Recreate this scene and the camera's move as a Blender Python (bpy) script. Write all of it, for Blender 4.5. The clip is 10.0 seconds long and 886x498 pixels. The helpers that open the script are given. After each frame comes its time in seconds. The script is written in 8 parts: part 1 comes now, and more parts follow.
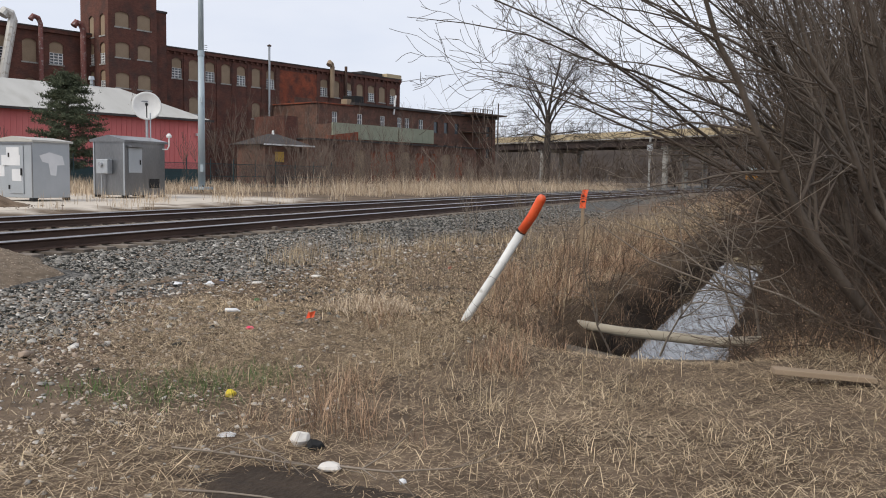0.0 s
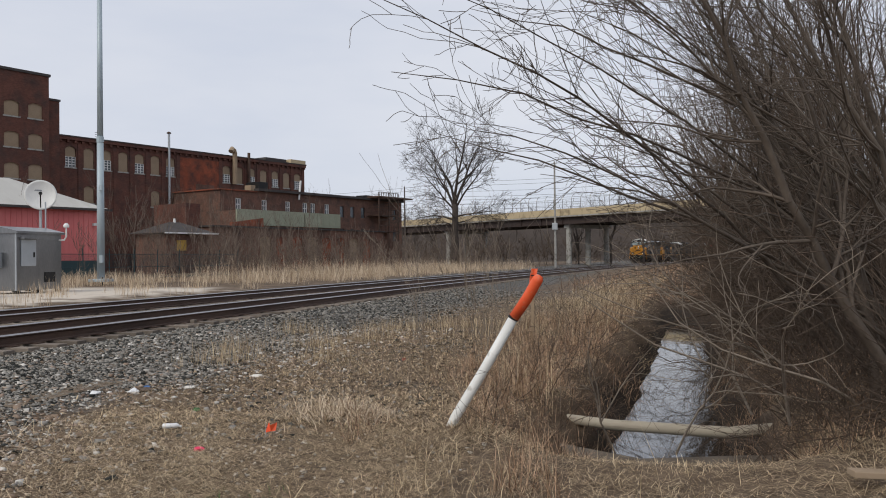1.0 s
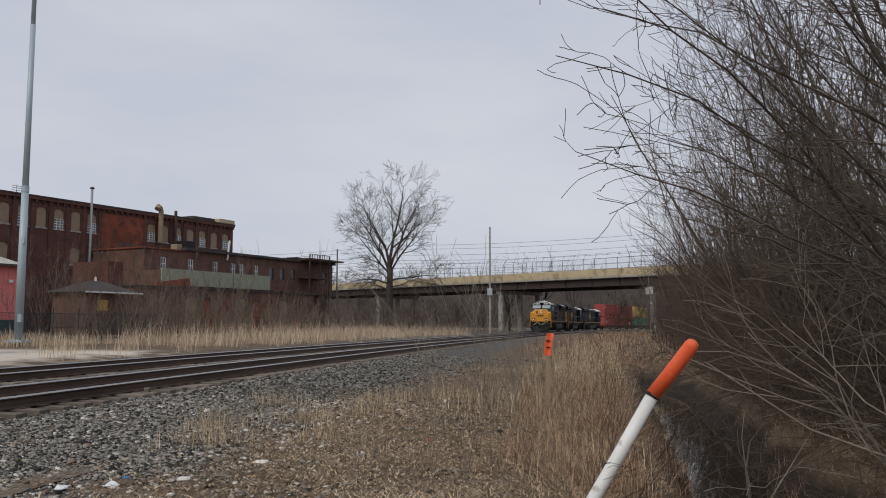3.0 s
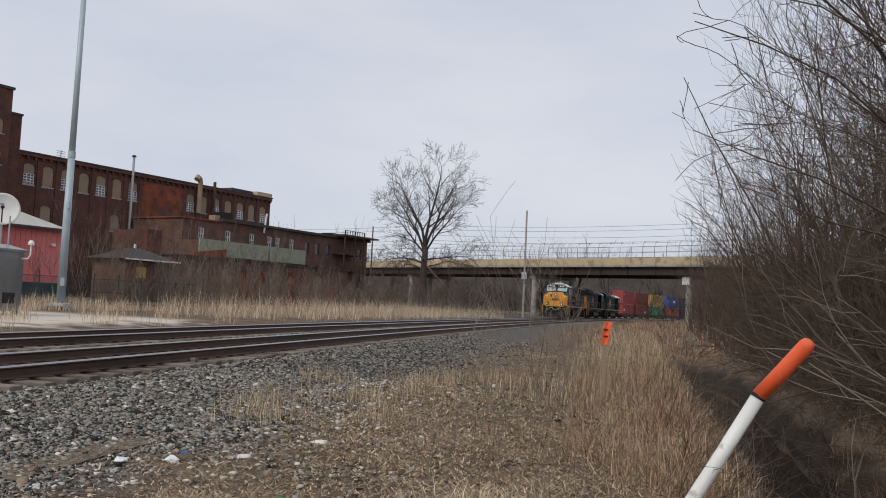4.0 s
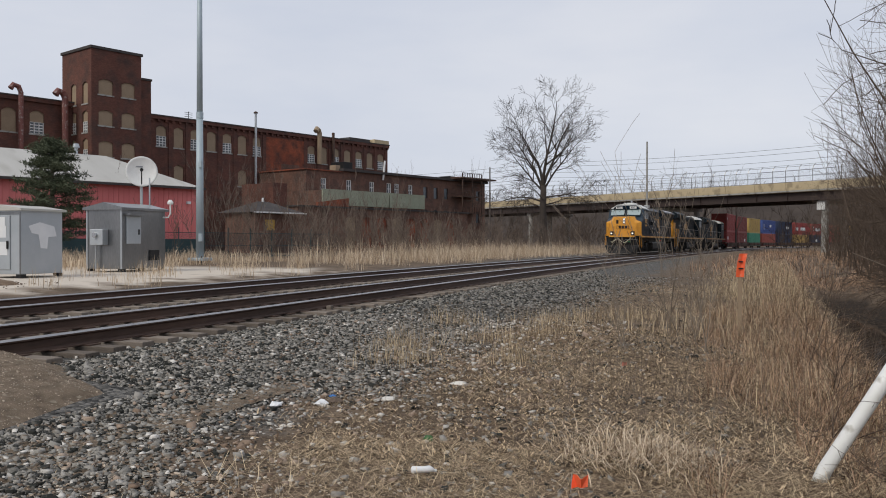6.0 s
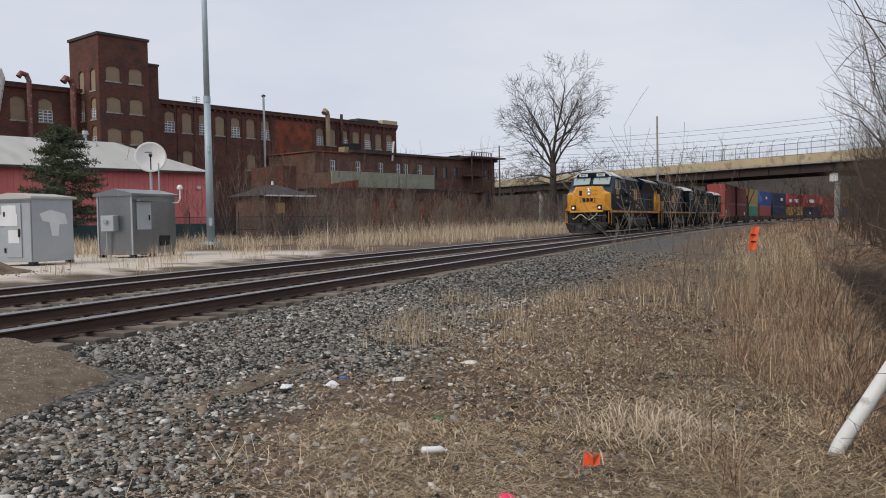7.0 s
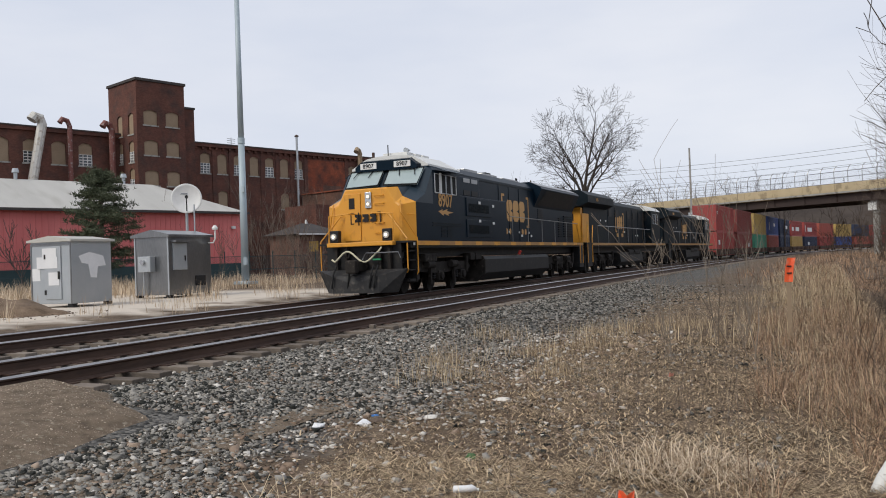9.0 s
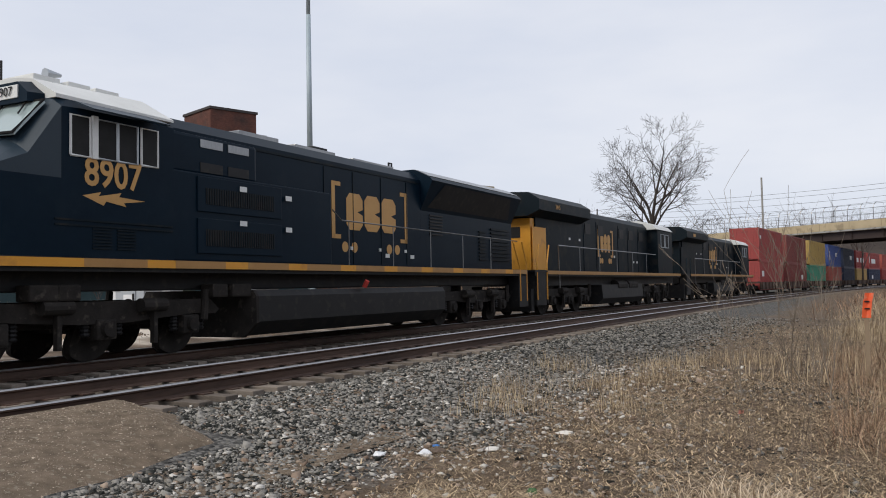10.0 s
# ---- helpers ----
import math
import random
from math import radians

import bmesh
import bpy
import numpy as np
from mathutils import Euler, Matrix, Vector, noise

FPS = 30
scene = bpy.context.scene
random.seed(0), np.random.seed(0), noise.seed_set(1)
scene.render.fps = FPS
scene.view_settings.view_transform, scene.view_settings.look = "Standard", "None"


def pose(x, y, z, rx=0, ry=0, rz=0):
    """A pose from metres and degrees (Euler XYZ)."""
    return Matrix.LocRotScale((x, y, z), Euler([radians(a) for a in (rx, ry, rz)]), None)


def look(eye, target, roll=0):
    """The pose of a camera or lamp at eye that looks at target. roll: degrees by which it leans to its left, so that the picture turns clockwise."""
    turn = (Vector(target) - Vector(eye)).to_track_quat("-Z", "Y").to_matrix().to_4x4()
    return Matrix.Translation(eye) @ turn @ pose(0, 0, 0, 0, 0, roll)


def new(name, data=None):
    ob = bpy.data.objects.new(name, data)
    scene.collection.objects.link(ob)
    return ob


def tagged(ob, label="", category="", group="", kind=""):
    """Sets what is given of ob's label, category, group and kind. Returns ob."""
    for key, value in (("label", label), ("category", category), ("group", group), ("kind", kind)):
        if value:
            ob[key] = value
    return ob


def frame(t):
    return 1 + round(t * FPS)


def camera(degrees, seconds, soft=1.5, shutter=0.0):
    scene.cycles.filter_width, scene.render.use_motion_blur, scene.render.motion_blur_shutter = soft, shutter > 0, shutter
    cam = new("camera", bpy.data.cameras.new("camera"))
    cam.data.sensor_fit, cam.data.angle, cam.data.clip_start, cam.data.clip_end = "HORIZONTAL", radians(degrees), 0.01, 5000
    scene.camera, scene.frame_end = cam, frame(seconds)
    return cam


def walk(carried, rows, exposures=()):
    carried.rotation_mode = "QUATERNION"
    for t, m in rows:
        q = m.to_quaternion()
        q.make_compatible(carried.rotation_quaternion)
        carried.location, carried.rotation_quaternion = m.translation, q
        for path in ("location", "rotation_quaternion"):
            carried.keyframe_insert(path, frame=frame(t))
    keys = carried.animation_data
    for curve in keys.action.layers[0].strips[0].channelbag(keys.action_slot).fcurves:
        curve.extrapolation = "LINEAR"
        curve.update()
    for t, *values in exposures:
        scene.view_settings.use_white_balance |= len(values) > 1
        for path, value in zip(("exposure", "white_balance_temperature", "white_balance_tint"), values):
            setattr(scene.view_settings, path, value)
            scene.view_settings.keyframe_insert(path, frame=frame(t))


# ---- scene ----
cam = camera(55.4, 10.0, soft=1.0, shutter=0.0)
PATH = [
    (0, (10.843, -1.367, 1.411), (10.123, 0.491, 1.239), 1.1),
    (0.5, (10.366, -0.967, 1.385), (9.713, 0.921, 1.298), 0.5),
    (1, (9.83, -0.524, 1.388), (9.321, 1.41, 1.413), -0.6),
    (1.5, (9.405, -0.165, 1.365), (8.975, 1.788, 1.411), -0.4),
    (2, (8.97, 0.226, 1.367), (8.622, 2.188, 1.531), 0.2),
    (2.5, (8.522, 0.577, 1.341), (8.197, 2.54, 1.547), -0.3),
    (3.8, (7.751, 1.1, 1.343), (7.367, 3.06, 1.462), 2.1),
    (4, (7.701, 1.124, 1.351), (7.294, 3.078, 1.483), 2.7),
    (4.5, (7.598, 1.133, 1.356), (7.121, 3.071, 1.493), 3.7),
    (5, (7.575, 1.094, 1.369), (7.001, 3.007, 1.486), 3.9),
    (5.5, (7.567, 1.13, 1.362), (6.951, 3.032, 1.427), 2.2),
    (5.7, (7.611, 1.047, 1.378), (6.966, 2.94, 1.405), 1.2),
    (7, (7.614, 1.133, 1.366), (6.915, 3.006, 1.302), -1.1),
    (7.5, (7.624, 1.128, 1.363), (6.907, 2.993, 1.292), -1.4),
    (8, (7.625, 1.14, 1.358), (6.898, 3.002, 1.308), -1.3),
    (8.5, (7.623, 1.157, 1.36), (6.893, 3.019, 1.346), -1.5),
    (9, (7.645, 1.134, 1.373), (6.875, 2.98, 1.396), -2.0),
    (9.5, (7.638, 1.153, 1.386), (6.783, 2.961, 1.446), -1.9),
    (10, (7.651, 1.147, 1.394), (6.744, 2.928, 1.486), -1.1),
]
walk(cam, [(t, look(eye, target, roll)) for t, eye, target, roll in PATH],
     exposures=[(0, 0.30), (0.5, 0.28), (1, 0.06), (2.5, -0.23), (4, -0.02), (5.5, 0.01), (7, 0.05), (8, 0.15), (10, 0.18)])

# ---- light ----
world = bpy.data.worlds.new("overcast")
scene.world = world
world.use_nodes = True
wt = world.node_tree
wt.nodes.clear()


def wnode(kind, **inputs):
    n = wt.nodes.new(kind)
    for k, v in inputs.items():
        n.inputs[k.replace("_", " ")].default_value = v
    return n


SUN_EL, SUN_AZ = 42.0, 205.0     # degrees; azimuth clockwise from +y
w_sky = wnode("ShaderNodeTexSky")
w_sky.sky_type = "NISHITA"
w_sky.sun_disc = False
w_sky.sun_elevation = radians(SUN_EL)
w_sky.sun_rotation = radians(SUN_AZ)
w_bg1 = wnode("ShaderNodeBackground", Strength=0.06)
wt.links.new(w_sky.outputs[0], w_bg1.inputs[0])
w_co = wnode("ShaderNodeTexCoord")
w_map = wnode("ShaderNodeMapping", Scale=(1.0, 1.0, 3.5))
w_noise = wnode("ShaderNodeTexNoise", Scale=1.6, Detail=5.0, Roughness=0.55)
w_ramp = wnode("ShaderNodeValToRGB")
w_ramp.color_ramp.elements[0].position, w_ramp.color_ramp.elements[0].color = 0.30, (0.58, 0.635, 0.76, 1)
w_ramp.color_ramp.elements[1].position, w_ramp.color_ramp.elements[1].color = 0.72, (0.77, 0.79, 0.855, 1)
w_bg2 = wnode("ShaderNodeBackground", Strength=1.0)
w_mix = wnode("ShaderNodeMixShader", Fac=0.88)
w_out = wnode("ShaderNodeOutputWorld")
wt.links.new(w_co.outputs["Generated"], w_map.inputs[0])
wt.links.new(w_map.outputs[0], w_noise.inputs["Vector"])
wt.links.new(w_noise.outputs["Fac"], w_ramp.inputs[0])
wt.links.new(w_ramp.outputs[0], w_bg2.inputs[0])
wt.links.new(w_bg1.outputs[0], w_mix.inputs[1])
wt.links.new(w_bg2.outputs[0], w_mix.inputs[2])
wt.links.new(w_mix.outputs[0], w_out.inputs[0])

sun_data = bpy.data.lights.new("sun", "SUN")
sun_data.energy, sun_data.angle, sun_data.color = 1.5, radians(25), (1.0, 0.94, 0.84)
sun = new("sun", sun_data)
_az, _el = radians(SUN_AZ), radians(SUN_EL)
sun.matrix_basis = look((0, 0, 60), (-60 * math.sin(_az) * math.cos(_el), -60 * math.cos(_az) * math.cos(_el), 60 - 60 * math.sin(_el)))


# ---- materials ----
def mat(name, c1, c2=None, scale=4.0, rough=0.8, metal=0.0, bump=0.0, fine=40.0, c3=None, spots=0.0, edge=0.1, stretch=(1, 1, 1), rand=0.0, spec=0.5, island=0.0):
    """A procedural material: two colours mixed by large and fine noise, spots of a third, bump."""
    m = bpy.data.materials.new(name)
    m.use_nodes = True
    t = m.node_tree
    b = t.nodes["Principled BSDF"]
    b.inputs["Roughness"].default_value, b.inputs["Metallic"].default_value = rough, metal
    b.inputs["Specular IOR Level"].default_value = 0.2 if rough >= 0.8 else spec
    if c2 is None:
        c2 = tuple(v * 0.8 for v in c1)
    co = t.nodes.new("ShaderNodeTexCoord")
    mp = t.nodes.new("ShaderNodeMapping")
    mp.inputs["Scale"].default_value = stretch
    t.links.new(co.outputs["Object"], mp.inputs[0])
    n1 = t.nodes.new("ShaderNodeTexNoise")
    n1.inputs["Scale"].default_value, n1.inputs["Detail"].default_value, n1.inputs["Roughness"].default_value = scale, 6, 0.6
    n2 = t.nodes.new("ShaderNodeTexNoise")
    n2.inputs["Scale"].default_value, n2.inputs["Detail"].default_value = fine, 3
    t.links.new(mp.outputs[0], n1.inputs["Vector"])
    t.links.new(mp.outputs[0], n2.inputs["Vector"])
    add = t.nodes.new("ShaderNodeMath")
    add.operation = "MULTIPLY_ADD"
    add.inputs[1].default_value = 0.4
    t.links.new(n2.outputs["Fac"], add.inputs[0])
    t.links.new(n1.outputs["Fac"], add.inputs[2])
    last = add.outputs[0]
    for amount, source in ((rand, "ShaderNodeObjectInfo"), (island, "ShaderNodeNewGeometry")):
        if amount:
            oi = t.nodes.new(source)
            ad = t.nodes.new("ShaderNodeMath")
            ad.operation = "MULTIPLY_ADD"
            ad.inputs[1].default_value = amount
            t.links.new(oi.outputs["Random" if source == "ShaderNodeObjectInfo" else "Random Per Island"], ad.inputs[0])
            t.links.new(last, ad.inputs[2])
            sb = t.nodes.new("ShaderNodeMath")
            sb.operation = "SUBTRACT"
            sb.inputs[1].default_value = amount / 2
            t.links.new(ad.outputs[0], sb.inputs[0])
            last = sb.outputs[0]
    rp = t.nodes.new("ShaderNodeValToRGB")
    e = rp.color_ramp.elements
    e[0].position, e[0].color = 0.45, (*c1, 1)
    e[1].position, e[1].color = 0.95, (*c2, 1)
    t.links.new(last, rp.inputs[0])
    out = rp.outputs[0]
    if c3:
        n3 = t.nodes.new("ShaderNodeTexNoise")
        n3.inputs["Scale"].default_value, n3.inputs["Detail"].default_value = scale * 2.3, 5
        t.links.new(mp.outputs[0], n3.inputs["Vector"])
        r3 = t.nodes.new("ShaderNodeValToRGB")
        r3.color_ramp.elements[0].position, r3.color_ramp.elements[1].position = 0.62 - spots * 0.3, 0.62 + edge - spots * 0.3
        t.links.new(n3.outputs["Fac"], r3.inputs[0])
        mx = t.nodes.new("ShaderNodeMix")
        mx.data_type = "RGBA"
        t.links.new(r3.outputs[0], mx.inputs["Factor"])
        t.links.new(out, mx.inputs["A"])
        mx.inputs["B"].default_value = (*c3, 1)
        out = mx.outputs["Result"]
    t.links.new(out, b.inputs["Base Color"])
    if bump:
        bp = t.nodes.new("ShaderNodeBump")
        bp.inputs["Strength"].default_value, bp.inputs["Distance"].default_value = bump, 0.02
        t.links.new(n2.outputs["Fac"], bp.inputs["Height"])
        t.links.new(bp.outputs[0], b.inputs["Normal"])
    return m


def glow(name, col, strength):
    m = bpy.data.materials.new(name)
    m.use_nodes = True
    b = m.node_tree.nodes["Principled BSDF"]
    b.inputs["Base Color"].default_value = (*col, 1)
    b.inputs["Emission Color"].default_value = (*col, 1)
    b.inputs["Emission Strength"].default_value = strength
    return m


def brick_mat(name, c1, c2, stain, mortar=(0.20, 0.17, 0.15), soot=0.5):
    """Weathered brickwork: courses at true size, stains at two scales."""
    m = mat(name, c1, c2, 0.35, 0.92, c3=stain, spots=soot, edge=0.3, fine=3.0, bump=0.15)
    t = m.node_tree
    b = t.nodes["Principled BSDF"]
    src = b.inputs["Base Color"].links[0].from_socket
    co = t.nodes.new("ShaderNodeTexCoord")
    sp = t.nodes.new("ShaderNodeSeparateXYZ")
    ad = t.nodes.new("ShaderNodeMath")
    cb = t.nodes.new("ShaderNodeCombineXYZ")
    br = t.nodes.new("ShaderNodeTexBrick")
    br.inputs["Scale"].default_value, br.inputs["Mortar Size"].default_value = 1.0, 0.012
    br.inputs["Brick Width"].default_value, br.inputs["Row Height"].default_value = 0.23, 0.077
    br.inputs["Color1"].default_value, br.inputs["Color2"].default_value, br.inputs["Mortar"].default_value = (1, 1, 1, 1), (0.72, 0.7, 0.7, 1), (0.75, 0.75, 0.75, 1)
    t.links.new(co.outputs["Object"], sp.inputs[0])
    t.links.new(sp.outputs[0], ad.inputs[0])
    t.links.new(sp.outputs[1], ad.inputs[1])
    t.links.new(ad.outputs[0], cb.inputs[0])
    t.links.new(sp.outputs[2], cb.inputs[1])
    t.links.new(cb.outputs[0], br.inputs["Vector"])
    mx = t.nodes.new("ShaderNodeMix")
    mx.data_type, mx.blend_type = "RGBA", "MULTIPLY"
    mx.inputs["Factor"].default_value = 1.0
    t.links.new(src, mx.inputs["A"])
    t.links.new(br.outputs["Color"], mx.inputs["B"])
    t.links.new(mx.outputs["Result"], b.inputs["Base Color"])
    return m


M = {}
M["brick"] = brick_mat("mill brick", (0.118, 0.056, 0.044), (0.205, 0.093, 0.070), (0.092, 0.060, 0.052), soot=0.6)
M["brick_red"] = brick_mat("newer red brick", (0.24, 0.068, 0.040), (0.42, 0.125, 0.066), (0.125, 0.060, 0.047), soot=0.8)
M["brick_dull"] = brick_mat("sooty brick", (0.14, 0.080, 0.061), (0.245, 0.135, 0.10), (0.10, 0.070, 0.060), soot=0.6)
M["board"] = mat("weathered plywood board", (0.27, 0.20, 0.135), (0.36, 0.275, 0.19), 0.8, 0.85, fine=8)
M["dark"] = mat("dark opening", (0.02, 0.02, 0.02), (0.03, 0.03, 0.03))
M["white"] = mat("white paint", (0.66, 0.66, 0.64), (0.78, 0.78, 0.76), 3, 0.6)
M["glass"] = mat("old window glass", (0.05, 0.06, 0.07), (0.08, 0.09, 0.10), 2, 0.12, spec=0.8)
M["roof_dark"] = mat("tar roof", (0.05, 0.045, 0.045), (0.09, 0.08, 0.075), 1, 0.9)
M["pink"] = mat("faded red metal cladding", (0.64, 0.155, 0.15), (0.73, 0.225, 0.21), 0.5, 0.6, stretch=(1, 1, 0.25), c3=(0.55, 0.13, 0.13), spots=0.15, edge=0.3)
M["roof_grey"] = mat("pale metal roof", (0.42, 0.405, 0.37), (0.50, 0.485, 0.445), 0.5, 0.65, c3=(0.36, 0.34, 0.30), spots=0.3, edge=0.3, stretch=(1, 0.25, 0.3))
M["teal"] = mat("dark teal base cladding", (0.035, 0.06, 0.065), (0.05, 0.085, 0.09), 1)
M["steel"] = mat("galvanised steel", (0.38, 0.41, 0.43), (0.48, 0.50, 0.52), 0.9, 0.42, 0.5, fine=30)
M["steel_dark"] = mat("brushed dull steel", (0.18, 0.185, 0.19), (0.33, 0.33, 0.33), 0.9, 0.28, 0.8, stretch=(1, 1, 0.25), fine=25)
M["mast"] = mat("blue-grey galvanised mast", (0.33, 0.40, 0.44), (0.42, 0.49, 0.52), 1.5, 0.5, 0.1)
M["patch"] = mat("white paint patch", (0.62, 0.63, 0.64), (0.72, 0.72, 0.72), 2, 0.7)
M["concrete"] = mat("old concrete", (0.30, 0.29, 0.27), (0.42, 0.41, 0.38), 0.8, 0.9, c3=(0.20, 0.19, 0.17), spots=0.25, bump=0.2)
M["parapet"] = mat("tan concrete parapet", (0.46, 0.37, 0.235), (0.56, 0.46, 0.30), 0.4, 0.9, c3=(0.34, 0.275, 0.18), spots=0.25)
M["girder"] = mat("brown steel girder", (0.035, 0.022, 0.02), (0.05, 0.032, 0.026), 1, 0.7)
M["rail"] = mat("rusty rail steel", (0.040, 0.024, 0.018), (0.125, 0.072, 0.050), 3, 0.7, 0.25, stretch=(1, 0.1, 1))
M["rail_top"] = mat("worn rail head", (0.34, 0.33, 0.325), (0.46, 0.45, 0.44), 3, 0.34, 1.0)
M["tie"] = mat("weathered oak tie", (0.125, 0.103, 0.085), (0.26, 0.218, 0.18), 3, 0.95, stretch=(1, 6, 6), rand=0.5, bump=0.4)
M["black"] = mat("black equipment paint", (0.008, 0.008, 0.009), (0.017, 0.016, 0.016), 2.0, 0.55, c3=(0.026, 0.023, 0.02), spots=0.2, spec=0.3)
M["grime"] = mat("grimy running gear", (0.014, 0.012, 0.011), (0.036, 0.031, 0.027), 3.0, 0.8, c3=(0.065, 0.055, 0.046), spots=0.12, spec=0.3)
M["plow"] = mat("scuffed grey-black plow", (0.020, 0.020, 0.021), (0.045, 0.043, 0.042), 2.5, 0.6, c3=(0.07, 0.062, 0.055), spots=0.15, spec=0.3)
M["yellow"] = mat("locomotive yellow paint", (0.66, 0.29, 0.026), (0.72, 0.33, 0.035), 1.2, 0.42, c3=(0.55, 0.24, 0.03), spots=0.1)
M["blue"] = mat("dark blue locomotive paint", (0.0032, 0.0105, 0.020), (0.0055, 0.0155, 0.027), 0.8, 0.36, c3=(0.007, 0.016, 0.026), spots=0.2, fine=10, spec=0.08)
M["blue_worn"] = mat("dusty dark blue paint", (0.005, 0.010, 0.0145), (0.0085, 0.0145, 0.019), 0.8, 0.48, c3=(0.02, 0.021, 0.021), spots=0.3, fine=10, spec=0.1)
M["cabgrey"] = mat("slate blue cab paint", (0.015, 0.027, 0.039), (0.023, 0.038, 0.052), 1, 0.42, spec=0.35)
M["roofwhite"] = mat("white cab roof", (0.60, 0.60, 0.57), (0.74, 0.74, 0.71), 1, 0.6)
M["letter"] = mat("gold lettering", (0.50, 0.27, 0.085), (0.58, 0.32, 0.10), 3, 0.55)
M["stripe_b"] = mat("reflective stripe, worn", (0.36, 0.185, 0.055), (0.44, 0.235, 0.075), 3, 0.5)
M["lamp"] = glow("lit headlight", (1.0, 0.90, 0.72), 1.0)
M["lens"] = mat("frosted lamp glass", (0.40, 0.38, 0.34), (0.55, 0.52, 0.47), 12, 0.15, spec=0.8)
M["lamp_ring"] = mat("chrome lamp ring", (0.5, 0.5, 0.5), (0.6, 0.6, 0.6), 3, 0.2, 1.0)
# pale base colour stands in for sky reflected in the glass
M["wind"] = mat("windscreen with painted sky sheen", (0.30, 0.37, 0.37), (0.36, 0.43, 0.42), 1.5, 0.08, spec=1.0)
M["hose"] = mat("pale air hose", (0.50, 0.47, 0.33), (0.60, 0.56, 0.40), 3, 0.6)
M["rubber"] = mat("black rubber", (0.015, 0.015, 0.015), (0.025, 0.025, 0.025))
M["orange"] = mat("fluorescent orange paint", (0.85, 0.10, 0.03), (0.92, 0.16, 0.05), 6, 0.6, c3=(0.75, 0.22, 0.12), spots=0.2)
M["flag_faded"] = mat("faded pinkish flag", (0.42, 0.16, 0.11), (0.52, 0.24, 0.17), 6, 0.7)
M["pole_white"] = mat("dirty white plastic pole", (0.70, 0.70, 0.66), (0.80, 0.80, 0.77), 4, 0.5, c3=(0.45, 0.43, 0.38), spots=0.15, fine=20)
M["bark"] = mat("grey-brown bark", (0.10, 0.082, 0.066), (0.18, 0.15, 0.12), 3, 0.95, stretch=(1, 1, 0.3), fine=25, bump=0.3)
M["bark_elm"] = mat("dark elm bark", (0.045, 0.037, 0.032), (0.085, 0.07, 0.06), 1, 0.95)
M["bark_far"] = mat("dull grey bark", (0.085, 0.072, 0.065), (0.13, 0.11, 0.10), 1, 0.95)
M["shrub"] = mat("grey-brown shrub bark", (0.075, 0.060, 0.048), (0.16, 0.13, 0.105), 3, 0.95, stretch=(1, 1, 0.4), fine=25, bump=0.3)
M["twig"] = mat("brown twig", (0.062, 0.045, 0.034), (0.145, 0.108, 0.082), 2, 0.9, island=0.4)
M["brush"] = mat("grey-brown brush", (0.105, 0.080, 0.064), (0.22, 0.172, 0.14), 2, 0.9, island=0.5)
M["twig_light"] = mat("pale bare twig", (0.20, 0.165, 0.13), (0.30, 0.25, 0.20), 2, 0.9, island=0.3)
M["straw"] = mat("dry straw grass", (0.18, 0.125, 0.076), (0.72, 0.575, 0.38), 0.7, 0.85, fine=12, island=1.25, c3=(0.25, 0.18, 0.115), spots=0.15)
M["straw_red"] = mat("russet dry grass", (0.125, 0.070, 0.043), (0.55, 0.37, 0.24), 0.7, 0.85, fine=12, island=1.25)
M["straw_grey"] = mat("flattened brown straw", (0.10, 0.065, 0.038), (0.66, 0.505, 0.325), 0.9, 0.9, fine=12, island=1.3)
M["reed"] = mat("pale dry reed", (0.36, 0.265, 0.175), (0.70, 0.57, 0.42), 0.5, 0.85, island=1.1)
M["green"] = mat("young green grass", (0.06, 0.11, 0.025), (0.11, 0.17, 0.045), 2, 0.7, island=0.6)
M["maroon_pipe"] = mat("rust-red duct", (0.15, 0.05, 0.042), (0.22, 0.09, 0.075), 1.5, 0.7, c3=(0.30, 0.24, 0.22), spots=0.2)
M["pale_pipe"] = mat("pale galvanised duct", (0.52, 0.51, 0.47), (0.64, 0.62, 0.57), 1.0, 0.5, 0.2, c3=(0.40, 0.36, 0.30), spots=0.2)
M["pine"] = mat("grey-green pine needles", (0.050, 0.064, 0.038), (0.125, 0.14, 0.085), 1, 0.8, island=0.8)
M["stone"] = mat("grey ballast stone", (0.032, 0.033, 0.029), (0.315, 0.295, 0.262), 3, 0.9, fine=60, island=1.3, bump=0.25, c3=(0.16, 0.118, 0.082), spots=0.14)
M["stone_tan"] = mat("tan stone", (0.22, 0.155, 0.11), (0.40, 0.31, 0.24), 4, 0.9, fine=40, island=0.9)
M["stone_sand"] = mat("pinkish sandy gravel", (0.30, 0.23, 0.165), (0.58, 0.48, 0.375), 4, 0.9, fine=40, island=0.9)
M["stone_pale"] = mat("pale stone", (0.30, 0.28, 0.25), (0.70, 0.66, 0.60), 4, 0.9, fine=40, island=0.9)
M["asphalt"] = mat("brown gravelly asphalt", (0.125, 0.092, 0.064), (0.32, 0.248, 0.178), 7.0, 0.95, fine=170, bump=1.0, c3=(0.36, 0.31, 0.235), spots=0.06)
M["plastic"] = mat("white plastic rubbish", (0.70, 0.70, 0.70), (0.80, 0.80, 0.80), 3, 0.4)


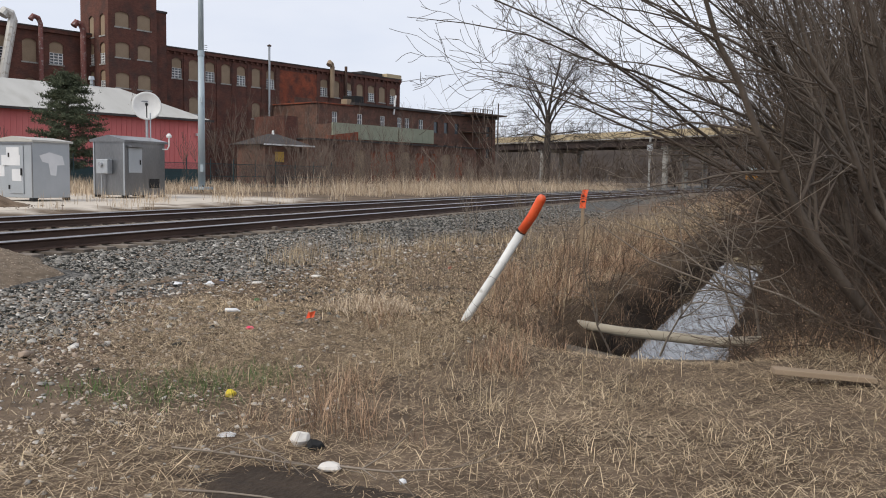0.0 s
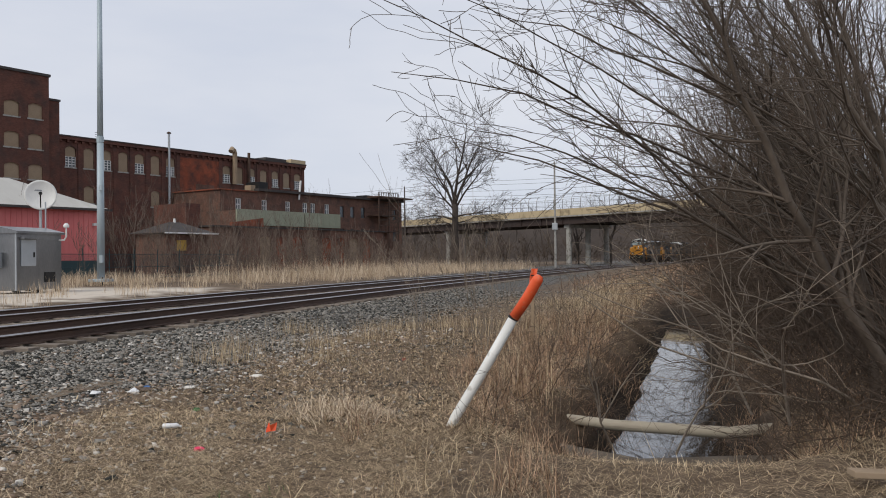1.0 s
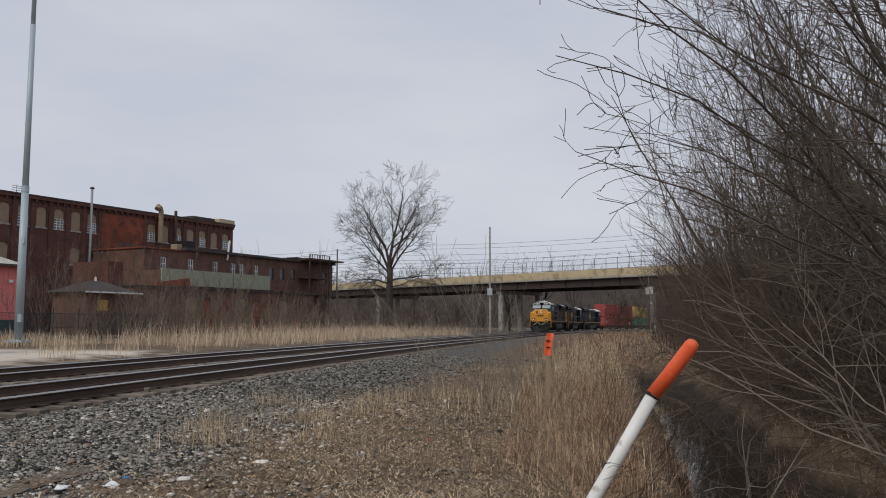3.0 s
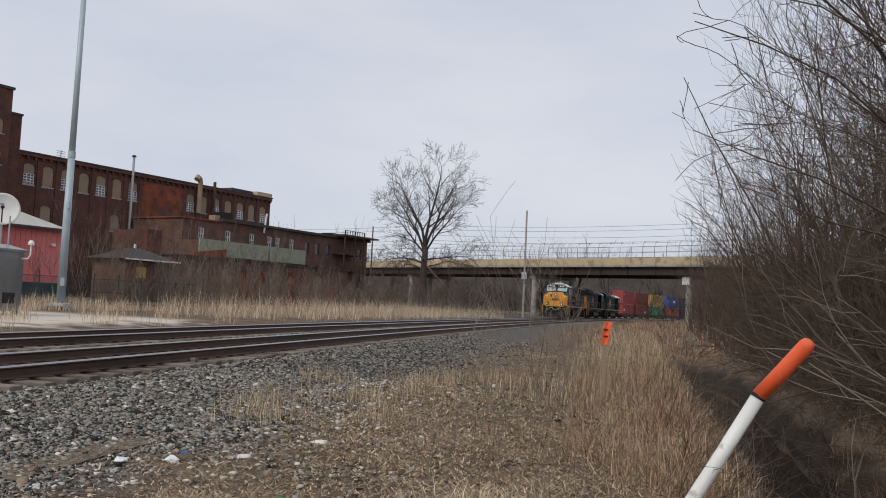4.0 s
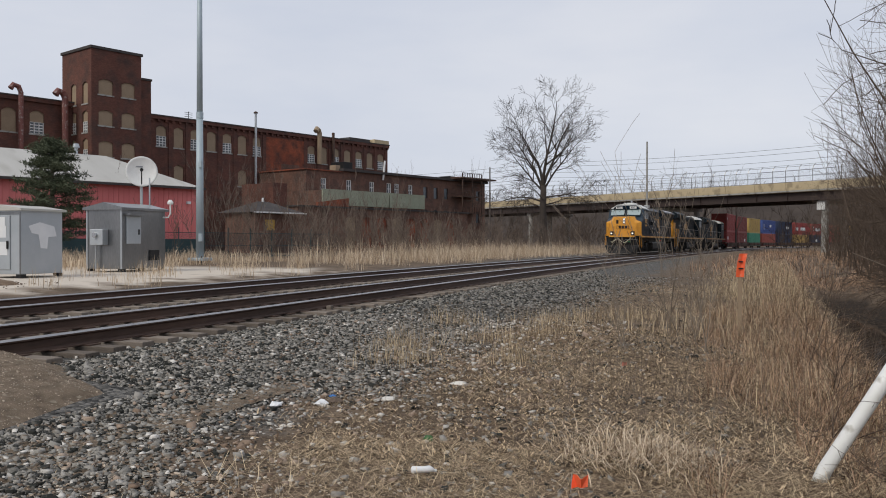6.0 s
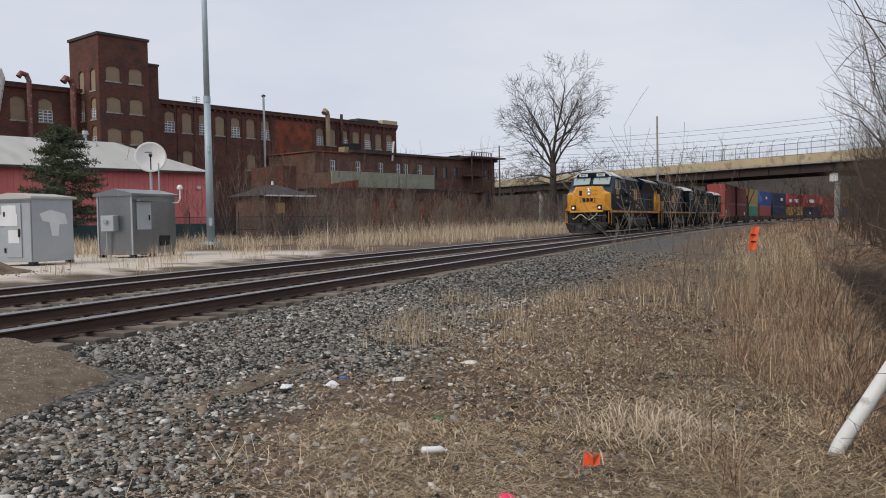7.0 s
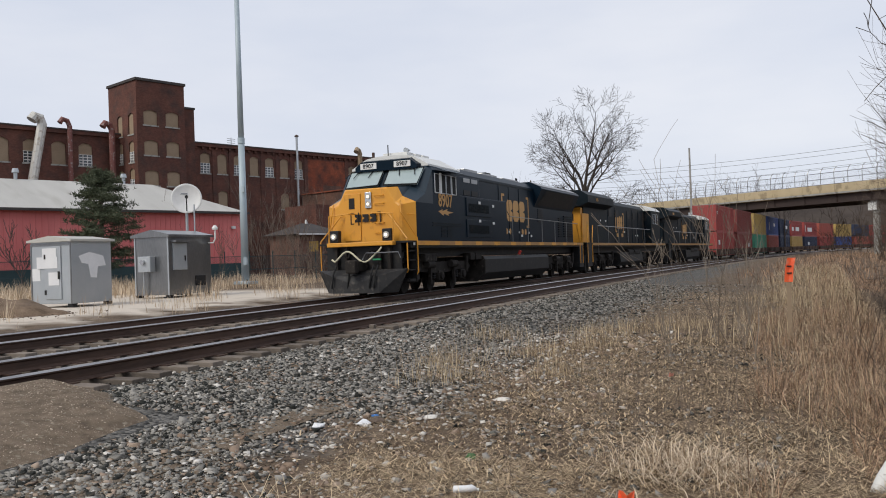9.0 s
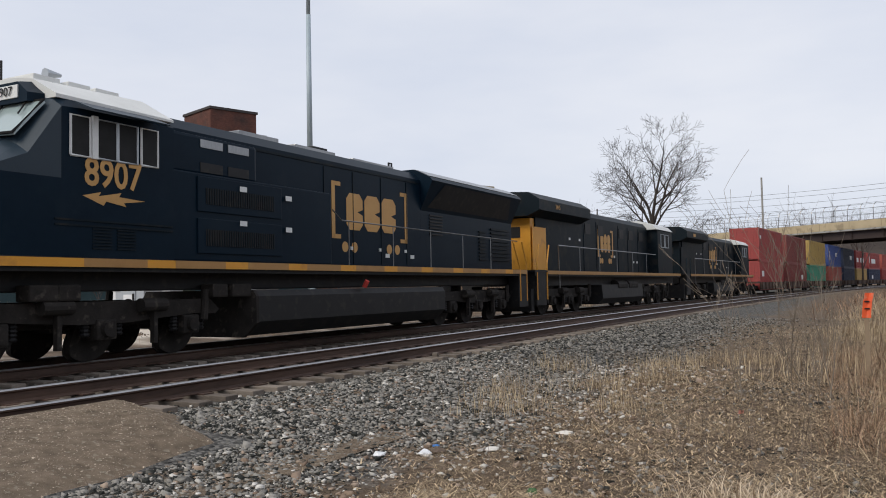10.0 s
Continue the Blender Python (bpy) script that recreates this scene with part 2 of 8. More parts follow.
# ---- mesh helpers ----
def bm_box(bm, x0, x1, y0, y1, z0, z1, bevel=0.0, m=None):
    geo = bmesh.ops.create_cube(bm, size=1.0)
    vs = geo["verts"]
    bmesh.ops.scale(bm, vec=(x1 - x0, y1 - y0, z1 - z0), verts=vs)
    bmesh.ops.translate(bm, vec=((x0 + x1) / 2, (y0 + y1) / 2, (z0 + z1) / 2), verts=vs)
    if m is not None:
        bmesh.ops.transform(bm, matrix=m, verts=vs)
    if bevel:
        es = list({e for v in vs for e in v.link_edges})
        bmesh.ops.bevel(bm, geom=es, offset=bevel, segments=2, affect="EDGES", profile=0.6)
    return bm


def bm_tube(bm, pts, radii, sides=8, cap=True):
    """A tube along points, with its radius at each."""
    pts = [Vector(p) for p in pts]
    if not hasattr(radii, "__len__"):
        radii = [radii] * len(pts)
    rings = []
    side = None
    for i, p in enumerate(pts):
        d = (pts[min(i + 1, len(pts) - 1)] - pts[max(i - 1, 0)]).normalized()
        if side is None:
            side = d.orthogonal().normalized()
        side = (side - d * side.dot(d)).normalized()
        up = d.cross(side)
        rings.append([bm.verts.new(p + (side * math.cos(a) + up * math.sin(a)) * radii[i]) for a in (2 * math.pi * k / sides for k in range(sides))])
    for a, b in zip(rings, rings[1:]):
        for k in range(sides):
            bm.faces.new((a[k], a[(k + 1) % sides], b[(k + 1) % sides], b[k]))
    if cap:
        bm.faces.new(rings[0][::-1])
        bm.faces.new(rings[-1])
    return bm


def bm_prism(bm, outline, y0, y1, axis="y"):
    """An outline of (a, b) pairs drawn out along an axis: y gives (a, y, b), x gives (x, a, b), z gives (a, b, z)."""
    def at(a, b, t):
        return {"y": (a, t, b), "x": (t, a, b), "z": (a, b, t)}[axis]
    f = [bm.verts.new(at(a, b, y0)) for a, b in outline]
    g = [bm.verts.new(at(a, b, y1)) for a, b in outline]
    n = len(f)
    bm.faces.new(f)
    bm.faces.new(g[::-1])
    for i in range(n):
        bm.faces.new((f[i], g[i], g[(i + 1) % n], f[(i + 1) % n]))
    return bm


def to_mesh(name, bm, material, smooth=False):
    bmesh.ops.recalc_face_normals(bm, faces=bm.faces)
    me = bpy.data.meshes.new(name)
    bm.to_mesh(me)
    bm.free()
    me.materials.append(material)
    if smooth:
        me.polygons.foreach_set("use_smooth", [True] * len(me.polygons))
    return me


def part(name, bm, material, parent=None, label="", smooth=False, m=None):
    """One mesh object, under a thing or a part."""
    ob = new(name, bm if isinstance(bm, bpy.types.Mesh) else to_mesh(name, bm, material, smooth))
    ob.parent = parent
    if m is not None:
        ob.matrix_basis = m
    return tagged(ob, label)


def box(*a, **k):
    return bm_box(bmesh.new(), *a, **k)


def tube(*a, **k):
    return bm_tube(bmesh.new(), *a, **k)


def thing(name, m, label, category, group="", kind=""):
    ob = new(name)
    ob.empty_display_size = 0.2
    ob.matrix_basis = m
    return tagged(ob, label, category, group, kind)


def soup(name, verts, faces, material, label, category, kind="stuff", parent=None):
    """One mesh from arrays: verts (n, 3), faces (m, 3 or 4)."""
    me = bpy.data.meshes.new(name)
    verts, faces = np.asarray(verts, dtype=np.float32), np.asarray(faces, dtype=np.int32)
    k = faces.shape[1]
    me.vertices.add(len(verts))
    me.vertices.foreach_set("co", verts.ravel())
    me.loops.add(faces.size)
    me.loops.foreach_set("vertex_index", faces.ravel())
    me.polygons.add(len(faces))
    me.polygons.foreach_set("loop_start", np.arange(0, faces.size, k, dtype=np.int32))
    me.update(calc_edges=True)
    me.materials.append(material)
    ob = new(name, me)
    ob.parent = parent
    return tagged(ob, label, category, "", kind)


def text_mesh(name, body, size, material, parent, m, extrude=0.006, label="", bold=0.0, sx=1.0):
    cu = bpy.data.curves.new(name, "FONT")
    cu.body, cu.size, cu.extrude, cu.offset = body, size, extrude, bold
    cu.align_x, cu.align_y = "CENTER", "CENTER"
    cu.resolution_u = 3
    tmp = bpy.data.objects.new(name, cu)
    me = bpy.data.meshes.new_from_object(tmp)
    bpy.data.objects.remove(tmp)
    bpy.data.curves.remove(cu)
    me.transform(Matrix.Diagonal((sx, 1, 1, 1)))
    me.materials.clear()
    me.materials.append(material)
    ob = new(name, me)
    ob.parent = parent
    ob.matrix_basis = m
    return tagged(ob, label)


# ---- the line of the tracks and the lie of the land ----
BEND_Y = (-60, 25, 42, 59, 81, 101, 113, 132, 144, 161, 180, 200, 220, 250, 300, 420)
BEND_X = (0.0, 0.0, 0.42, 1.1, 2.4, 3.85, 4.95, 6.75, 7.9, 9.6, 12.2, 16.5, 22.5, 33.0, 53.0, 105.0)
_ys = np.arange(-60, 421, 1.0)
_xs = np.interp(_ys, BEND_Y, BEND_X)
_ker = np.ones(25) / 25
_xs = np.convolve(np.pad(_xs, 12, mode="edge"), _ker, "valid")
_ss = np.concatenate([[0], np.cumsum(np.hypot(np.diff(_xs), np.diff(_ys)))])
_ss -= np.interp(0.0, _ys, _ss)
TRACK_NEAR, TRACK_FAR = -0.7175, -4.6825      # track centres at y = 0


def bend(y):
    return np.interp(y, _ys, _xs)


def on_track(s, centre):
    """Place and heading at a distance along the line."""
    y = float(np.interp(s, _ss, _ys))
    x = float(bend(y)) + centre
    dx = float(bend(y + 1) - bend(y - 1)) / 2
    return x, y, math.degrees(math.atan2(-dx, 1))


def smooth(a, b, v):
    t = np.clip((v - a) / (b - a), 0, 1)
    return t * t * (3 - 2 * t)


def wob(x, y, k=1.0):
    return (np.sin(x * 1.3 * k + 0.7 * np.sin(y * 0.9 * k)) * np.sin(y * 1.1 * k + 1.3) + 0.5 * np.sin(x * 2.7 * k + y * 1.9 * k + 2.0)) / 1.5


def ditch_mid(y):
    return 9.85 + 0.028 * (y - 8)


def land(x, y):
    """Height of the ground."""
    x, y = np.asarray(x, dtype=float), np.asarray(y, dtype=float)
    xt = x - bend(np.clip(y, -60, 420))
    z = -0.04 + 0.03 * wob(x, y, 0.6)
    z = z + 0.14 * smooth(3.4, 0.9, xt)
    bed = smooth(1.05, 0.7, xt)
    z = z * (1 - bed) + 0.055 * bed
    z = z + 0.17 * smooth(-7.0, -10.5, xt)
    d = np.abs(x - ditch_mid(y))
    dig = smooth(5.5, 7.5, y) * (1 - 0.85 * smooth(24, 33, y))
    z = z - dig * 0.98 * (1 - smooth(0.1, 1.42 - 0.2 * smooth(9, 12, y) + 0.30 * wob(x, y, 2.1), d))
    z = z + 0.5 * smooth(12.5, 22, x - 0.03 * y) * smooth(-4, 8, y)
    return z


def make_ground():
    xs = np.concatenate([-np.geomspace(2800, 30, 22), np.arange(-26, -8, 1.0), np.arange(-8, 13, 0.19), np.arange(13, 26, 0.8), np.geomspace(27, 2800, 24)])
    ys = np.concatenate([-np.geomspace(2800, 12, 14), np.arange(-10, -2, 0.8), np.arange(-2, 20, 0.19), np.arange(20, 60, 0.6), np.geomspace(61, 2800, 50)])
    X, Y = np.meshgrid(xs, ys)
    Z = land(X, Y)
    nx, ny = len(xs), len(ys)
    i = (np.arange(ny - 1)[:, None] * nx + np.arange(nx - 1)[None, :]).ravel()
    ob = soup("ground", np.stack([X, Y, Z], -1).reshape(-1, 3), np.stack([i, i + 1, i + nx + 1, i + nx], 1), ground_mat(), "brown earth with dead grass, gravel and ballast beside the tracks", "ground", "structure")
    ob.data.polygons.foreach_set("use_smooth", [True] * len(ob.data.polygons))


def ground_mat():
    """Earth and straw litter, grey ballast by the tracks, a darker brown low in the ditch."""
    m = mat("earth and litter", (0.066, 0.046, 0.031), (0.215, 0.156, 0.106), 1.7, 0.95, fine=34, bump=1.0, c3=(0.06, 0.046, 0.034), spots=0.3, edge=0.35)
    t = m.node_tree
    b = t.nodes["Principled BSDF"]
    earth = b.inputs["Base Color"].links[0].from_socket
    co = t.nodes.new("ShaderNodeTexCoord")
    sp = t.nodes.new("ShaderNodeSeparateXYZ")
    t.links.new(co.outputs["Object"], sp.inputs[0])
    nz = t.nodes.new("ShaderNodeTexNoise")
    nz.inputs["Scale"].default_value, nz.inputs["Detail"].default_value = 0.8, 6
    t.links.new(co.outputs["Object"], nz.inputs["Vector"])
    vo = t.nodes.new("ShaderNodeTexVoronoi")
    vo.inputs["Scale"].default_value = 22.0
    t.links.new(co.outputs["Object"], vo.inputs["Vector"])
    st = t.nodes.new("ShaderNodeValToRGB")
    st.color_ramp.elements[0].color, st.color_ramp.elements[1].color = (0.030, 0.029, 0.027, 1), (0.21, 0.198, 0.18, 1)
    sv = t.nodes.new("ShaderNodeSeparateColor")
    t.links.new(vo.outputs["Color"], sv.inputs[0])
    t.links.new(sv.outputs[0], st.inputs[0])

    def math_node(op, a, bb):
        n = t.nodes.new("ShaderNodeMath")
        n.operation = op
        n.use_clamp = op == "MULTIPLY_ADD"
        for k, v in enumerate((a, bb) if not isinstance(bb, tuple) else (a, *bb)):
            if hasattr(v, "links"):
                t.links.new(v, n.inputs[k])
            else:
                n.inputs[k].default_value = v
        return n.outputs[0]
    # ballast where x + noise < about 3.5 and x > -8
    wav = math_node("MULTIPLY_ADD", nz.outputs["Fac"], (5.0, -2.5))
    n_wav = wav.node
    n_wav.use_clamp = False
    xx = math_node("ADD", sp.outputs[0], wav)
    near = math_node("MULTIPLY_ADD", xx, (-0.9, 3.9))
    left = math_node("MULTIPLY_ADD", sp.outputs[0], (0.8, 6.8))
    fac = math_node("MULTIPLY", near, left)
    mx = t.nodes.new("ShaderNodeMix")
    mx.data_type = "RGBA"
    t.links.new(fac, mx.inputs["Factor"])
    t.links.new(earth, mx.inputs["A"])
    t.links.new(st.outputs[0], mx.inputs["B"])
    # pale gravel pad beyond the far track
    pad = t.nodes.new("ShaderNodeMix")
    pad.data_type = "RGBA"
    f1 = math_node("MULTIPLY_ADD", xx, (-0.7, -5.9))
    f2 = math_node("MULTIPLY_ADD", sp.outputs[1], (-0.3, 10.6))
    f3 = math_node("MULTIPLY_ADD", sp.outputs[0], (0.4, 9.0))
    f4 = math_node("MULTIPLY", f1, f2)
    t.links.new(math_node("MULTIPLY", f4, f3), pad.inputs["Factor"])
    t.links.new(mx.outputs["Result"], pad.inputs["A"])
    pad.inputs["B"].default_value = (0.60, 0.53, 0.445, 1)
    # darker brown low in the ditch, blended in by height and noise
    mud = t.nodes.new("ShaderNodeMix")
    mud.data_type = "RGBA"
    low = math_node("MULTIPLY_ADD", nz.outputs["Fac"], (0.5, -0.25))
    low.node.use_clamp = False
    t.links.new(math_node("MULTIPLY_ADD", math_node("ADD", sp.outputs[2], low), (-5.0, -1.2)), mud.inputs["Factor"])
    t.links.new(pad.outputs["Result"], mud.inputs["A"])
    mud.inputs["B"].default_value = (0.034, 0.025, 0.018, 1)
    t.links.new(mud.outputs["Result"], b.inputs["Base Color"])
    relief = [n for n in t.nodes if n.type == "BUMP"][0]
    stones = t.nodes.new("ShaderNodeBump")
    stones.inputs["Strength"].default_value, stones.inputs["Distance"].default_value = 1.0, 0.04
    stones.invert = True
    lump = math_node("MULTIPLY", vo.outputs["Distance"], fac)
    t.links.new(lump, stones.inputs["Height"])
    t.links.new(relief.outputs[0], stones.inputs["Normal"])
    t.links.new(stones.outputs[0], b.inputs["Normal"])
    return m


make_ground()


# ---- tracks ----
def make_track(centre, label):
    tr = thing("railway_track", Matrix(), label, "railway track", "pair of tracks", "structure")
    prof = [(-0.07, 0.0), (0.07, 0.0), (0.07, 0.012), (0.012, 0.035), (0.009, 0.12), (0.037, 0.138), (0.037, 0.154), (0.024, 0.172), (-0.024, 0.172), (-0.037, 0.154), (-0.037, 0.138), (-0.009, 0.12), (-0.012, 0.035), (-0.07, 0.012)]
    ys = np.concatenate([np.arange(-30, 60, 1.5), np.arange(60, 400, 4.0)])
    for side in (-0.7535, 0.7535):
        bm = bmesh.new()
        rings = []
        for y in ys:
            x = float(bend(y)) + centre + side
            rings.append([bm.verts.new((x + a, y, 0.13 + b)) for a, b in prof])
        n = len(prof)
        for a, b in zip(rings, rings[1:]):
            for k in range(n):
                f = bm.faces.new((a[k], a[(k + 1) % n], b[(k + 1) % n], b[k]))
                f.material_index = 1 if k in (6, 7, 8) else 0
        ob = part("rail", bm, M["rail"], tr)
        ob.data.materials.append(M["rail_top"])
    # ties, each its own piece while the camera is near; plates joined
    me = to_mesh("tie", box(-1.3, 1.3, -0.115, 0.115, -0.13, 0.125, bevel=0.012), M["tie"])
    rng = np.random.RandomState(5 + int(-centre * 10))
    plates = bmesh.new()
    y, far = 0.0, bmesh.new()
    for i in range(330):
        y = -4 + i * 0.53
        if i < 140:
            x, yy, h = on_track(y, centre)
            part("tie", me, None, tr, m=pose(x + rng.uniform(-0.05, 0.05), yy + rng.uniform(-0.03, 0.03), rng.uniform(-0.012, 0.004), 0, 0, h + rng.uniform(-1.2, 1.2)))
            for side in (-0.7535, 0.7535):
                bm_box(plates, x + side - 0.17, x + side + 0.17, yy - 0.095, yy + 0.095, 0.122, 0.138)
        else:
            x, yy, h = on_track(y, centre)
            bm_box(far, x - 1.3, x + 1.3, yy - 0.115, yy + 0.115, 0.0, 0.12)
    tagged(part("tie_plates", plates, M["rail"], tr, "rusty steel tie plates"), kind="stuff")
    tagged(part("distant_ties", far, M["tie"], tr, "weathered ties further along"), kind="stuff")
    return tr


make_track(TRACK_NEAR, "near railway track with rusty rails on weathered wooden ties")
make_track(TRACK_FAR, "far railway track that the train runs on")


# ---- buildings ----
def wall_bm(bm, x0, x1, z0, z1, holes, depth=0.28, y=0.0, arch=0.0):
    """A wall face in the plane y with openings (x0, x1, z0, z1) and their reveals; arch: rise of segmental heads."""
    xs = sorted({x0, x1, *[h[0] for h in holes], *[h[1] for h in holes]})
    zs = sorted({z0, z1, *[h[2] for h in holes], *[h[3] for h in holes]})
    for a, b in zip(xs, xs[1:]):
        for c, d in zip(zs, zs[1:]):
            mx, mz = (a + b) / 2, (c + d) / 2
            if any(h[0] < mx < h[1] and h[2] < mz < h[3] for h in holes):
                continue
            bm.faces.new([bm.verts.new(p) for p in ((a, y, c), (b, y, c), (b, y, d), (a, y, d))])
    for a, b, c, d in holes:
        for p, q in (((a, c), (a, d)), ((a, d), (b, d)), ((b, d), (b, c)), ((b, c), (a, c))):
            bm.faces.new([bm.verts.new(v) for v in ((p[0], y, p[1]), (q[0], y, q[1]), (q[0], y + depth, q[1]), (p[0], y + depth, p[1]))])
        if arch:
            n = 6
            mid = (a + b) / 2
            for sgn in (-1, 1):
                e = a if sgn < 0 else b
                ps = [(e, d)] + [(mid + sgn * (b - a) / 2 * (1 - k / n), d - arch * (1 - k / n) ** 2) for k in range(n + 1)]
                bm.faces.new([bm.verts.new((px, y + 0.004, pz)) for px, pz in ps])
    return bm


def block(name, parent, x0, x1, y0, y1, z0, z1, holes=(), left=(), material=None, arch=0.0, label=""):
    """A building block: the front at y0 and the left end at x0 carry openings."""
    bm = bmesh.new()
    wall_bm(bm, x0, x1, z0, z1, list(holes), y=y0, arch=arch)
    tmp = bmesh.new()
    wall_bm(tmp, -y1, -y0, z0, z1, [(-b, -a, c, d) for a, b, c, d in left], arch=arch)
    bmesh.ops.transform(tmp, matrix=Matrix.Translation((x0, 0, 0)) @ Matrix.Rotation(radians(-90), 4, "Z"), verts=tmp.verts)
    me = bpy.data.meshes.new("tmp")
    tmp.to_mesh(me)
    tmp.free()
    bm.from_mesh(me)
    bpy.data.meshes.remove(me)
    for ps in (((x1, y0, z0), (x1, y1, z0), (x1, y1, z1), (x1, y0, z1)), ((x0, y1, z0), (x1, y1, z0), (x1, y1, z1), (x0, y1, z1)), ((x0, y0, z1), (x1, y0, z1), (x1, y1, z1), (x0, y1, z1))):
        bm.faces.new([bm.verts.new(p) for p in ps])
    me = bpy.data.meshes.new(name)
    bm.to_mesh(me)
    bm.free()
    me.materials.append(material)
    return part(name, me, None, parent, label)


def window(parent, x0, x1, z0, z1, y, kind="board", turn=0.0):
    """A boarded or sashed window set back in its opening."""
    w, h = x1 - x0, z1 - z0
    m = pose(0, 0, 0, 0, 0, turn) @ pose((x0 + x1) / 2, y, z0)
    if kind == "board":
        win = part("window", box(-w / 2, w / 2, 0.14, 0.2, 0, h), M["board"], parent, "boarded-up arched window", m=m)
    else:
        win = part("window", box(-w / 2, w / 2, 0.14, 0.2, h * (0.5 if kind == "half" else 0.94), h), M["board"], parent, "half-boarded window with a white sash", m=m)
        top = h * (0.5 if kind == "half" else 0.94)
        fr = bmesh.new()
        bars_x = (-w / 2, -w / 6, w / 6, w / 2) if kind == "half" else (-w / 2, 0, w / 2)
        for a in bars_x:
            t = (0.09 if kind == "half" else 0.15) if abs(a) > w / 3 else 0.045
            bm_box(fr, max(a - t, -w / 2), min(a + t, w / 2), 0.10, 0.18, 0, top)
        for k in range(5 if kind == "half" else 3):
            c = top * k / (4 if kind == "half" else 2)
            bm_box(fr, -w / 2, w / 2, 0.09, 0.17, max(0, c - 0.045), min(top, c + 0.045))
        part("sash", fr, M["white"], win, "white painted sash bars")
        part("pane", box(-w / 2, w / 2, 0.19, 0.21, 0, top), M["glass"], win)
    part("sill", box(-w / 2 - 0.12, w / 2 + 0.12, -0.06, 0.14, -0.16, 0), M["concrete"], win)
    return win


def make_mill():
    base = pose(-62.26, 87.42, 0, 0, 0, 70.6)
    mill = thing("mill_building", base, "old dark brick mill with a square tower and boarded arched windows", "building")
    rng = random.Random(3)

    def row(xs, w, z0, z1, y, kinds, holes):
        for x, k in zip(xs, kinds):
            holes.append((x - w / 2, x + w / 2, z0, z1))
            window(mill, x - w / 2, x + w / 2, z0, z1, y, k)
    # long wing to the right of the tower
    holes = []
    row([1.9 + 2.5 * i for i in range(7)], 1.45, 13.4, 16.0, 0, ["half", "board", "half", "board", "half", "board", "half"], holes)
    row([27.0 + 2.5 * i for i in range(7)], 1.45, 13.2, 15.7, 0, ["half", "board", "half", "board", "half", "board", "half"], holes)
    row([4.4, 14.4], 1.45, 9.0, 11.2, 0, ["board"] * 2, holes)
    block("wall", mill, 0, 43.4, 0, 15, 0, 17.0, holes, material=M["brick"], arch=0.35, label="sooty brick wall of the long wing")
    part("wall_patch", box(17.9, 25.7, -0.06, 0.0, 6, 16.2), M["brick_red"], mill, "bright orange-red rebuilt brickwork")
    part("wall_stain", box(21.2, 24.6, -0.075, -0.062, 5, 12.6), M["brick_dull"], mill, "soot-dark strip of brickwork")
    cor = bmesh.new()
    bm_box(cor, -0.2, 43.7, -0.35, 0.1, 16.75, 17.15)
    for i in range(44):
        bm_box(cor, 0.3 + i, 0.6 + i, -0.28, 0, 16.45, 16.75)
    part("cornice", cor, M["brick"], mill, "dark brick cornice with corbels")
    part("roof_edge", box(-0.2, 43.8, -0.4, 15.2, 17.15, 17.3), M["roof_dark"], mill)
    for i in range(16):
        x = 0.35 + 2.5 * i if i < 8 else 25.45 + 2.5 * (i - 8)
        part("pilaster", box(x, x + 0.6, -0.1, 0, 0, 16.45), M["brick"], mill)
    part("parapet", box(40.2, 43.6, -0.35, 3, 17.3, 17.9), M["parapet"], mill, "pale parapet block at the roof's end")
    part("roof_hatch", box(35.4, 39.9, 0.4, 4, 17.3, 17.85), M["roof_dark"], mill)
    # wing to the left of the tower
    holes = []
    row([-13.7 - 3.05 * i for i in range(9)], 1.6, 13.4, 16.0, 0, ["half", "board", "half", "board", "board", "half", "board", "half", "board"], holes)
    row([-13.7 - 3.05 * i for i in range(9)], 1.6, 8.9, 11.6, 0, ["board", "half", "board", "board", "half", "board", "half", "board", "half"], holes)
    block("wall", mill, -42, -9.4, 0, 15, 0, 17.2, holes, material=M["brick"], arch=0.4, label="brick wall of the wing beyond the tower")
    part("cornice", box(-42, -9.2, -0.3, 0.1, 16.9, 17.3), M["brick"], mill)
    part("roof_edge", box(-42, -9.2, -0.35, 15.2, 17.3, 17.45), M["roof_dark"], mill)
    # tower
    tx0, tx1, ty0, ty1, tz = -9.7, -3.55, -4.4, 2.2, 23.1
    holes, left = [], []
    for z in (18.05, 14.55, 11.05, 7.55):
        for a, b in ((-8.85, -7.1), (-6.05, -4.35)):
            holes.append((a, b, z, z + 1.75))
            window(mill, a, b, z, z + 1.75, ty0)
    for k, z in enumerate((17.0, 13.75, 10.6, 7.4)):
        for a, b in ((-3.6, -2.4), (-1.0, 0.2)):
            left.append((a, b, z, z + 2.45))
            window(mill, -b, -a, z, z + 2.45, 0, "half" if k else "board")
            o = mill.children[-1]
            o.matrix_basis = Matrix.Translation((tx0, 0, 0)) @ Matrix.Rotation(radians(-90), 4, "Z") @ pose(-(a + b) / 2, 0, z)
    block("tower", mill, tx0, tx1, ty0, ty1, 0, tz, holes, left, M["brick"], arch=0.3, label="square brick tower of the mill")
    part("coping", box(tx0 - 0.15, tx1 + 0.15, ty0 - 0.15, ty1 + 0.15, tz, tz + 0.3), M["roof_dark"], mill)
    block("stair_block", mill, tx1 + 0.003, -1.4, -3.0, 3, 0, 20.7, [], [], M["brick"], label="lower brick stair block against the tower")
    part("coping", box(tx1 + 0.003, -1.3, -3.1, 3, 20.7, 20.95), M["roof_dark"], mill)
    part("wall", box(-1.4, 0, 0, 3, 0, 17.0), M["brick"], mill)
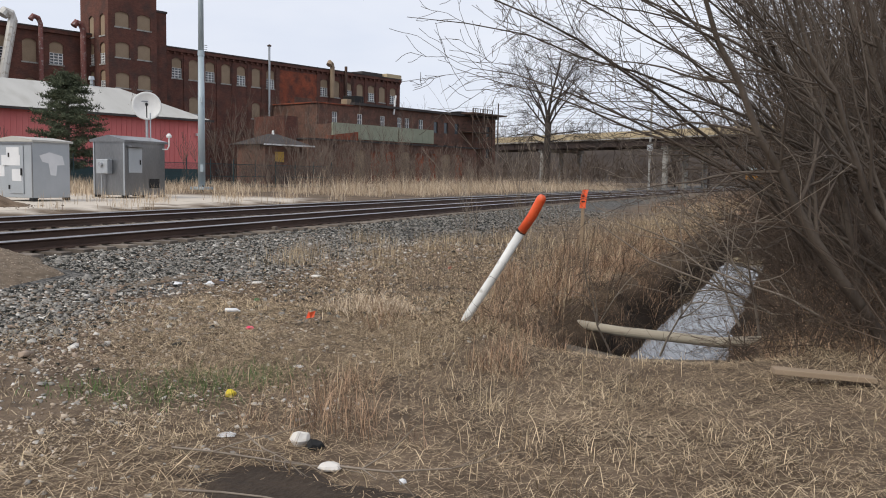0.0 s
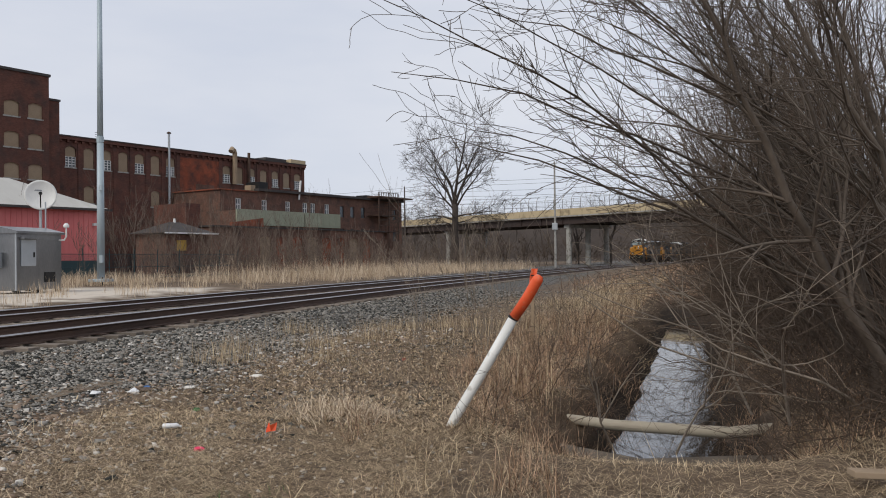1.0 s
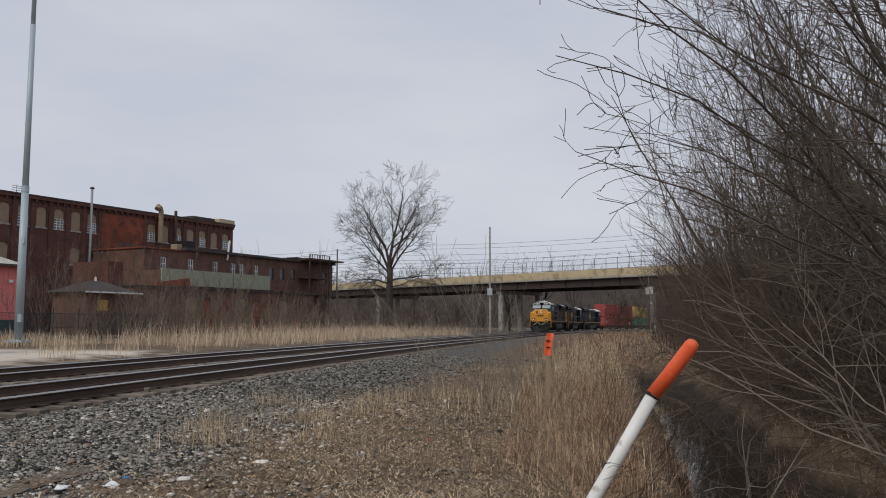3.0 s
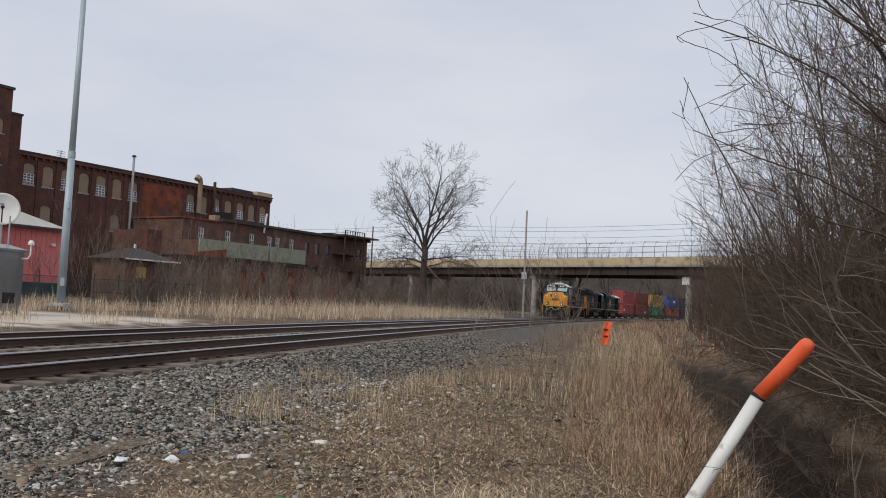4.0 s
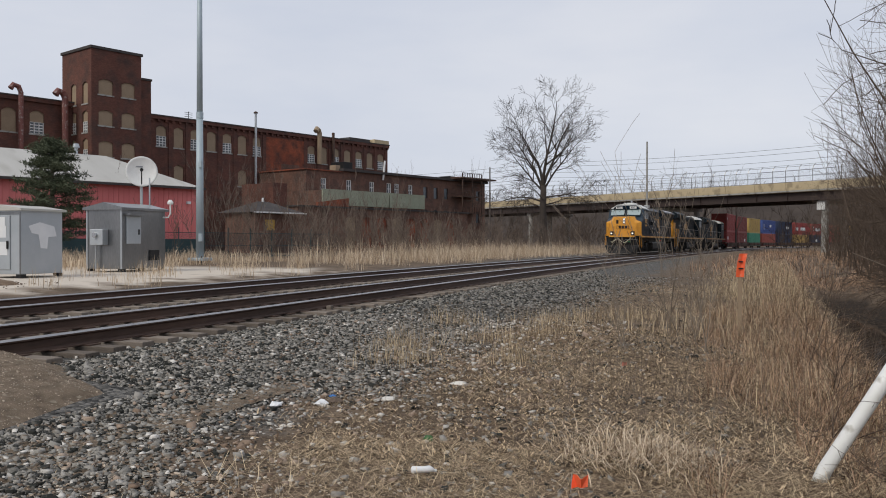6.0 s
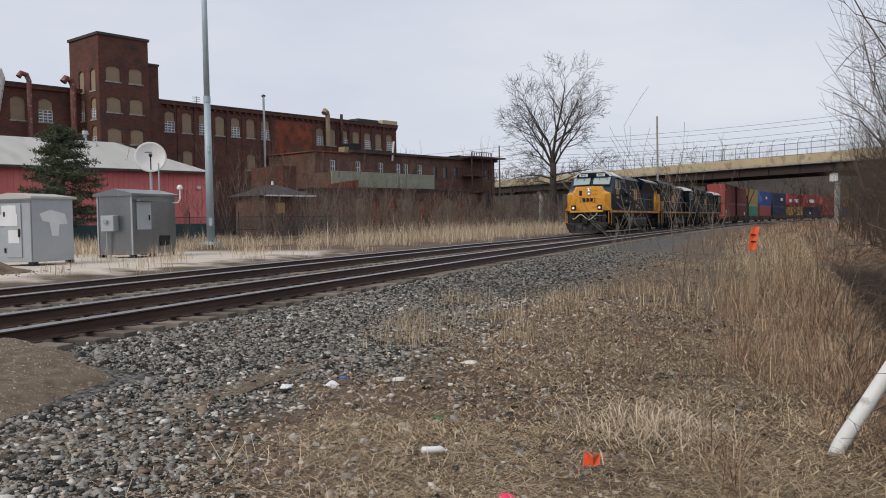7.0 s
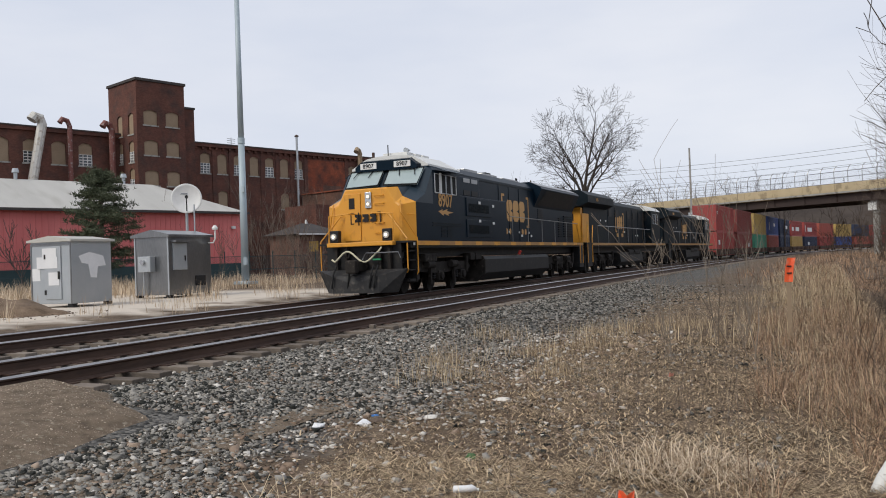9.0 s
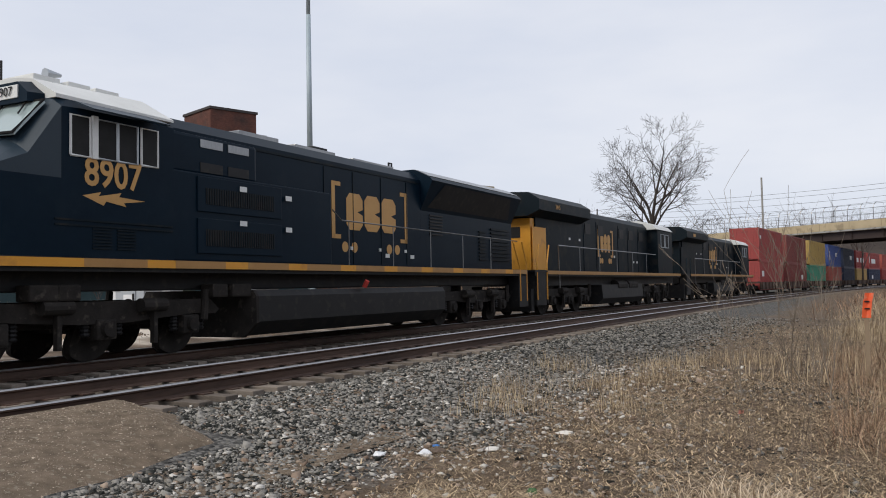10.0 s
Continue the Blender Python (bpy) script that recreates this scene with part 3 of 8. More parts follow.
    # pipes and stacks on the walls
    part("stack_pipe", tube([(16.3, -0.5, 5), (16.3, -0.5, 19.2)], 0.16), M["steel"], mill, "thin steel stack pipe")
    part("stack_cap", tube([(16.3, -0.5, 19.2), (16.3, -0.5, 19.35), (16.3, -0.5, 19.5)], [0.3, 0.3, 0.05]), M["rail"], mill)
    part("duct", tube([(28.1, -0.6, 13.0), (28.1, -0.6, 17.6), (27.9, -0.6, 18.0), (27.5, -0.7, 18.2), (27.2, -0.8, 17.8)], [0.36, 0.36, 0.4, 0.42, 0.42]), M["board"], mill, "rust-streaked bent duct")
    part("duct", tube([(31.0, -0.5, 10.0), (31.0, -0.5, 18.0)], 0.22), M["rail"], mill, "dark rusty stack")
    for x, r, mt, lean in ((-11.0, 0.34, "maroon_pipe", 0), (-15.9, 0.26, "maroon_pipe", 0.0), (-18.9, 0.5, "pale_pipe", 1.5)):
        part("duct", tube([(x - lean, -1.0, 9.5), (x, -1.0, 17.6), (x - 0.25, -1.0, 18.2), (x - 0.8, -1.0, 18.35), (x - 1.1, -1.0, 17.9)], [r, r, r * 1.1, r * 1.15, r * 1.15], sides=10), M[mt], mill, "bent exhaust duct rising along the wall")
    part("duct_fan", box(-21.6, -20.2, -1.6, -0.4, 8.0, 9.6, bevel=0.1), M["black"], mill)
    aerial = tube([(7.2, 2, 17.3), (7.2, 2, 18.6)], 0.04, sides=5)
    for z in (17.9, 18.2, 18.45):
        bm_tube(aerial, [(6.6, 2, z), (7.8, 2, z)], 0.03, sides=5)
    part("aerial", aerial, M["black"], mill)
    return mill


def make_rear_block():
    """The lower brick building in front of the mill's end."""
    b = thing("brick_annex", pose(-62.26, 87.42, 0, 0, 0, 70.6), "long brick annex with small white windows and rusty fire escape", "building")
    holes = []
    for x in (20.2, 25.0, 29.6, 33.2, 34.9, 38.0):
        holes.append((x - 0.5, x + 0.5, 8.4, 10.1))
        window(b, x - 0.5, x + 0.5, 8.4, 10.1, -10, "white")
    for x in (41.5, 44.0, 46.6, 55.0):
        holes.append((x - 0.5, x + 0.5, 8.2, 9.9))
        part("pane", box(x - 0.5, x + 0.5, -9.8, -9.75, 8.2, 9.9), M["glass"], b)
        holes.append((x - 0.5, x + 0.5, 4.6, 6.4))
        part("pane", box(x - 0.5, x + 0.5, -9.8, -9.75, 4.6, 6.4), M["glass"], b)
    block("wall", b, 17.0, 57, -10, -0.5, 0, 11.2, holes, [], M["brick_dull"], label="sooty brick wall")
    part("roof_edge", box(23.5, 57.3, -10.5, -0.45, 11.2, 11.55), M["roof_dark"], b, "dark overhanging roof edge")
    part("roof_edge", box(16.8, 23.5, -10.2, -0.45, 11.0, 11.15), M["brick_red"], b)
    ac = bmesh.new()
    bm_box(ac, 24.4, 26.2, -9.5, -7, 11.55, 12.6, bevel=0.05)
    part("roof_vent", ac, M["black"], b)
    part("roof_vent", box(22.8, 23.7, -9.6, -8.4, 11.2, 12.0, bevel=0.05), M["board"], b, "pale roof unit")
    part("roof_vent", box(48.5, 50.5, -9, -7, 11.55, 12.1, bevel=0.05), M["black"], b)
    part("downpipe", tube([(31.6, -10.3, 10.4), (31.9, -10.4, 13.2)], 0.14), M["white"], b)
    # fire escape at the end
    fe = bmesh.new()
    for z in (6.0, 8.6, 11.4):
        bm_box(fe, 48.0, 53.2, -12.2, -10.02, z, z + 0.18)
        bm_box(fe, 48.0, 53.2, -12.25, -12.15, z + 1.0, z + 1.08)
        for k in range(9):
            bm_box(fe, 48 + k * 0.64, 48.06 + k * 0.64, -12.25, -12.15, z, z + 1.05)
    for x in (48.0, 50.6, 53.1):
        bm_box(fe, x, x + 0.16, -12.25, -12.1, 0, 12.4)
    bm_box(fe, 47.8, 57, -12.4, -9.9, 11.56, 11.8)
    part("fire_escape", fe, M["rail"], b, "rusty iron fire escape")
    # low front range with the pale green fascia
    low = thing("low_brick_range", pose(-62.26, 87.42, 0, 0, 0, 70.6), "low brick range with bricked-up bays below a pale green fascia", "building")
    holes = []
    for k in range(8):
        x = 16.5 + 2.9 * k
        holes.append((x, x + 1.9, 0.6, 4.6))
        part("bay_infill", box(x, x + 1.9, -17.85, -17.7, 0.6, 4.6), M["brick_red"] if k % 3 else M["board"], low, "bricked-up bay" if k % 3 else "boarded bay")
    block("wall", low, 8.7, 41.8, -18, -10.01, 0, 5.6, holes, [], M["brick_dull"], arch=0.3, label="dull brick wall")
    part("roof", box(8.5, 42, -18.2, -10.02, 5.6, 5.8), M["roof_dark"], low)
    board = mat("pale green boards", (0.27, 0.29, 0.215), (0.35, 0.37, 0.28), 0.6, 0.85, fine=6)
    for x0, x1, z in ((13.0, 25.0, 7.95), (25.2, 32.4, 7.95)):
        n = int((x1 - x0) / 1.2)
        for i in range(n):
            part("fascia_board", box(x0 + i * (x1 - x0) / n + 0.015, x0 + (i + 1) * (x1 - x0) / n - 0.015, -17.6, -17.4, 6.0, z), board, low, "pale green fascia board")
    part("wall", box(13, 32.4, -17.38, -10.03, 5.81, 7.8), M["brick_dull"], low)
    part("gable", bm_prism(bmesh.new(), [(11.8, 5.8), (17.0, 5.8), (17.0, 6.9), (11.8, 6.2)], -18.1, -17.65), M["brick_red"], low)
    part("end_wall", box(6.6, 8.69, -16, -10.01, 0, 8.4), M["brick"], low)
    # small hip-roofed shed
    shed = thing("shed", pose(-62.26, 87.42, 0, 0, 0, 70.6), "small sooty shed with a hipped roof and a yellow notice", "shed")
    part("wall", box(-3.2, 2.6, -25, -20, 0, 4.3), M["brick_dull"], shed)
    bm = bmesh.new()
    c = [bm.verts.new(p) for p in ((-3.8, -25.6, 4.45), (3.1, -25.6, 4.45), (3.1, -19.4, 4.45), (-3.8, -19.4, 4.45))]
    r = [bm.verts.new(p) for p in ((-0.9, -22.5, 5.7), (0.5, -22.5, 5.7))]
    for f in ((c[0], c[1], r[1], r[0]), (c[1], c[2], r[1]), (c[2], c[3], r[0], r[1]), (c[3], c[0], r[0]), (c[3], c[2], c[1], c[0])):
        bm.faces.new(f)
    part("roof", bm, M["roof_dark"], shed)
    part("gutter", box(-3.85, 3.15, -25.7, -25.61, 4.35, 4.5), M["white"], shed)
    part("notice", box(-1.9, -0.7, -25.06, -25.005, 2.6, 3.7), mat("faded yellow notice", (0.42, 0.26, 0.06), (0.50, 0.33, 0.09), 2), shed)
    part("ridge_lamp", tube([(-0.2, -22.5, 5.65), (-0.2, -22.5, 6.1)], [0.15, 0.1]), M["white"], shed)


def make_red_building():
    """Long low red metal building with a pale hipped roof."""
    ax, ay, bx, by = -39.19, 40.05, -32.9, 56.77
    turn = math.degrees(math.atan2(by - ay, bx - ax))
    L = math.hypot(bx - ax, by - ay)
    b = thing("red_metal_building", pose(ax, ay, 0, 0, 0, turn), "low faded-red metal building with a pale grey hipped roof", "building")
    x0, x1, dep, ez, rz = -26.0, L, 11.0, 5.6, 8.1
    rib = bmesh.new()
    part("wall", box(x0, x1, 0, dep, 1.6, ez), M["pink"], b, "faded red cladding")
    n = int((x1 - x0) / 0.4)
    for i in range(n):
        x = x0 + i * (x1 - x0) / n
        bm_box(rib, x, x + 0.07, -0.035, 0, 1.6, ez - 0.003)
    tagged(part("cladding_ribs", rib, M["pink"], b), kind="stuff")
    part("base", box(x0 + 0.01, x1 - 0.01, -0.02, dep - 0.1, 0, 1.6), M["teal"], b, "dark teal plinth")
    bm = bmesh.new()
    o = 0.5
    c = [bm.verts.new(p) for p in ((x0 - o, -o, ez - 0.05), (x1 + o, -o, ez - 0.05), (x1 + o, dep + o, ez - 0.05), (x0 - o, dep + o, ez - 0.05))]
    r = [bm.verts.new(p) for p in ((x0 + 4, dep / 2, rz), (x1 - 4.5, dep / 2, rz))]
    for f in ((c[0], c[1], r[1], r[0]), (c[1], c[2], r[1]), (c[2], c[3], r[0], r[1]), (c[3], c[0], r[0]), (c[3], c[2], c[1], c[0])):
        bm.faces.new(f)
    part("roof", bm, M["roof_grey"], b, "pale weathered metal roof")
    part("eave", box(x0 - o, x1 + o, -o - 0.1, -o + 0.002, ez - 0.16, ez + 0.02), M["roof_dark"], b)
    part("window", box(-4.2, -2.2, -0.06, -0.04, 2.9, 3.9), M["glass"], b)
    for x in (-0.5, 3.0, 11.0):
        part("roof_vent", tube([(x, dep / 2, rz - 0.1), (x, dep / 2, rz + 0.45), (x, dep / 2, rz + 0.46), (x, dep / 2, rz + 0.75)], [0.13, 0.13, 0.26, 0.2]), M["steel"], b)
    part("wall_lamp", box(x1 - 0.9, x1 - 0.6, -0.25, -0.04, 4.3, 4.5), M["white"], b)


def make_dish():
    d = thing("satellite_dish", pose(-20.4, 35.2, 0.2), "large white satellite dish on a steel post", "satellite dish")
    part("post", tube([(0, 0, 0), (0, 0, 4.4)], 0.07), M["steel"], d)
    aim = (Vector((7.6, 1.1, 3.0)) - Vector((-20.4, 35.2, 4.9))).normalized() + Vector((0, 0, 0.12))
    rot = aim.normalized().to_track_quat("Z", "Y").to_matrix().to_4x4()
    bm = bmesh.new()
    rings = []
    for k in range(9):
        r = 0.75 * k / 8
        rings.append([bm.verts.new((r * math.cos(a), r * math.sin(a), 0.18 * (r / 0.75) ** 2)) for a in (2 * math.pi * j / 40 for j in range(40))] if k else [bm.verts.new((0, 0, 0))])
    for k in range(1, 9):
        for j in range(40):
            a, b = rings[k], rings[k - 1]
            bm.faces.new((a[j], a[(j + 1) % 40], b[(j + 1) % 40], b[j]) if k > 1 else (a[j], a[(j + 1) % 40], b[0]))
    dish = part("reflector", bm, M["white"], d, "round white reflector", smooth=True, m=Matrix.Translation((0.1, -0.1, 4.6)) @ rot)
    mod = dish.modifiers.new("thick", "SOLIDIFY")
    mod.thickness = 0.03
    part("feed_arm", tube([(0.0, -0.62, 0.2), (0.0, -0.2, 0.75), (0, 0, 0.8)], 0.03), M["black"], dish)
    part("feed_horn", tube([(0, 0, 0.7), (0, 0, 0.9)], [0.09, 0.06]), M["black"], dish)
    part("lettering", box(-0.3, 0.05, 0.22, 0.28, 0.045, 0.075), M["steel_dark"], dish, "small unreadable grey lettering")


def make_cabinets():
    g = 0.25
    # smaller painted case
    c = thing("signal_cabinet", pose(-13.66, 21.4, g), "grey steel signal cabinet with white paint patches", "cabinet")
    part("body", box(-1.75, 0, 0, 1.7, 0.1, 2.12, bevel=0.02), M["steel"], c)
    part("roof", bm_prism(bmesh.new(), [(-1.84, 2.1), (0.09, 2.1), (0.09, 2.17), (-0.875, 2.3), (-1.84, 2.17)], -0.09, 1.79), M["roof_grey"], c, "slightly peaked pale roof")
    dr = part("door", box(-1.1, -0.42, -0.035, -0.003, 0.25, 1.95, bevel=0.01), M["steel"], c)
    part("handle", box(-0.52, -0.47, -0.075, -0.036, 0.9, 1.15), M["black"], dr)
    part("hinge", box(-1.12, -1.06, -0.06, -0.036, 1.55, 1.7), M["black"], dr)
    part("hinge", box(-1.12, -1.06, -0.06, -0.036, 0.4, 0.55), M["black"], dr)
    pp = bmesh.new()
    bm_box(pp, -1.45, -0.55, -0.045, -0.037, 1.25, 1.62)
    bm_box(pp, -1.2, -0.6, -0.045, -0.037, 1.62, 1.9)
    bm_box(pp, -1.7, -1.35, -0.006, -0.002, 0.85, 1.25)
    bm_box(pp, -0.95, -0.5, -0.045, -0.037, 0.7, 1.12)
    part("paint_patch", pp, M["patch"], c, "white painted-over patch")
    pp = bm_prism(bmesh.new(), [(0.3, 1.62), (0.75, 1.75), (1.35, 1.62), (1.45, 1.3), (1.1, 1.28), (1.05, 0.9), (0.78, 0.92), (0.7, 1.35), (0.42, 1.4)], 0.001, 0.006, axis="x")
    part("paint_patch", pp, M["patch"], c, "white painted-over patch")
    for x, y in ((-1.65, 0.1), (-0.1, 0.1), (-1.65, 1.6), (-0.1, 1.6)):
        part("foot", box(x - 0.1, x + 0.1, y - 0.1, y + 0.1, 0, 0.1), M["black"], c)
    part("vent_rail", box(-1.75, 0, -0.02, -0.002, 1.98, 2.06), M["steel_dark"], c)
    for x in (-1.75, -0.045):
        part("corner_post", box(x, x + 0.045, -0.02, -0.002, 0.1, 1.98), M["steel_dark"], c)
    # larger bungalow
    c = thing("signal_bungalow", pose(-14.39, 26.8, g), "brushed steel signal bungalow with a meter box and antenna", "cabinet")
    part("body", box(-1.66, 0, 0, 2.5, 0.1, 2.35, bevel=0.02), M["steel_dark"], c)
    part("roof", bm_prism(bmesh.new(), [(-1.78, 2.33), (0.1, 2.33), (0.1, 2.42), (-0.8, 2.62), (-1.78, 2.42)], -0.1, 2.6), M["steel_dark"], c, "peaked steel roof")
    dr = part("door", box(0.003, 0.04, 0.2, 1.0, 1.05, 2.1, bevel=0.01), M["steel"], c, "grey equipment door")
    part("hood", box(0.003, 0.25, 0.12, 1.1, 2.12, 2.2), M["steel_dark"], c)
    part("handle", box(0.042, 0.07, 0.85, 0.9, 1.4, 1.6), M["black"], dr)
    mb = part("meter_box", box(-1.25, -0.65, -0.3, -0.003, 1.0, 1.6, bevel=0.02), M["steel"], c, "grey electricity meter box")
    part("meter", tube([(-0.98, -0.3, 1.38), (-0.98, -0.4, 1.38)], 0.1), M["lamp_ring"], mb)
    part("conduit", tube([(-1.1, -0.15, 1.0), (-1.1, -0.15, 0.1)], 0.03), M["steel"], c)
    for x in (-1.66, -0.06):
        part("corner_post", box(x, x + 0.06, -0.03, -0.002, 0.1, 2.33), M["steel"], c)
    part("antenna", tube([(0.05, 2.3, 2.1), (0.3, 2.3, 2.1), (0.4, 2.3, 2.25), (0.4, 2.3, 2.62)], 0.03), M["white"], c, "white antenna stub")
    part("antenna_head", tube([(0.4, 2.3, 2.62), (0.4, 2.3, 2.7), (0.4, 2.3, 2.8)], [0.11, 0.12, 0.05]), M["white"], c)
    part("aerial", tube([(-0.6, 2.3, 2.4), (-0.6, 2.3, 3.7)], 0.03), M["steel"], c)
    part("vent", box(0.003, 0.03, 1.5, 2.1, 0.4, 0.8), M["black"], c)
    for x, y in ((-1.55, 0.1), (-0.1, 0.1), (-1.55, 2.4), (-0.1, 2.4), (-0.1, 1.2)):
        part("foot", box(x - 0.1, x + 0.1, y - 0.1, y + 0.1, 0, 0.1), M["black"], c)


def make_mast():
    m = thing("steel_mast", pose(-18.9, 37.85, 0.2), "tall tapered blue-grey steel mast on a bolted base", "mast")
    part("shaft", tube([(0, 0, 0.35), (0, 0, 7.8)], [0.205, 0.165], sides=16), M["mast"], m, smooth=True)
    part("shaft", tube([(0, 0, 7.6), (0, 0, 16)], [0.155, 0.125], sides=16), M["mast"], m, smooth=True)
    part("shaft", tube([(0, 0, 15.8), (0, 0, 24)], [0.112, 0.085], sides=16), M["mast"], m, smooth=True)
    part("collar", tube([(0, 0, 7.55), (0, 0, 7.85)], 0.185, sides=16), M["mast"], m)
    part("base_flange", box(-0.45, 0.45, -0.45, 0.45, 0.2, 0.36, bevel=0.03), M["mast"], m)
    part("handhole", box(0.1, 0.3, -0.28, -0.16, 1.2, 1.6), M["mast"], m)
    part("handhole", box(0.1, 0.26, -0.26, -0.14, 5.0, 5.3), M["mast"], m)
    for a in range(4):
        x, y = 0.35 * (1 if a % 2 else -1), 0.35 * (1 if a > 1 else -1)
        part("anchor_bolt", tube([(x, y, 0.0), (x, y, 0.45)], 0.03, sides=6), M["black"], m)


def make_fence():
    """Low dark chain-link fence beyond the cabinets."""
    f = thing("chain_link_fence", Matrix(), "dark green chain-link fence in front of the red building", "fence")
    ax, ay, bx, by = -31.0, 33.0, -24.0, 62.0
    n = 14
    post = to_mesh("post", tube([(0, 0, 0), (0, 0, 1.9), (0.12, -0.15, 2.15)], 0.035, sides=6), M["teal"])
    for i in range(n + 1):
        t = i / n
        part("post", post, None, f, m=pose(ax + (bx - ax) * t, ay + (by - ay) * t, 0.2))
    bm = bmesh.new()
    d = Vector((bx - ax, by - ay, 0))
    for z in (0.35, 1.1, 2.0):
        bm_tube(bm, [(ax, ay, z), (bx, by, z)], 0.022, sides=5)
    part("top_rail", bm, M["teal"], f)
    vs, fs = [], []
    L = d.length
    for s in range(int(L / 0.12)):
        for sg in (1, -1):
            p = Vector((ax, ay, 0)) + d.normalized() * (s * 0.12)
            q = p + d.normalized() * (1.75 * sg)
            k = len(vs)
            vs += [(p.x, p.y, 0.3), (p.x + 0.004, p.y + 0.012, 0.3), (q.x + 0.004, q.y + 0.012, 2.0), (q.x, q.y, 2.0)]
            fs.append((k, k + 1, k + 2, k + 3))
    soup("mesh", vs, fs, M["teal"], "", "", "stuff", f)


def make_bridge():
    """Road bridge: girders on concrete piers, tan parapet, tall fence."""
    ax, ay, bx, by = -5.89, 141.93, 17.02, 124.86
    turn = math.degrees(math.atan2(by - ay, bx - ax))
    b = thing("road_bridge", pose(bx, by, 0, 0, 0, turn), "road overpass with tan parapet, brown girders and a tall fence", "bridge")
    x0, x1, w, z = -95.0, 40.0, 12.0, 7.15
    for y in (0.3, 3.0, 5.7, 8.4, 11.1):
        g = bmesh.new()
        bm_box(g, x0, x1, y - 0.03, y + 0.03, z, z + 1.15)
        bm_box(g, x0, x1, y - 0.22, y + 0.22, z - 0.02, z + 0.04)
        if y < 1:
            for k in range(27):
                bm_box(g, x0 + 5 * k, x0 + 5 * k + 0.04, y - 0.2, y - 0.03, z + 0.05, z + 1.1)
        part("girder", g, M["girder"], b, "dark brown steel girder")
    part("deck", box(x0, x1, -0.25, w, z + 1.15, z + 1.5), M["parapet"], b)
    for k in range(27):
        part("parapet", box(x0 + 5 * k + 0.02, x0 + 5 * k + 4.98, -0.28, 0.05, z + 1.5, z + 2.55, bevel=0.03), M["parapet"], b, "tan concrete parapet section")
    part("ledge", box(x0, x1, -0.36, -0.25, z + 1.2, z + 1.42), M["concrete"], b)
    part("parapet", box(x0, x1, w - 0.3, w, z + 1.5, z + 2.5), M["parapet"], b)
    post = to_mesh("fence_post", tube([(0, 0, 0), (0, 0, 1.7), (0, 0.25, 2.2), (0, 0.7, 2.5)], 0.05, sides=5), M["steel_dark"])
    for k in range(60):
        part("fence_post", post, None, b, m=pose(x0 + 12 + 2.05 * k, -0.1, z + 2.5))
    wires = bmesh.new()
    for h in (0.1, 0.8, 1.7):
        bm_tube(wires, [(x0, -0.1, z + 2.5 + h), (x1, -0.1, z + 2.5 + h)], 0.025, sides=4)
    bm_tube(wires, [(x0, 0.6, z + 5.0), (x1, 0.6, z + 5.0)], 0.025, sides=4)
    part("fence_rail", wires, M["steel_dark"], b)
    vs, fs = [], []
    for s in range(int((x1 - x0) / 0.3)):
        for sg in (1, -1):
            p, q = x0 + s * 0.3, x0 + s * 0.3 + sg * 1.7
            k = len(vs)
            vs += [(p, -0.1, z + 2.55), (p + 0.014, -0.1, z + 2.55), (q + 0.014, -0.1, z + 4.2), (q, -0.1, z + 4.2)]
            fs.append((k, k + 1, k + 2, k + 3))
    soup("fence_mesh", vs, fs, M["steel_dark"], "", "", "stuff", b)
    for x in (0.0, -29.5, -62.0):
        for y in (1.2, 6.0, 10.8):
            part("pier_column", tube([(x, y, -0.5), (x, y, z - 0.6)], 0.48, sides=14), M["concrete"], b, "round concrete pier column")
        part("pier_cap", box(x - 0.6, x + 0.6, 0.6, 11.6, z - 0.62, z - 0.03, bevel=0.08), M["concrete"], b)
    part("clearance_sign", box(-0.75, 0.45, 0.49, 0.59, z - 1.35, z - 0.25), M["white"], b, "white blank sign on the pier")
    emb = bmesh.new()
    bm_prism(emb, [(8, -0.6), (60, -0.6), (60, z + 0.8), (17, z + 0.8)], -6, 18)
    part("abutment_bank", emb, mat("scrubby bank", (0.07, 0.055, 0.042), (0.13, 0.105, 0.08), 0.4, 0.95, fine=6, bump=0.5), b, "brown scrubby embankment")
    return b


make_mill()
make_rear_block()
make_red_building()
make_dish()
make_cabinets()
make_mast()
make_fence()
make_bridge()


# ---- the train ----
# In a vehicle's own space x runs back from its leading end, -y is the side towards the camera, z = 0 is the rail's top.
def loft(bm, sections):
    """A closed skin through sections (x, [(y, z), ...]) with the same number of corners."""
    rings = [[bm.verts.new((x, y, z)) for y, z in pts] for x, pts in sections]
    n = len(rings[0])
    for a, b in zip(rings, rings[1:]):
        for k in range(n):
            bm.faces.new((a[k], a[(k + 1) % n], b[(k + 1) % n], b[k]))
    bm.faces.new(rings[0])
    bm.faces.new(rings[-1][::-1])
    return bm


def mirror_y(pts):
    """A half outline from the near side's foot up to the middle, closed over to the far side."""
    return pts + [(-y, z) for y, z in reversed(pts)]


def make_wheelset(parent, x, name="wheelset"):
    r = 0.53
    w = part(name, tube([(0, -0.62, 0), (0, 0.62, 0)], 0.09, sides=8), M["grime"], parent, "steel axle with two wheels", m=pose(x, 0, r))
    for s in (-1, 1):
        bm = bmesh.new()
        bm_tube(bm, [(0, s * 0.79, 0), (0, s * 0.66, 0)], r, sides=28)
        bm_tube(bm, [(0, s * 0.66, 0), (0, s * 0.63, 0)], r + 0.025, sides=28)
        bm_tube(bm, [(0, s * 0.83, 0), (0, s * 0.79, 0)], r * 0.35, sides=12)
        part("wheel", bm, M["grime"], w)
    return w


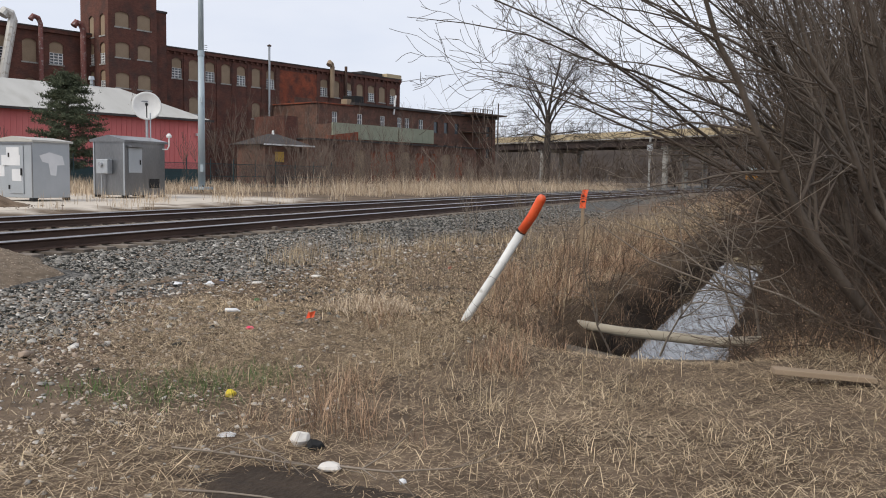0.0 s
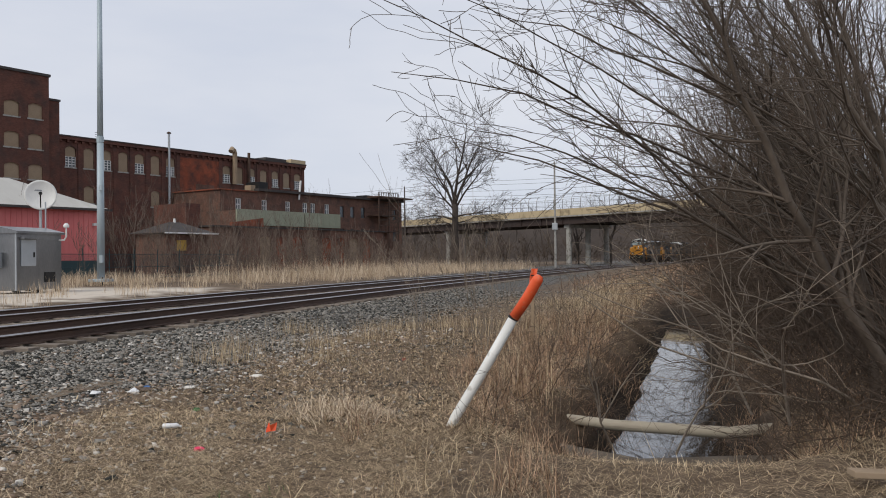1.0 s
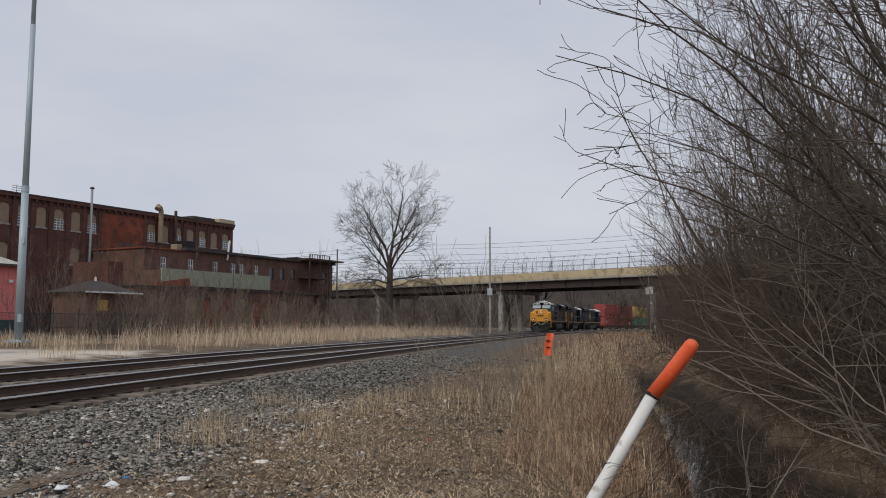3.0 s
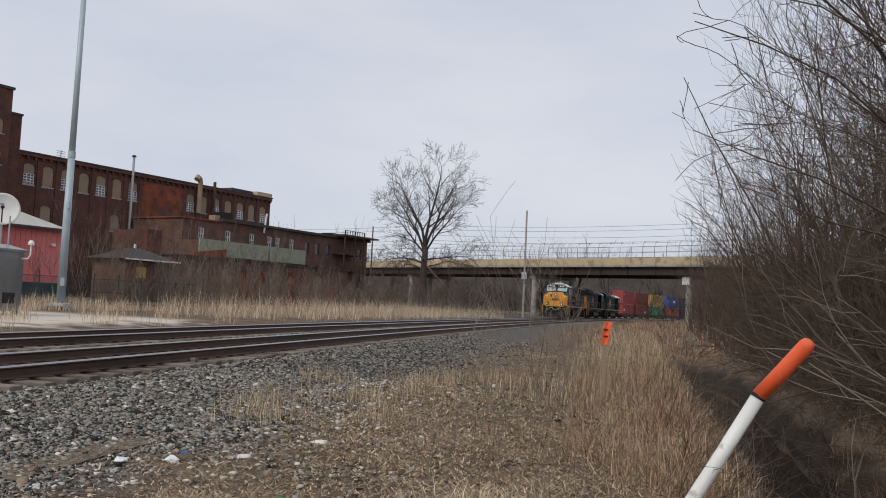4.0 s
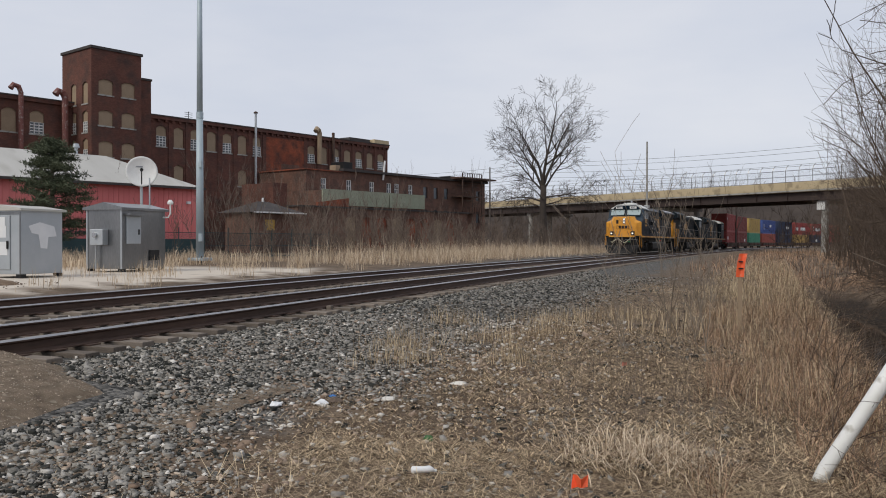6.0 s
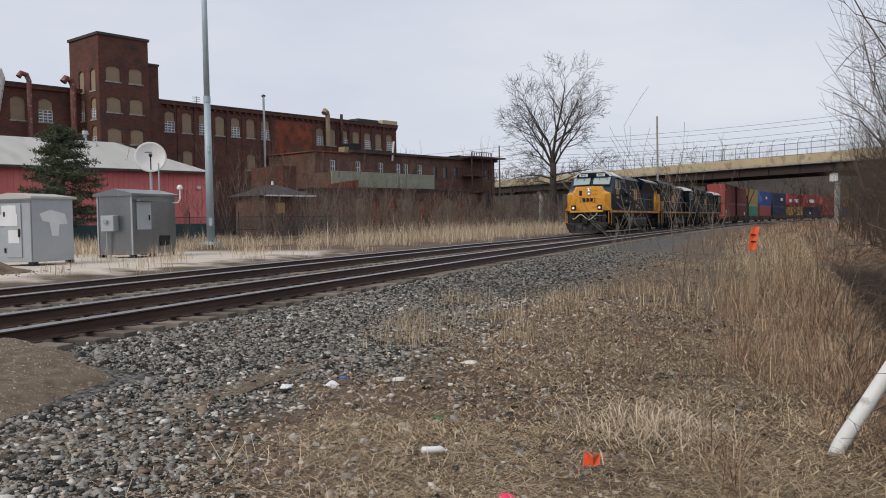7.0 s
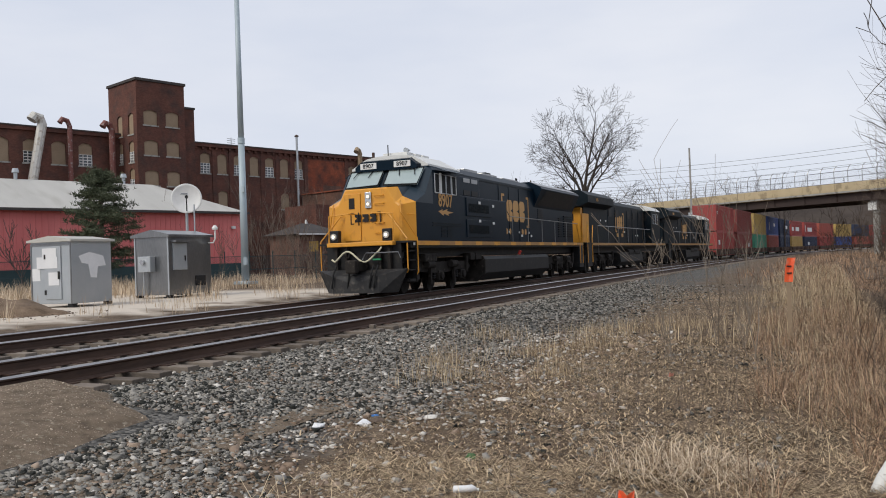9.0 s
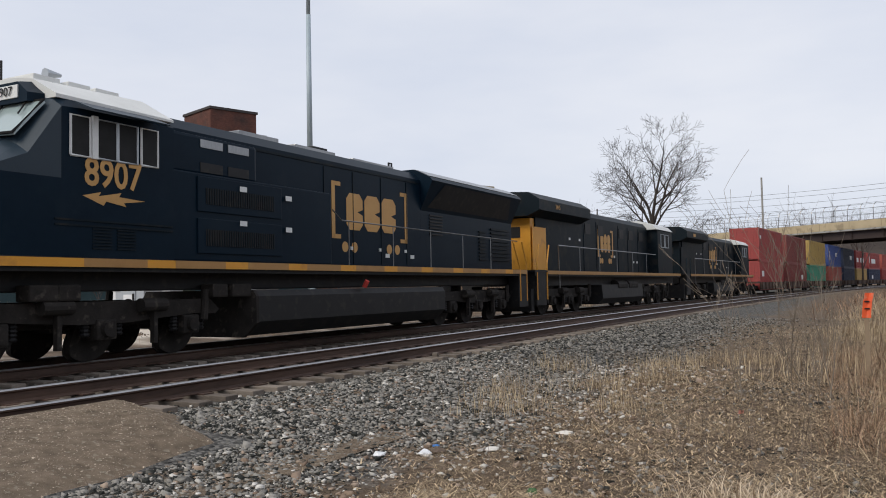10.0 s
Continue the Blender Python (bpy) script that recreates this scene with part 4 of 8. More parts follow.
def make_bogie(parent, xs):
    """A three-axle locomotive bogie; returns its wheelsets."""
    x0, x1 = min(xs) - 0.75, max(xs) + 0.75
    bog = part("bogie", box(x0 + 0.3, x1 - 0.3, -0.55, 0.55, 0.55, 0.95, bevel=0.04), M["grime"], parent, "grimy cast three-axle bogie")
    for s in (-1, 1):
        fr = bmesh.new()
        y0, y1 = (-1.22, -1.02) if s < 0 else (1.02, 1.22)
        bm_prism(fr, [(x0, 0.78), (x0 + 0.25, 0.98), (x1 - 0.25, 0.98), (x1, 0.78), (x1 - 0.1, 0.70), (x1 - 0.7, 0.72), ((x0 + x1) / 2 + 0.5, 0.62), ((x0 + x1) / 2 - 0.5, 0.62), (x0 + 0.7, 0.72), (x0 + 0.1, 0.70)], y0, y1)
        part("side_frame", fr, M["grime"], bog)
        for x in xs:
            jb = bmesh.new()
            bm_box(jb, x - 0.2, x + 0.2, s * 1.12 - 0.14, s * 1.12 + 0.14, 0.36, 0.70, bevel=0.04)
            bm_tube(jb, [(x, s * 1.2, 0.53), (x, s * 1.33, 0.53)], [0.15, 0.12], sides=14)
            part("axle_box", jb, M["grime"], bog, "round-capped axle box")
            for dx in (-0.33, 0.33):
                coil = [(x + dx, s * 1.12, 0.42 + k * 0.031) for k in range(11)]
                part("spring", tube(coil, [0.085 if k % 2 else 0.06 for k in range(11)], sides=8), M["black"], bog)
        for x in ((xs[0] + xs[1]) / 2, (xs[1] + xs[2]) / 2):
            bc = bmesh.new()
            bm_tube(bc, [(x - 0.32, s * 1.32, 0.9), (x + 0.22, s * 1.32, 0.9)], 0.12, sides=12)
            bm_box(bc, x - 0.04, x + 0.04, s * 1.3 - 0.05, s * 1.3 + 0.05, 0.25, 0.9)
            part("brake_cylinder", bc, M["grime"], bog)
        part("snubber", tube([(x1 - 0.45, s * 1.26, 0.6), (x1 - 0.4, s * 1.26, 1.15)], 0.07, sides=8), M["grime"], bog)
    return [make_wheelset(bog, x) for x in xs]


def sill_stripe(parent, x0, x1, y, worn):
    """The reflective stripe along the sill: short bright and worn lengths by turns."""
    for s in (-1, 1):
        n = int((x1 - x0) / 0.62)
        for i in range(n):
            u = x0 + (x1 - x0) * i / n
            v = x0 + (x1 - x0) * (i + 1) / n
            bright = i % 3 == 0 and not worn
            part("sill_stripe", box(u, v, s * y - 0.006, s * y + 0.006, 1.52, 1.655), M["yellow" if bright else "stripe_b"], parent)


def side_mark(parent, x, z, y, w, h):
    """The company mark on the side: a bracketed row of three gold blocks and dots."""
    for s in (-1, 1):
        yy0, yy1 = (y - 0.006, y) if s < 0 else (-y, -y + 0.006)
        for sx in (-1, 1):
            e = x + sx * w / 2
            bm = bmesh.new()
            bm_box(bm, e - 0.07, e + 0.07, yy0, yy1, z - h * 0.5, z + h * 0.5)
            bm_box(bm, min(e, e - sx * 0.3), max(e, e - sx * 0.3), yy0, yy1, z + h * 0.5 - 0.1, z + h * 0.5)
            bm_box(bm, min(e, e - sx * 0.3), max(e, e - sx * 0.3), yy0, yy1, z - h * 0.5, z - h * 0.5 + 0.1)
            part("bracket_mark", bm, M["letter"], parent, "gold square bracket")
        for k in (-1, 0, 1):
            bm = bmesh.new()
            c = x + k * w * 0.235
            hw, hh, q = w * 0.105, h * 0.33, 0.14
            bm_prism(bm, [(c - hw, z - hh + q), (c - hw + q, z - hh), (c + hw - q, z - hh), (c + hw, z - hh + q), (c + hw, z - 0.07), (c + 0.12, z), (c + hw, z + 0.07), (c + hw, z + hh - q), (c + hw - q, z + hh), (c - hw + q, z + hh), (c - hw, z + hh - q)], yy0, yy1)
            part("gold_mark", bm, M["letter"], parent, "gold block of the company mark")
        for dx in (-0.36, -0.24, 0.24, 0.36):
            part("gold_dot", tube([(x + dx * w, yy0, z - h * 0.64), (x + dx * w, yy1, z - h * 0.64)], 0.13, sides=12), M["letter"], parent)


def handrail(parent, pts, r=0.022, material="steel_dark", label=""):
    part("handrail", tube(pts, r, sides=6), M[material], parent, label)


def data_plates(parent, spots, y):
    for x, z in spots:
        part("data_plate", box(x - 0.1, x + 0.1, y - 0.006, y, z - 0.05, z + 0.05), M["white"], parent, "small white data plate, unreadable")


def make_lead_locomotive():
    lo = thing("locomotive", Matrix(), "leading diesel locomotive, dark blue with a yellow nose and lit headlights", "locomotive", "train")
    # frame, sill, deck
    part("frame", box(-1.15, 21.55, -1.05, 1.05, 1.15, 1.60, bevel=0.02), M["black"], lo)
    for s in (-1, 1):
        part("side_sill", box(-0.9, 21.5, min(s * 1.40, s * 1.5), max(s * 1.40, s * 1.5), 1.45, 1.60), M["black"], lo)
    part("deck", box(-1.2, 21.6, -1.55, 1.55, 1.60, 1.66), M["black"], lo)
    sill_stripe(lo, 2.6, 21.5, 1.556, False)
    for s in (-1, 1):
        part("sill_edge", box(0.0, 1.05, s * 1.556 - 0.006, s * 1.556 + 0.006, 1.52, 1.655), M["yellow"], lo)
    # nose
    nose_a = mirror_y([(-1.12, 1.66), (-1.12, 2.74), (-0.98, 2.84), (-0.72, 3.30)])
    nose_b = mirror_y([(-1.20, 1.66), (-1.20, 2.78), (-1.02, 2.88), (-0.74, 3.34)])
    nose_c = mirror_y([(-1.55, 1.66), (-1.55, 2.86), (-1.10, 3.06), (-0.95, 3.36)])
    nose = part("nose", loft(bmesh.new(), [(-0.88, nose_a), (-0.80, nose_b), (0.0, nose_c)]), M["yellow"], lo, "yellow short hood")
    dr = part("nose_door", box(-0.915, -0.884, 0.20, 0.78, 1.72, 3.2, bevel=0.012), M["yellow"], nose)
    part("door_window", box(-0.925, -0.914, 0.40, 0.60, 2.72, 3.06, bevel=0.004), M["dark"], dr, "small dark door window")
    part("door_handle", tube([(-0.93, 0.26, 2.2), (-0.96, 0.26, 2.3), (-0.96, 0.26, 2.5), (-0.93, 0.26, 2.6)], 0.014, sides=6), M["black"], dr)
    hb = part("headlight_box", box(-0.93, -0.87, -0.20, 0.02, 2.72, 3.22, bevel=0.01), M["lamp_ring"], nose, "chrome twin headlight housing")
    for z in (2.85, 3.08):
        bowl = part("headlight", tube([(-0.95, -0.09, z), (-0.925, -0.09, z)], 0.085, sides=18), M["lens"], hb, "clear headlight lens")
        part("bulb", tube([(-0.956, -0.09, z), (-0.951, -0.09, z)], 0.045, sides=14), M["lamp"], bowl, "lit bulb")
    mk = bmesh.new()
    for k in (-1, 0, 1):
        c = 0.02 + 0.27 * k
        bm_prism(mk, [(c - 0.11, 2.30), (c + 0.11, 2.30), (c + 0.11, 2.37), (c + 0.02, 2.42), (c + 0.11, 2.47), (c + 0.11, 2.54), (c - 0.11, 2.54)], -0.926, -0.917, axis="x")
    part("nose_mark", mk, M["black"], nose, "dark blocks of the company mark")
    for s in (-1, 1):
        mk = bmesh.new()
        c = 0.02 + s * 0.52
        bm_box(mk, -0.924, -0.916, c - 0.018, c + 0.018, 2.24, 2.60)
        bm_box(mk, -0.924, -0.916, min(c, c - s * 0.1), max(c, c - s * 0.1), 2.57, 2.60)
        bm_box(mk, -0.924, -0.916, min(c, c - s * 0.1), max(c, c - s * 0.1), 2.24, 2.27)
        part("nose_bracket", mk, M["black"], nose)
    for z in (1.95, 2.25, 2.55, 2.85, 3.1):
        handrail(nose, [(-0.885, -0.30, z), (-0.95, -0.30, z), (-0.95, -0.62, z), (-0.885, -0.62, z)], 0.014, "yellow")
    handrail(nose, [(-0.60, -1.36, 2.48), (-0.66, -1.42, 2.48), (-0.30, -1.55, 2.48), (-0.25, -1.49, 2.48)], 0.016, "yellow")
    part("grab_plate", box(-0.90, -0.885, -0.7, -0.62, 1.9, 2.0), M["black"], nose)
    # cab
    sec_a = mirror_y([(-1.55, 1.66), (-1.55, 2.86), (-1.10, 3.06), (-0.95, 3.36)])
    sec_b = mirror_y([(-1.55, 1.66), (-1.55, 3.16), (-1.30, 3.30), (-1.05, 3.40)])
    sec_c = mirror_y([(-1.55, 1.66), (-1.55, 3.94), (-1.36, 4.06), (-0.9, 4.14)])
    sec_d = mirror_y([(-1.55, 1.66), (-1.55, 3.96), (-1.30, 4.22), (-0.7, 4.44)])
    front = part("cab_front", loft(bmesh.new(), [(0.003, sec_a), (0.72, sec_b), (1.28, sec_c)]), M["cabgrey"], lo, "slate blue cab front")
    cab = part("cab", loft(bmesh.new(), [(1.283, sec_c), (1.62, sec_d), (5.1, sec_d)]), M["blue"], lo, "dark blue cab")
    part("cab_side", box(0.003, 1.9, -1.558, -1.5505, 1.67, 2.85), M["blue"], cab)
    part("cab_side", box(0.003, 1.9, 1.5505, 1.558, 1.67, 2.85), M["blue"], cab)
    for s in (-1, 1):
        bm = bmesh.new()
        q = [(0.70, 0.10, 3.46), (0.70, 1.30, 3.42), (1.19, 1.33, 3.98), (1.19, 0.10, 4.02)]
        off = Vector((-0.05, 0, 0.05))
        v0 = [bm.verts.new(Vector((x, s * y, z)) + off) for x, y, z in q]
        v1 = [bm.verts.new(Vector((x, s * y, z)) + off * 0.3) for x, y, z in q]
        bm.faces.new(v0)
        bm.faces.new(v1[::-1])
        for i in range(4):
            bm.faces.new((v0[i], v1[i], v1[(i + 1) % 4], v0[(i + 1) % 4]))
        ws = part("windscreen", bm, M["wind"], front, "windscreen with reflected sky painted into its pale colour")
        edge = [Vector((x, s * y, z)) + off * 1.02 for x, y, z in q]
        part("windscreen_frame", tube(edge + [edge[0]], 0.025, sides=5), M["rubber"], ws)
        for y in (0.45, 1.0):
            part("wiper", tube([Vector((1.22, s * y, 4.02)) + off * 1.6, Vector((0.95, s * (y + 0.12), 3.72)) + off * 1.6], 0.014, sides=5), M["black"], ws)
    brow = part("brow", loft(bmesh.new(), [(1.02, mirror_y([(-1.12, 4.02), (-1.12, 4.16), (-0.9, 4.34)])), (1.75, mirror_y([(-1.2, 4.1), (-1.2, 4.2), (-0.75, 4.5)]))]), M["blue"], lo, "dark brow over the windscreens")
    for s in (-1, 1):
        nb = part("number_board", box(1.0, 1.03, s * 0.62 - 0.30, s * 0.62 + 0.30, 4.09, 4.29, bevel=0.008), M["white"], brow, "white number board")
        text_mesh("number", "8907", 0.2, M["black"], nb, pose(0.985, s * 0.62, 4.19, 90, 0, -90), 0.003)
    roof = part("cab_roof", loft(bmesh.new(), [(1.3, mirror_y([(-1.40, 4.10), (-1.40, 4.16), (-0.85, 4.46), (-0.4, 4.52)])), (5.05, mirror_y([(-1.60, 4.04), (-1.60, 4.08), (-0.85, 4.50), (-0.4, 4.56)]))]), M["roofwhite"], lo, "white cab roof")
    for x, w in ((3.1, 0.5), (3.75, 0.45), (4.3, 0.5)):
        part("roof_box", box(x, x + w, -0.55, 0.35, 4.5, 4.64, bevel=0.02), M["roofwhite"], roof)
    part("horn", tube([(3.5, -0.3, 4.75), (3.8, -0.3, 4.77)], [0.09, 0.03]), M["steel"], roof)
    part("roof_antenna", tube([(3.0, 0.1, 4.5), (3.0, 0.1, 4.9)], 0.02, sides=5), M["black"], roof)
    for s in (-1, 1):
        y = s * 1.552
        for x0, x1 in ((2.98, 3.34), (3.46, 3.86), (3.88, 4.28), (4.36, 4.72)):
            wd = part("side_window", box(x0, x1, y - 0.012, y + 0.012, 3.22, 3.84), M["dark"], cab, "dark cab side window")
            part("window_frame", tube([(x0, y + s * 0.012, 3.22), (x1, y + s * 0.012, 3.22), (x1, y + s * 0.012, 3.84), (x0, y + s * 0.012, 3.84), (x0, y + s * 0.012, 3.22)], 0.022, sides=5), M["white"] if x0 in (2.98, 4.36) else M["steel"], wd, "bright window frame")
        part("window_panel", box(3.36, 3.47, y - 0.05, y + 0.05, 3.2, 3.88, bevel=0.01), M["white"], cab, "white wind deflector")
        bm = bmesh.new()
        vs = [bm.verts.new(p) for p in ((3.05, y, 4.06), (4.6, y, 4.06), (4.7, y + s * 0.32, 3.92), (3.15, y + s * 0.32, 3.92))]
        bm.faces.new(vs)
        sh = part("sunshade", bm, M["cabgrey"], cab, "hinged sunshade over the windows")
        md = sh.modifiers.new("thick", "SOLIDIFY")
        md.thickness = 0.02
        text_mesh("number", "8907", 0.62, M["letter"], cab, pose(3.8, y + s * 0.008, 2.98, 90, 0, 0 if s < 0 else 180), 0.004, "gold road number", 0.012, 0.92)
        bt = bm_prism(bmesh.new(), [(3.2, 2.62), (3.55, 2.70), (3.5, 2.63), (3.95, 2.72), (3.9, 2.65), (4.45, 2.62), (4.0, 2.56), (4.05, 2.50), (3.65, 2.56), (3.6, 2.49)], y - 0.004 if s > 0 else y - 0.008, y + 0.008 if s > 0 else y + 0.004)
        part("bolt_mark", bt, M["letter"], cab, "gold lightning bolt")
        for k in range(7):
            for x0 in (3.38, 3.86):
                part("louvre", box(x0, x0 + 0.38, y - 0.02, y + 0.02, 1.80 + k * 0.05, 1.82 + k * 0.05), M["blue_worn"], cab)
        part("kick_rail", box(2.7, 5.05, y - 0.02, y + 0.02, 2.22, 2.25), M["blue_worn"], cab)
        part("kick_rail", box(2.7, 5.05, y - 0.02, y + 0.02, 2.14, 2.17), M["blue_worn"], cab)
    # hood
    hd = mirror_y([(-1.08, 1.66), (-1.08, 4.10), (-0.85, 4.32), (-0.4, 4.36)])
    hood = part("hood", loft(bmesh.new(), [(5.103, hd), (14.8, hd)]), M["blue"], lo, "dark blue engine hood")
    for s in (-1, 1):
        bx = part("equipment_cabinet", box(5.12, 9.9, min(s * 1.082, s * 1.5), max(s * 1.082, s * 1.5), 1.66, 3.26, bevel=0.03), M["blue"], lo, "dark blue equipment cabinet")
        for z0 in (1.8, 2.56):
            pn = part("panel", box(5.7, 8.1, min(s * 1.5, s * 1.53), max(s * 1.5, s * 1.53), z0, z0 + 0.64, bevel=0.012), M["blue"], bx)
            part("grille", box(5.9, 7.85, min(s * 1.53, s * 1.537), max(s * 1.53, s * 1.537), z0 + 0.14, z0 + 0.44), M["black"], pn, "dark slatted grille")
            gr = bmesh.new()
            for k in range(30):
                bm_box(gr, 5.92 + k * 0.065, 5.945 + k * 0.065, min(s * 1.536, s * 1.548), max(s * 1.536, s * 1.548), z0 + 0.14, z0 + 0.44)
            part("grille_slats", gr, M["blue_worn"], pn)
        ub = part("upper_cabinet", box(5.12, 7.6, min(s * 1.082, s * 1.3), max(s * 1.082, s * 1.3), 3.262, 4.0, bevel=0.06), M["blue"], lo)
        for x in (6.0, 6.75):
            part("vent", box(x, x + 0.6, min(s * 1.3, s * 1.315), max(s * 1.3, s * 1.315), 3.78, 3.93), M["steel_dark"], ub, "pale vent hatch")
            part("vent", box(x, x + 0.6, min(s * 1.3, s * 1.312), max(s * 1.3, s * 1.312), 3.32, 3.5), M["black"], ub)
        data_plates(bx, [(6.9, 3.06), (6.9, 2.4), (8.3, 3.0), (8.3, 2.35)], s * 1.55 if s < 0 else 1.556)
        for x in (10.2, 11.4, 12.7, 14.0):
            part("hood_door_seam", box(x, x + 0.025, min(s * 1.08, s * 1.095), max(s * 1.08, s * 1.095), 1.7, 3.95), M["blue_worn"], hood)
            part("latch", box(x - 0.12, x - 0.04, min(s * 1.08, s * 1.11), max(s * 1.08, s * 1.11), 2.05, 2.13), M["white"], hood)
        part("hood_rib", box(5.2, 14.7, min(s * 1.08, s * 1.1), max(s * 1.08, s * 1.1), 3.98, 4.03), M["blue_worn"], hood)
    side_mark(hood, 12.28, 2.98, -1.082, 3.4, 1.35)
    data_plates(hood, [(9.95, 2.6), (10.1, 2.05), (10.35, 2.35), (13.0, 1.95), (14.3, 1.95)], -1.083)
    for x, w, h in ((7.9, 1.3, 0.12), (9.8, 1.6, 0.1), (12.2, 2.0, 0.08)):
        part("roof_hatch", box(x, x + w, -0.6, 0.6, 4.35, 4.36 + h, bevel=0.02), M["steel_dark"], hood, "grey roof hatch")
    part("exhaust", box(10.9, 11.5, -0.3, 0.3, 4.36, 4.6, bevel=0.03), M["black"], hood)
    part("lifting_eye", tube([(14.1, -0.5, 4.36), (14.1, -0.5, 4.55), (14.25, -0.5, 4.55), (14.25, -0.5, 4.36)], 0.03, sides=6), M["black"], hood)
    # radiator section with flared sides
    rd = mirror_y([(-1.08, 1.66), (-1.08, 3.26), (-1.48, 4.08), (-1.40, 4.18), (-0.9, 4.42)])
    rad = part("radiator_section", loft(bmesh.new(), [(14.803, rd), (21.3, rd)]), M["blue"], lo, "flared dark blue radiator section")
    for s in (-1, 1):
        bm = bmesh.new()
        q = [(15.1, 1.13, 3.36), (20.9, 1.13, 3.36), (20.4, 1.46, 4.02), (15.6, 1.46, 4.02)]
        bm.faces.new([bm.verts.new((x, s * (y + 0.012), z)) for x, y, z in q])
        part("radiator_intake", bm, M["black"], rad, "black radiator intake screen")
        part("roof_edge", box(14.85, 21.25, min(s * 0.95, s * 1.38), max(s * 0.95, s * 1.38), 4.2, 4.215, m=Matrix.Translation((0, s * 1.16, 4.3)) @ Matrix.Rotation(radians(-26 * s), 4, "X") @ Matrix.Translation((0, -s * 1.16, -4.2))), M["steel_dark"], rad, "grey sloping roof edge")
        for k in range(9):
            part("louvre", box(19.5, 21.0, min(s * 1.08, s * 1.13), max(s * 1.08, s * 1.13), 1.95 + k * 0.125, 2.01 + k * 0.125), M["blue_worn"], rad)
            part("louvre", box(18.6, 19.1, min(s * 1.08, s * 1.12), max(s * 1.08, s * 1.12), 1.95 + k * 0.11, 2.0 + k * 0.11), M["blue_worn"], rad)
        for k in range(7):
            part("louvre", box(15.3, 16.1, min(s * 1.08, s * 1.11), max(s * 1.08, s * 1.11), 2.6 + k * 0.09, 2.64 + k * 0.09), M["black"], rad)
    part("rear_face", box(21.303, 21.36, -1.0, 1.0, 1.68, 4.0), M["blue"], lo)
    # running gear
    wheels = make_bogie(lo, [2.0, 3.93, 5.82]) + make_bogie(lo, [16.4, 18.2, 20.05])
    tank = bm_prism(bmesh.new(), [(-1.42, 1.12), (1.42, 1.12), (1.5, 1.0), (1.5, 0.5), (1.2, 0.22), (-1.2, 0.22), (-1.5, 0.5), (-1.5, 1.0)], 7.35, 15.4, axis="x")
    tk = part("fuel_tank", tank, M["black"], lo, "long black fuel tank")
    part("tank_end", bm_prism(bmesh.new(), [(-1.44, 1.13), (1.44, 1.13), (1.53, 1.0), (1.53, 0.48), (1.2, 0.19), (-1.2, 0.19), (-1.53, 0.48), (-1.53, 1.0)], 7.28, 7.36, axis="x"), M["grime"], tk)
    part("fuel_filler", tube([(11.2, -1.52, 1.15), (11.2, -1.6, 1.3)], 0.06), mat("red filler cap", (0.5, 0.05, 0.04), (0.6, 0.08, 0.06)), tk, "red filler cap")
    for x, s0 in ((7.0, 0.28), (6.4, 0.2), (1.1, 0.25), (3.1, 0.2)):
        part("air_reservoir", box(x - s0, x + s0, -1.42, -1.1, 1.0, 1.25, bevel=0.03), M["grime"], lo)
    # front end: plow, anticlimber, coupler, steps
    plow = bmesh.new()
    loft(plow, [(-1.80, [(-0.05, 0.12), (-0.05, 0.40), (0.05, 0.40), (0.05, 0.12)]), (-1.72, [(-0.8, 0.12), (-0.8, 0.64), (0.8, 0.64), (0.8, 0.12)]), (-1.28, [(-1.22, 0.12), (-1.54, 0.82), (1.54, 0.82), (1.22, 0.12)]), (-1.20, [(-1.22, 0.16), (-1.54, 0.82), (1.54, 0.82), (1.22, 0.16)])])
    pl = part("snowplow", plow, M["plow"], lo, "black steel snowplow pilot")
    for y in (-0.75, -0.6, 0.7, 0.15):
        part("air_hose", tube([(-1.62, y, 0.95), (-1.78, y + 0.02, 0.7), (-1.80, y + 0.06, 0.42), (-1.76, y + 0.1, 0.28)], 0.028, sides=6), M["rubber"], pl)
    part("pilot_plate", box(-1.16, -1.1, -1.3, 1.3, 0.7, 1.6), M["black"], lo)
    for y in (-0.95, -0.62, 0.55, 0.9):
        part("draft_bracket", box(-1.30, -1.165, y - 0.05, y + 0.05, 0.8, 1.5, bevel=0.01), M["grime"], lo)
    part("uncoupling_lever", tube([(-1.5, -1.45, 1.15), (-1.55, -1.4, 1.32), (-1.55, -0.3, 1.32), (-1.6, -0.2, 1.12)], 0.018, sides=6), M["steel_dark"], lo)
    for y in (-0.42, -0.30, 0.36, 0.48):
        part("hose_fitting", tube([(-1.17, y, 1.38), (-1.36, y, 1.36), (-1.42, y + 0.02, 1.2)], 0.03, sides=6), M["grime"], lo)
    part("anticlimber", box(-1.42, -1.2, -1.15, 1.15, 1.54, 1.665, bevel=0.02), M["yellow"], lo, "yellow anticlimber bar")
    cp = part("coupler", box(-1.95, -1.2, -0.17, 0.17, 0.78, 1.08, bevel=0.04), M["grime"], lo)
    part("knuckle", box(-2.12, -1.9, -0.24, 0.1, 0.72, 1.12, bevel=0.05), M["grime"], cp)
    pts = [(-1.46 - 0.05 * math.sin(math.pi * k / 16), 0.95 - 1.75 * k / 16, 1.22 - 0.17 * math.cos(2 * math.pi * (k / 16) * 1.5) + 0.1 * (k == 0 or k == 16)) for k in range(17)]
    part("cable", tube(pts, 0.03, sides=7), M["hose"], lo, "looped pale jumper cable", smooth=True)
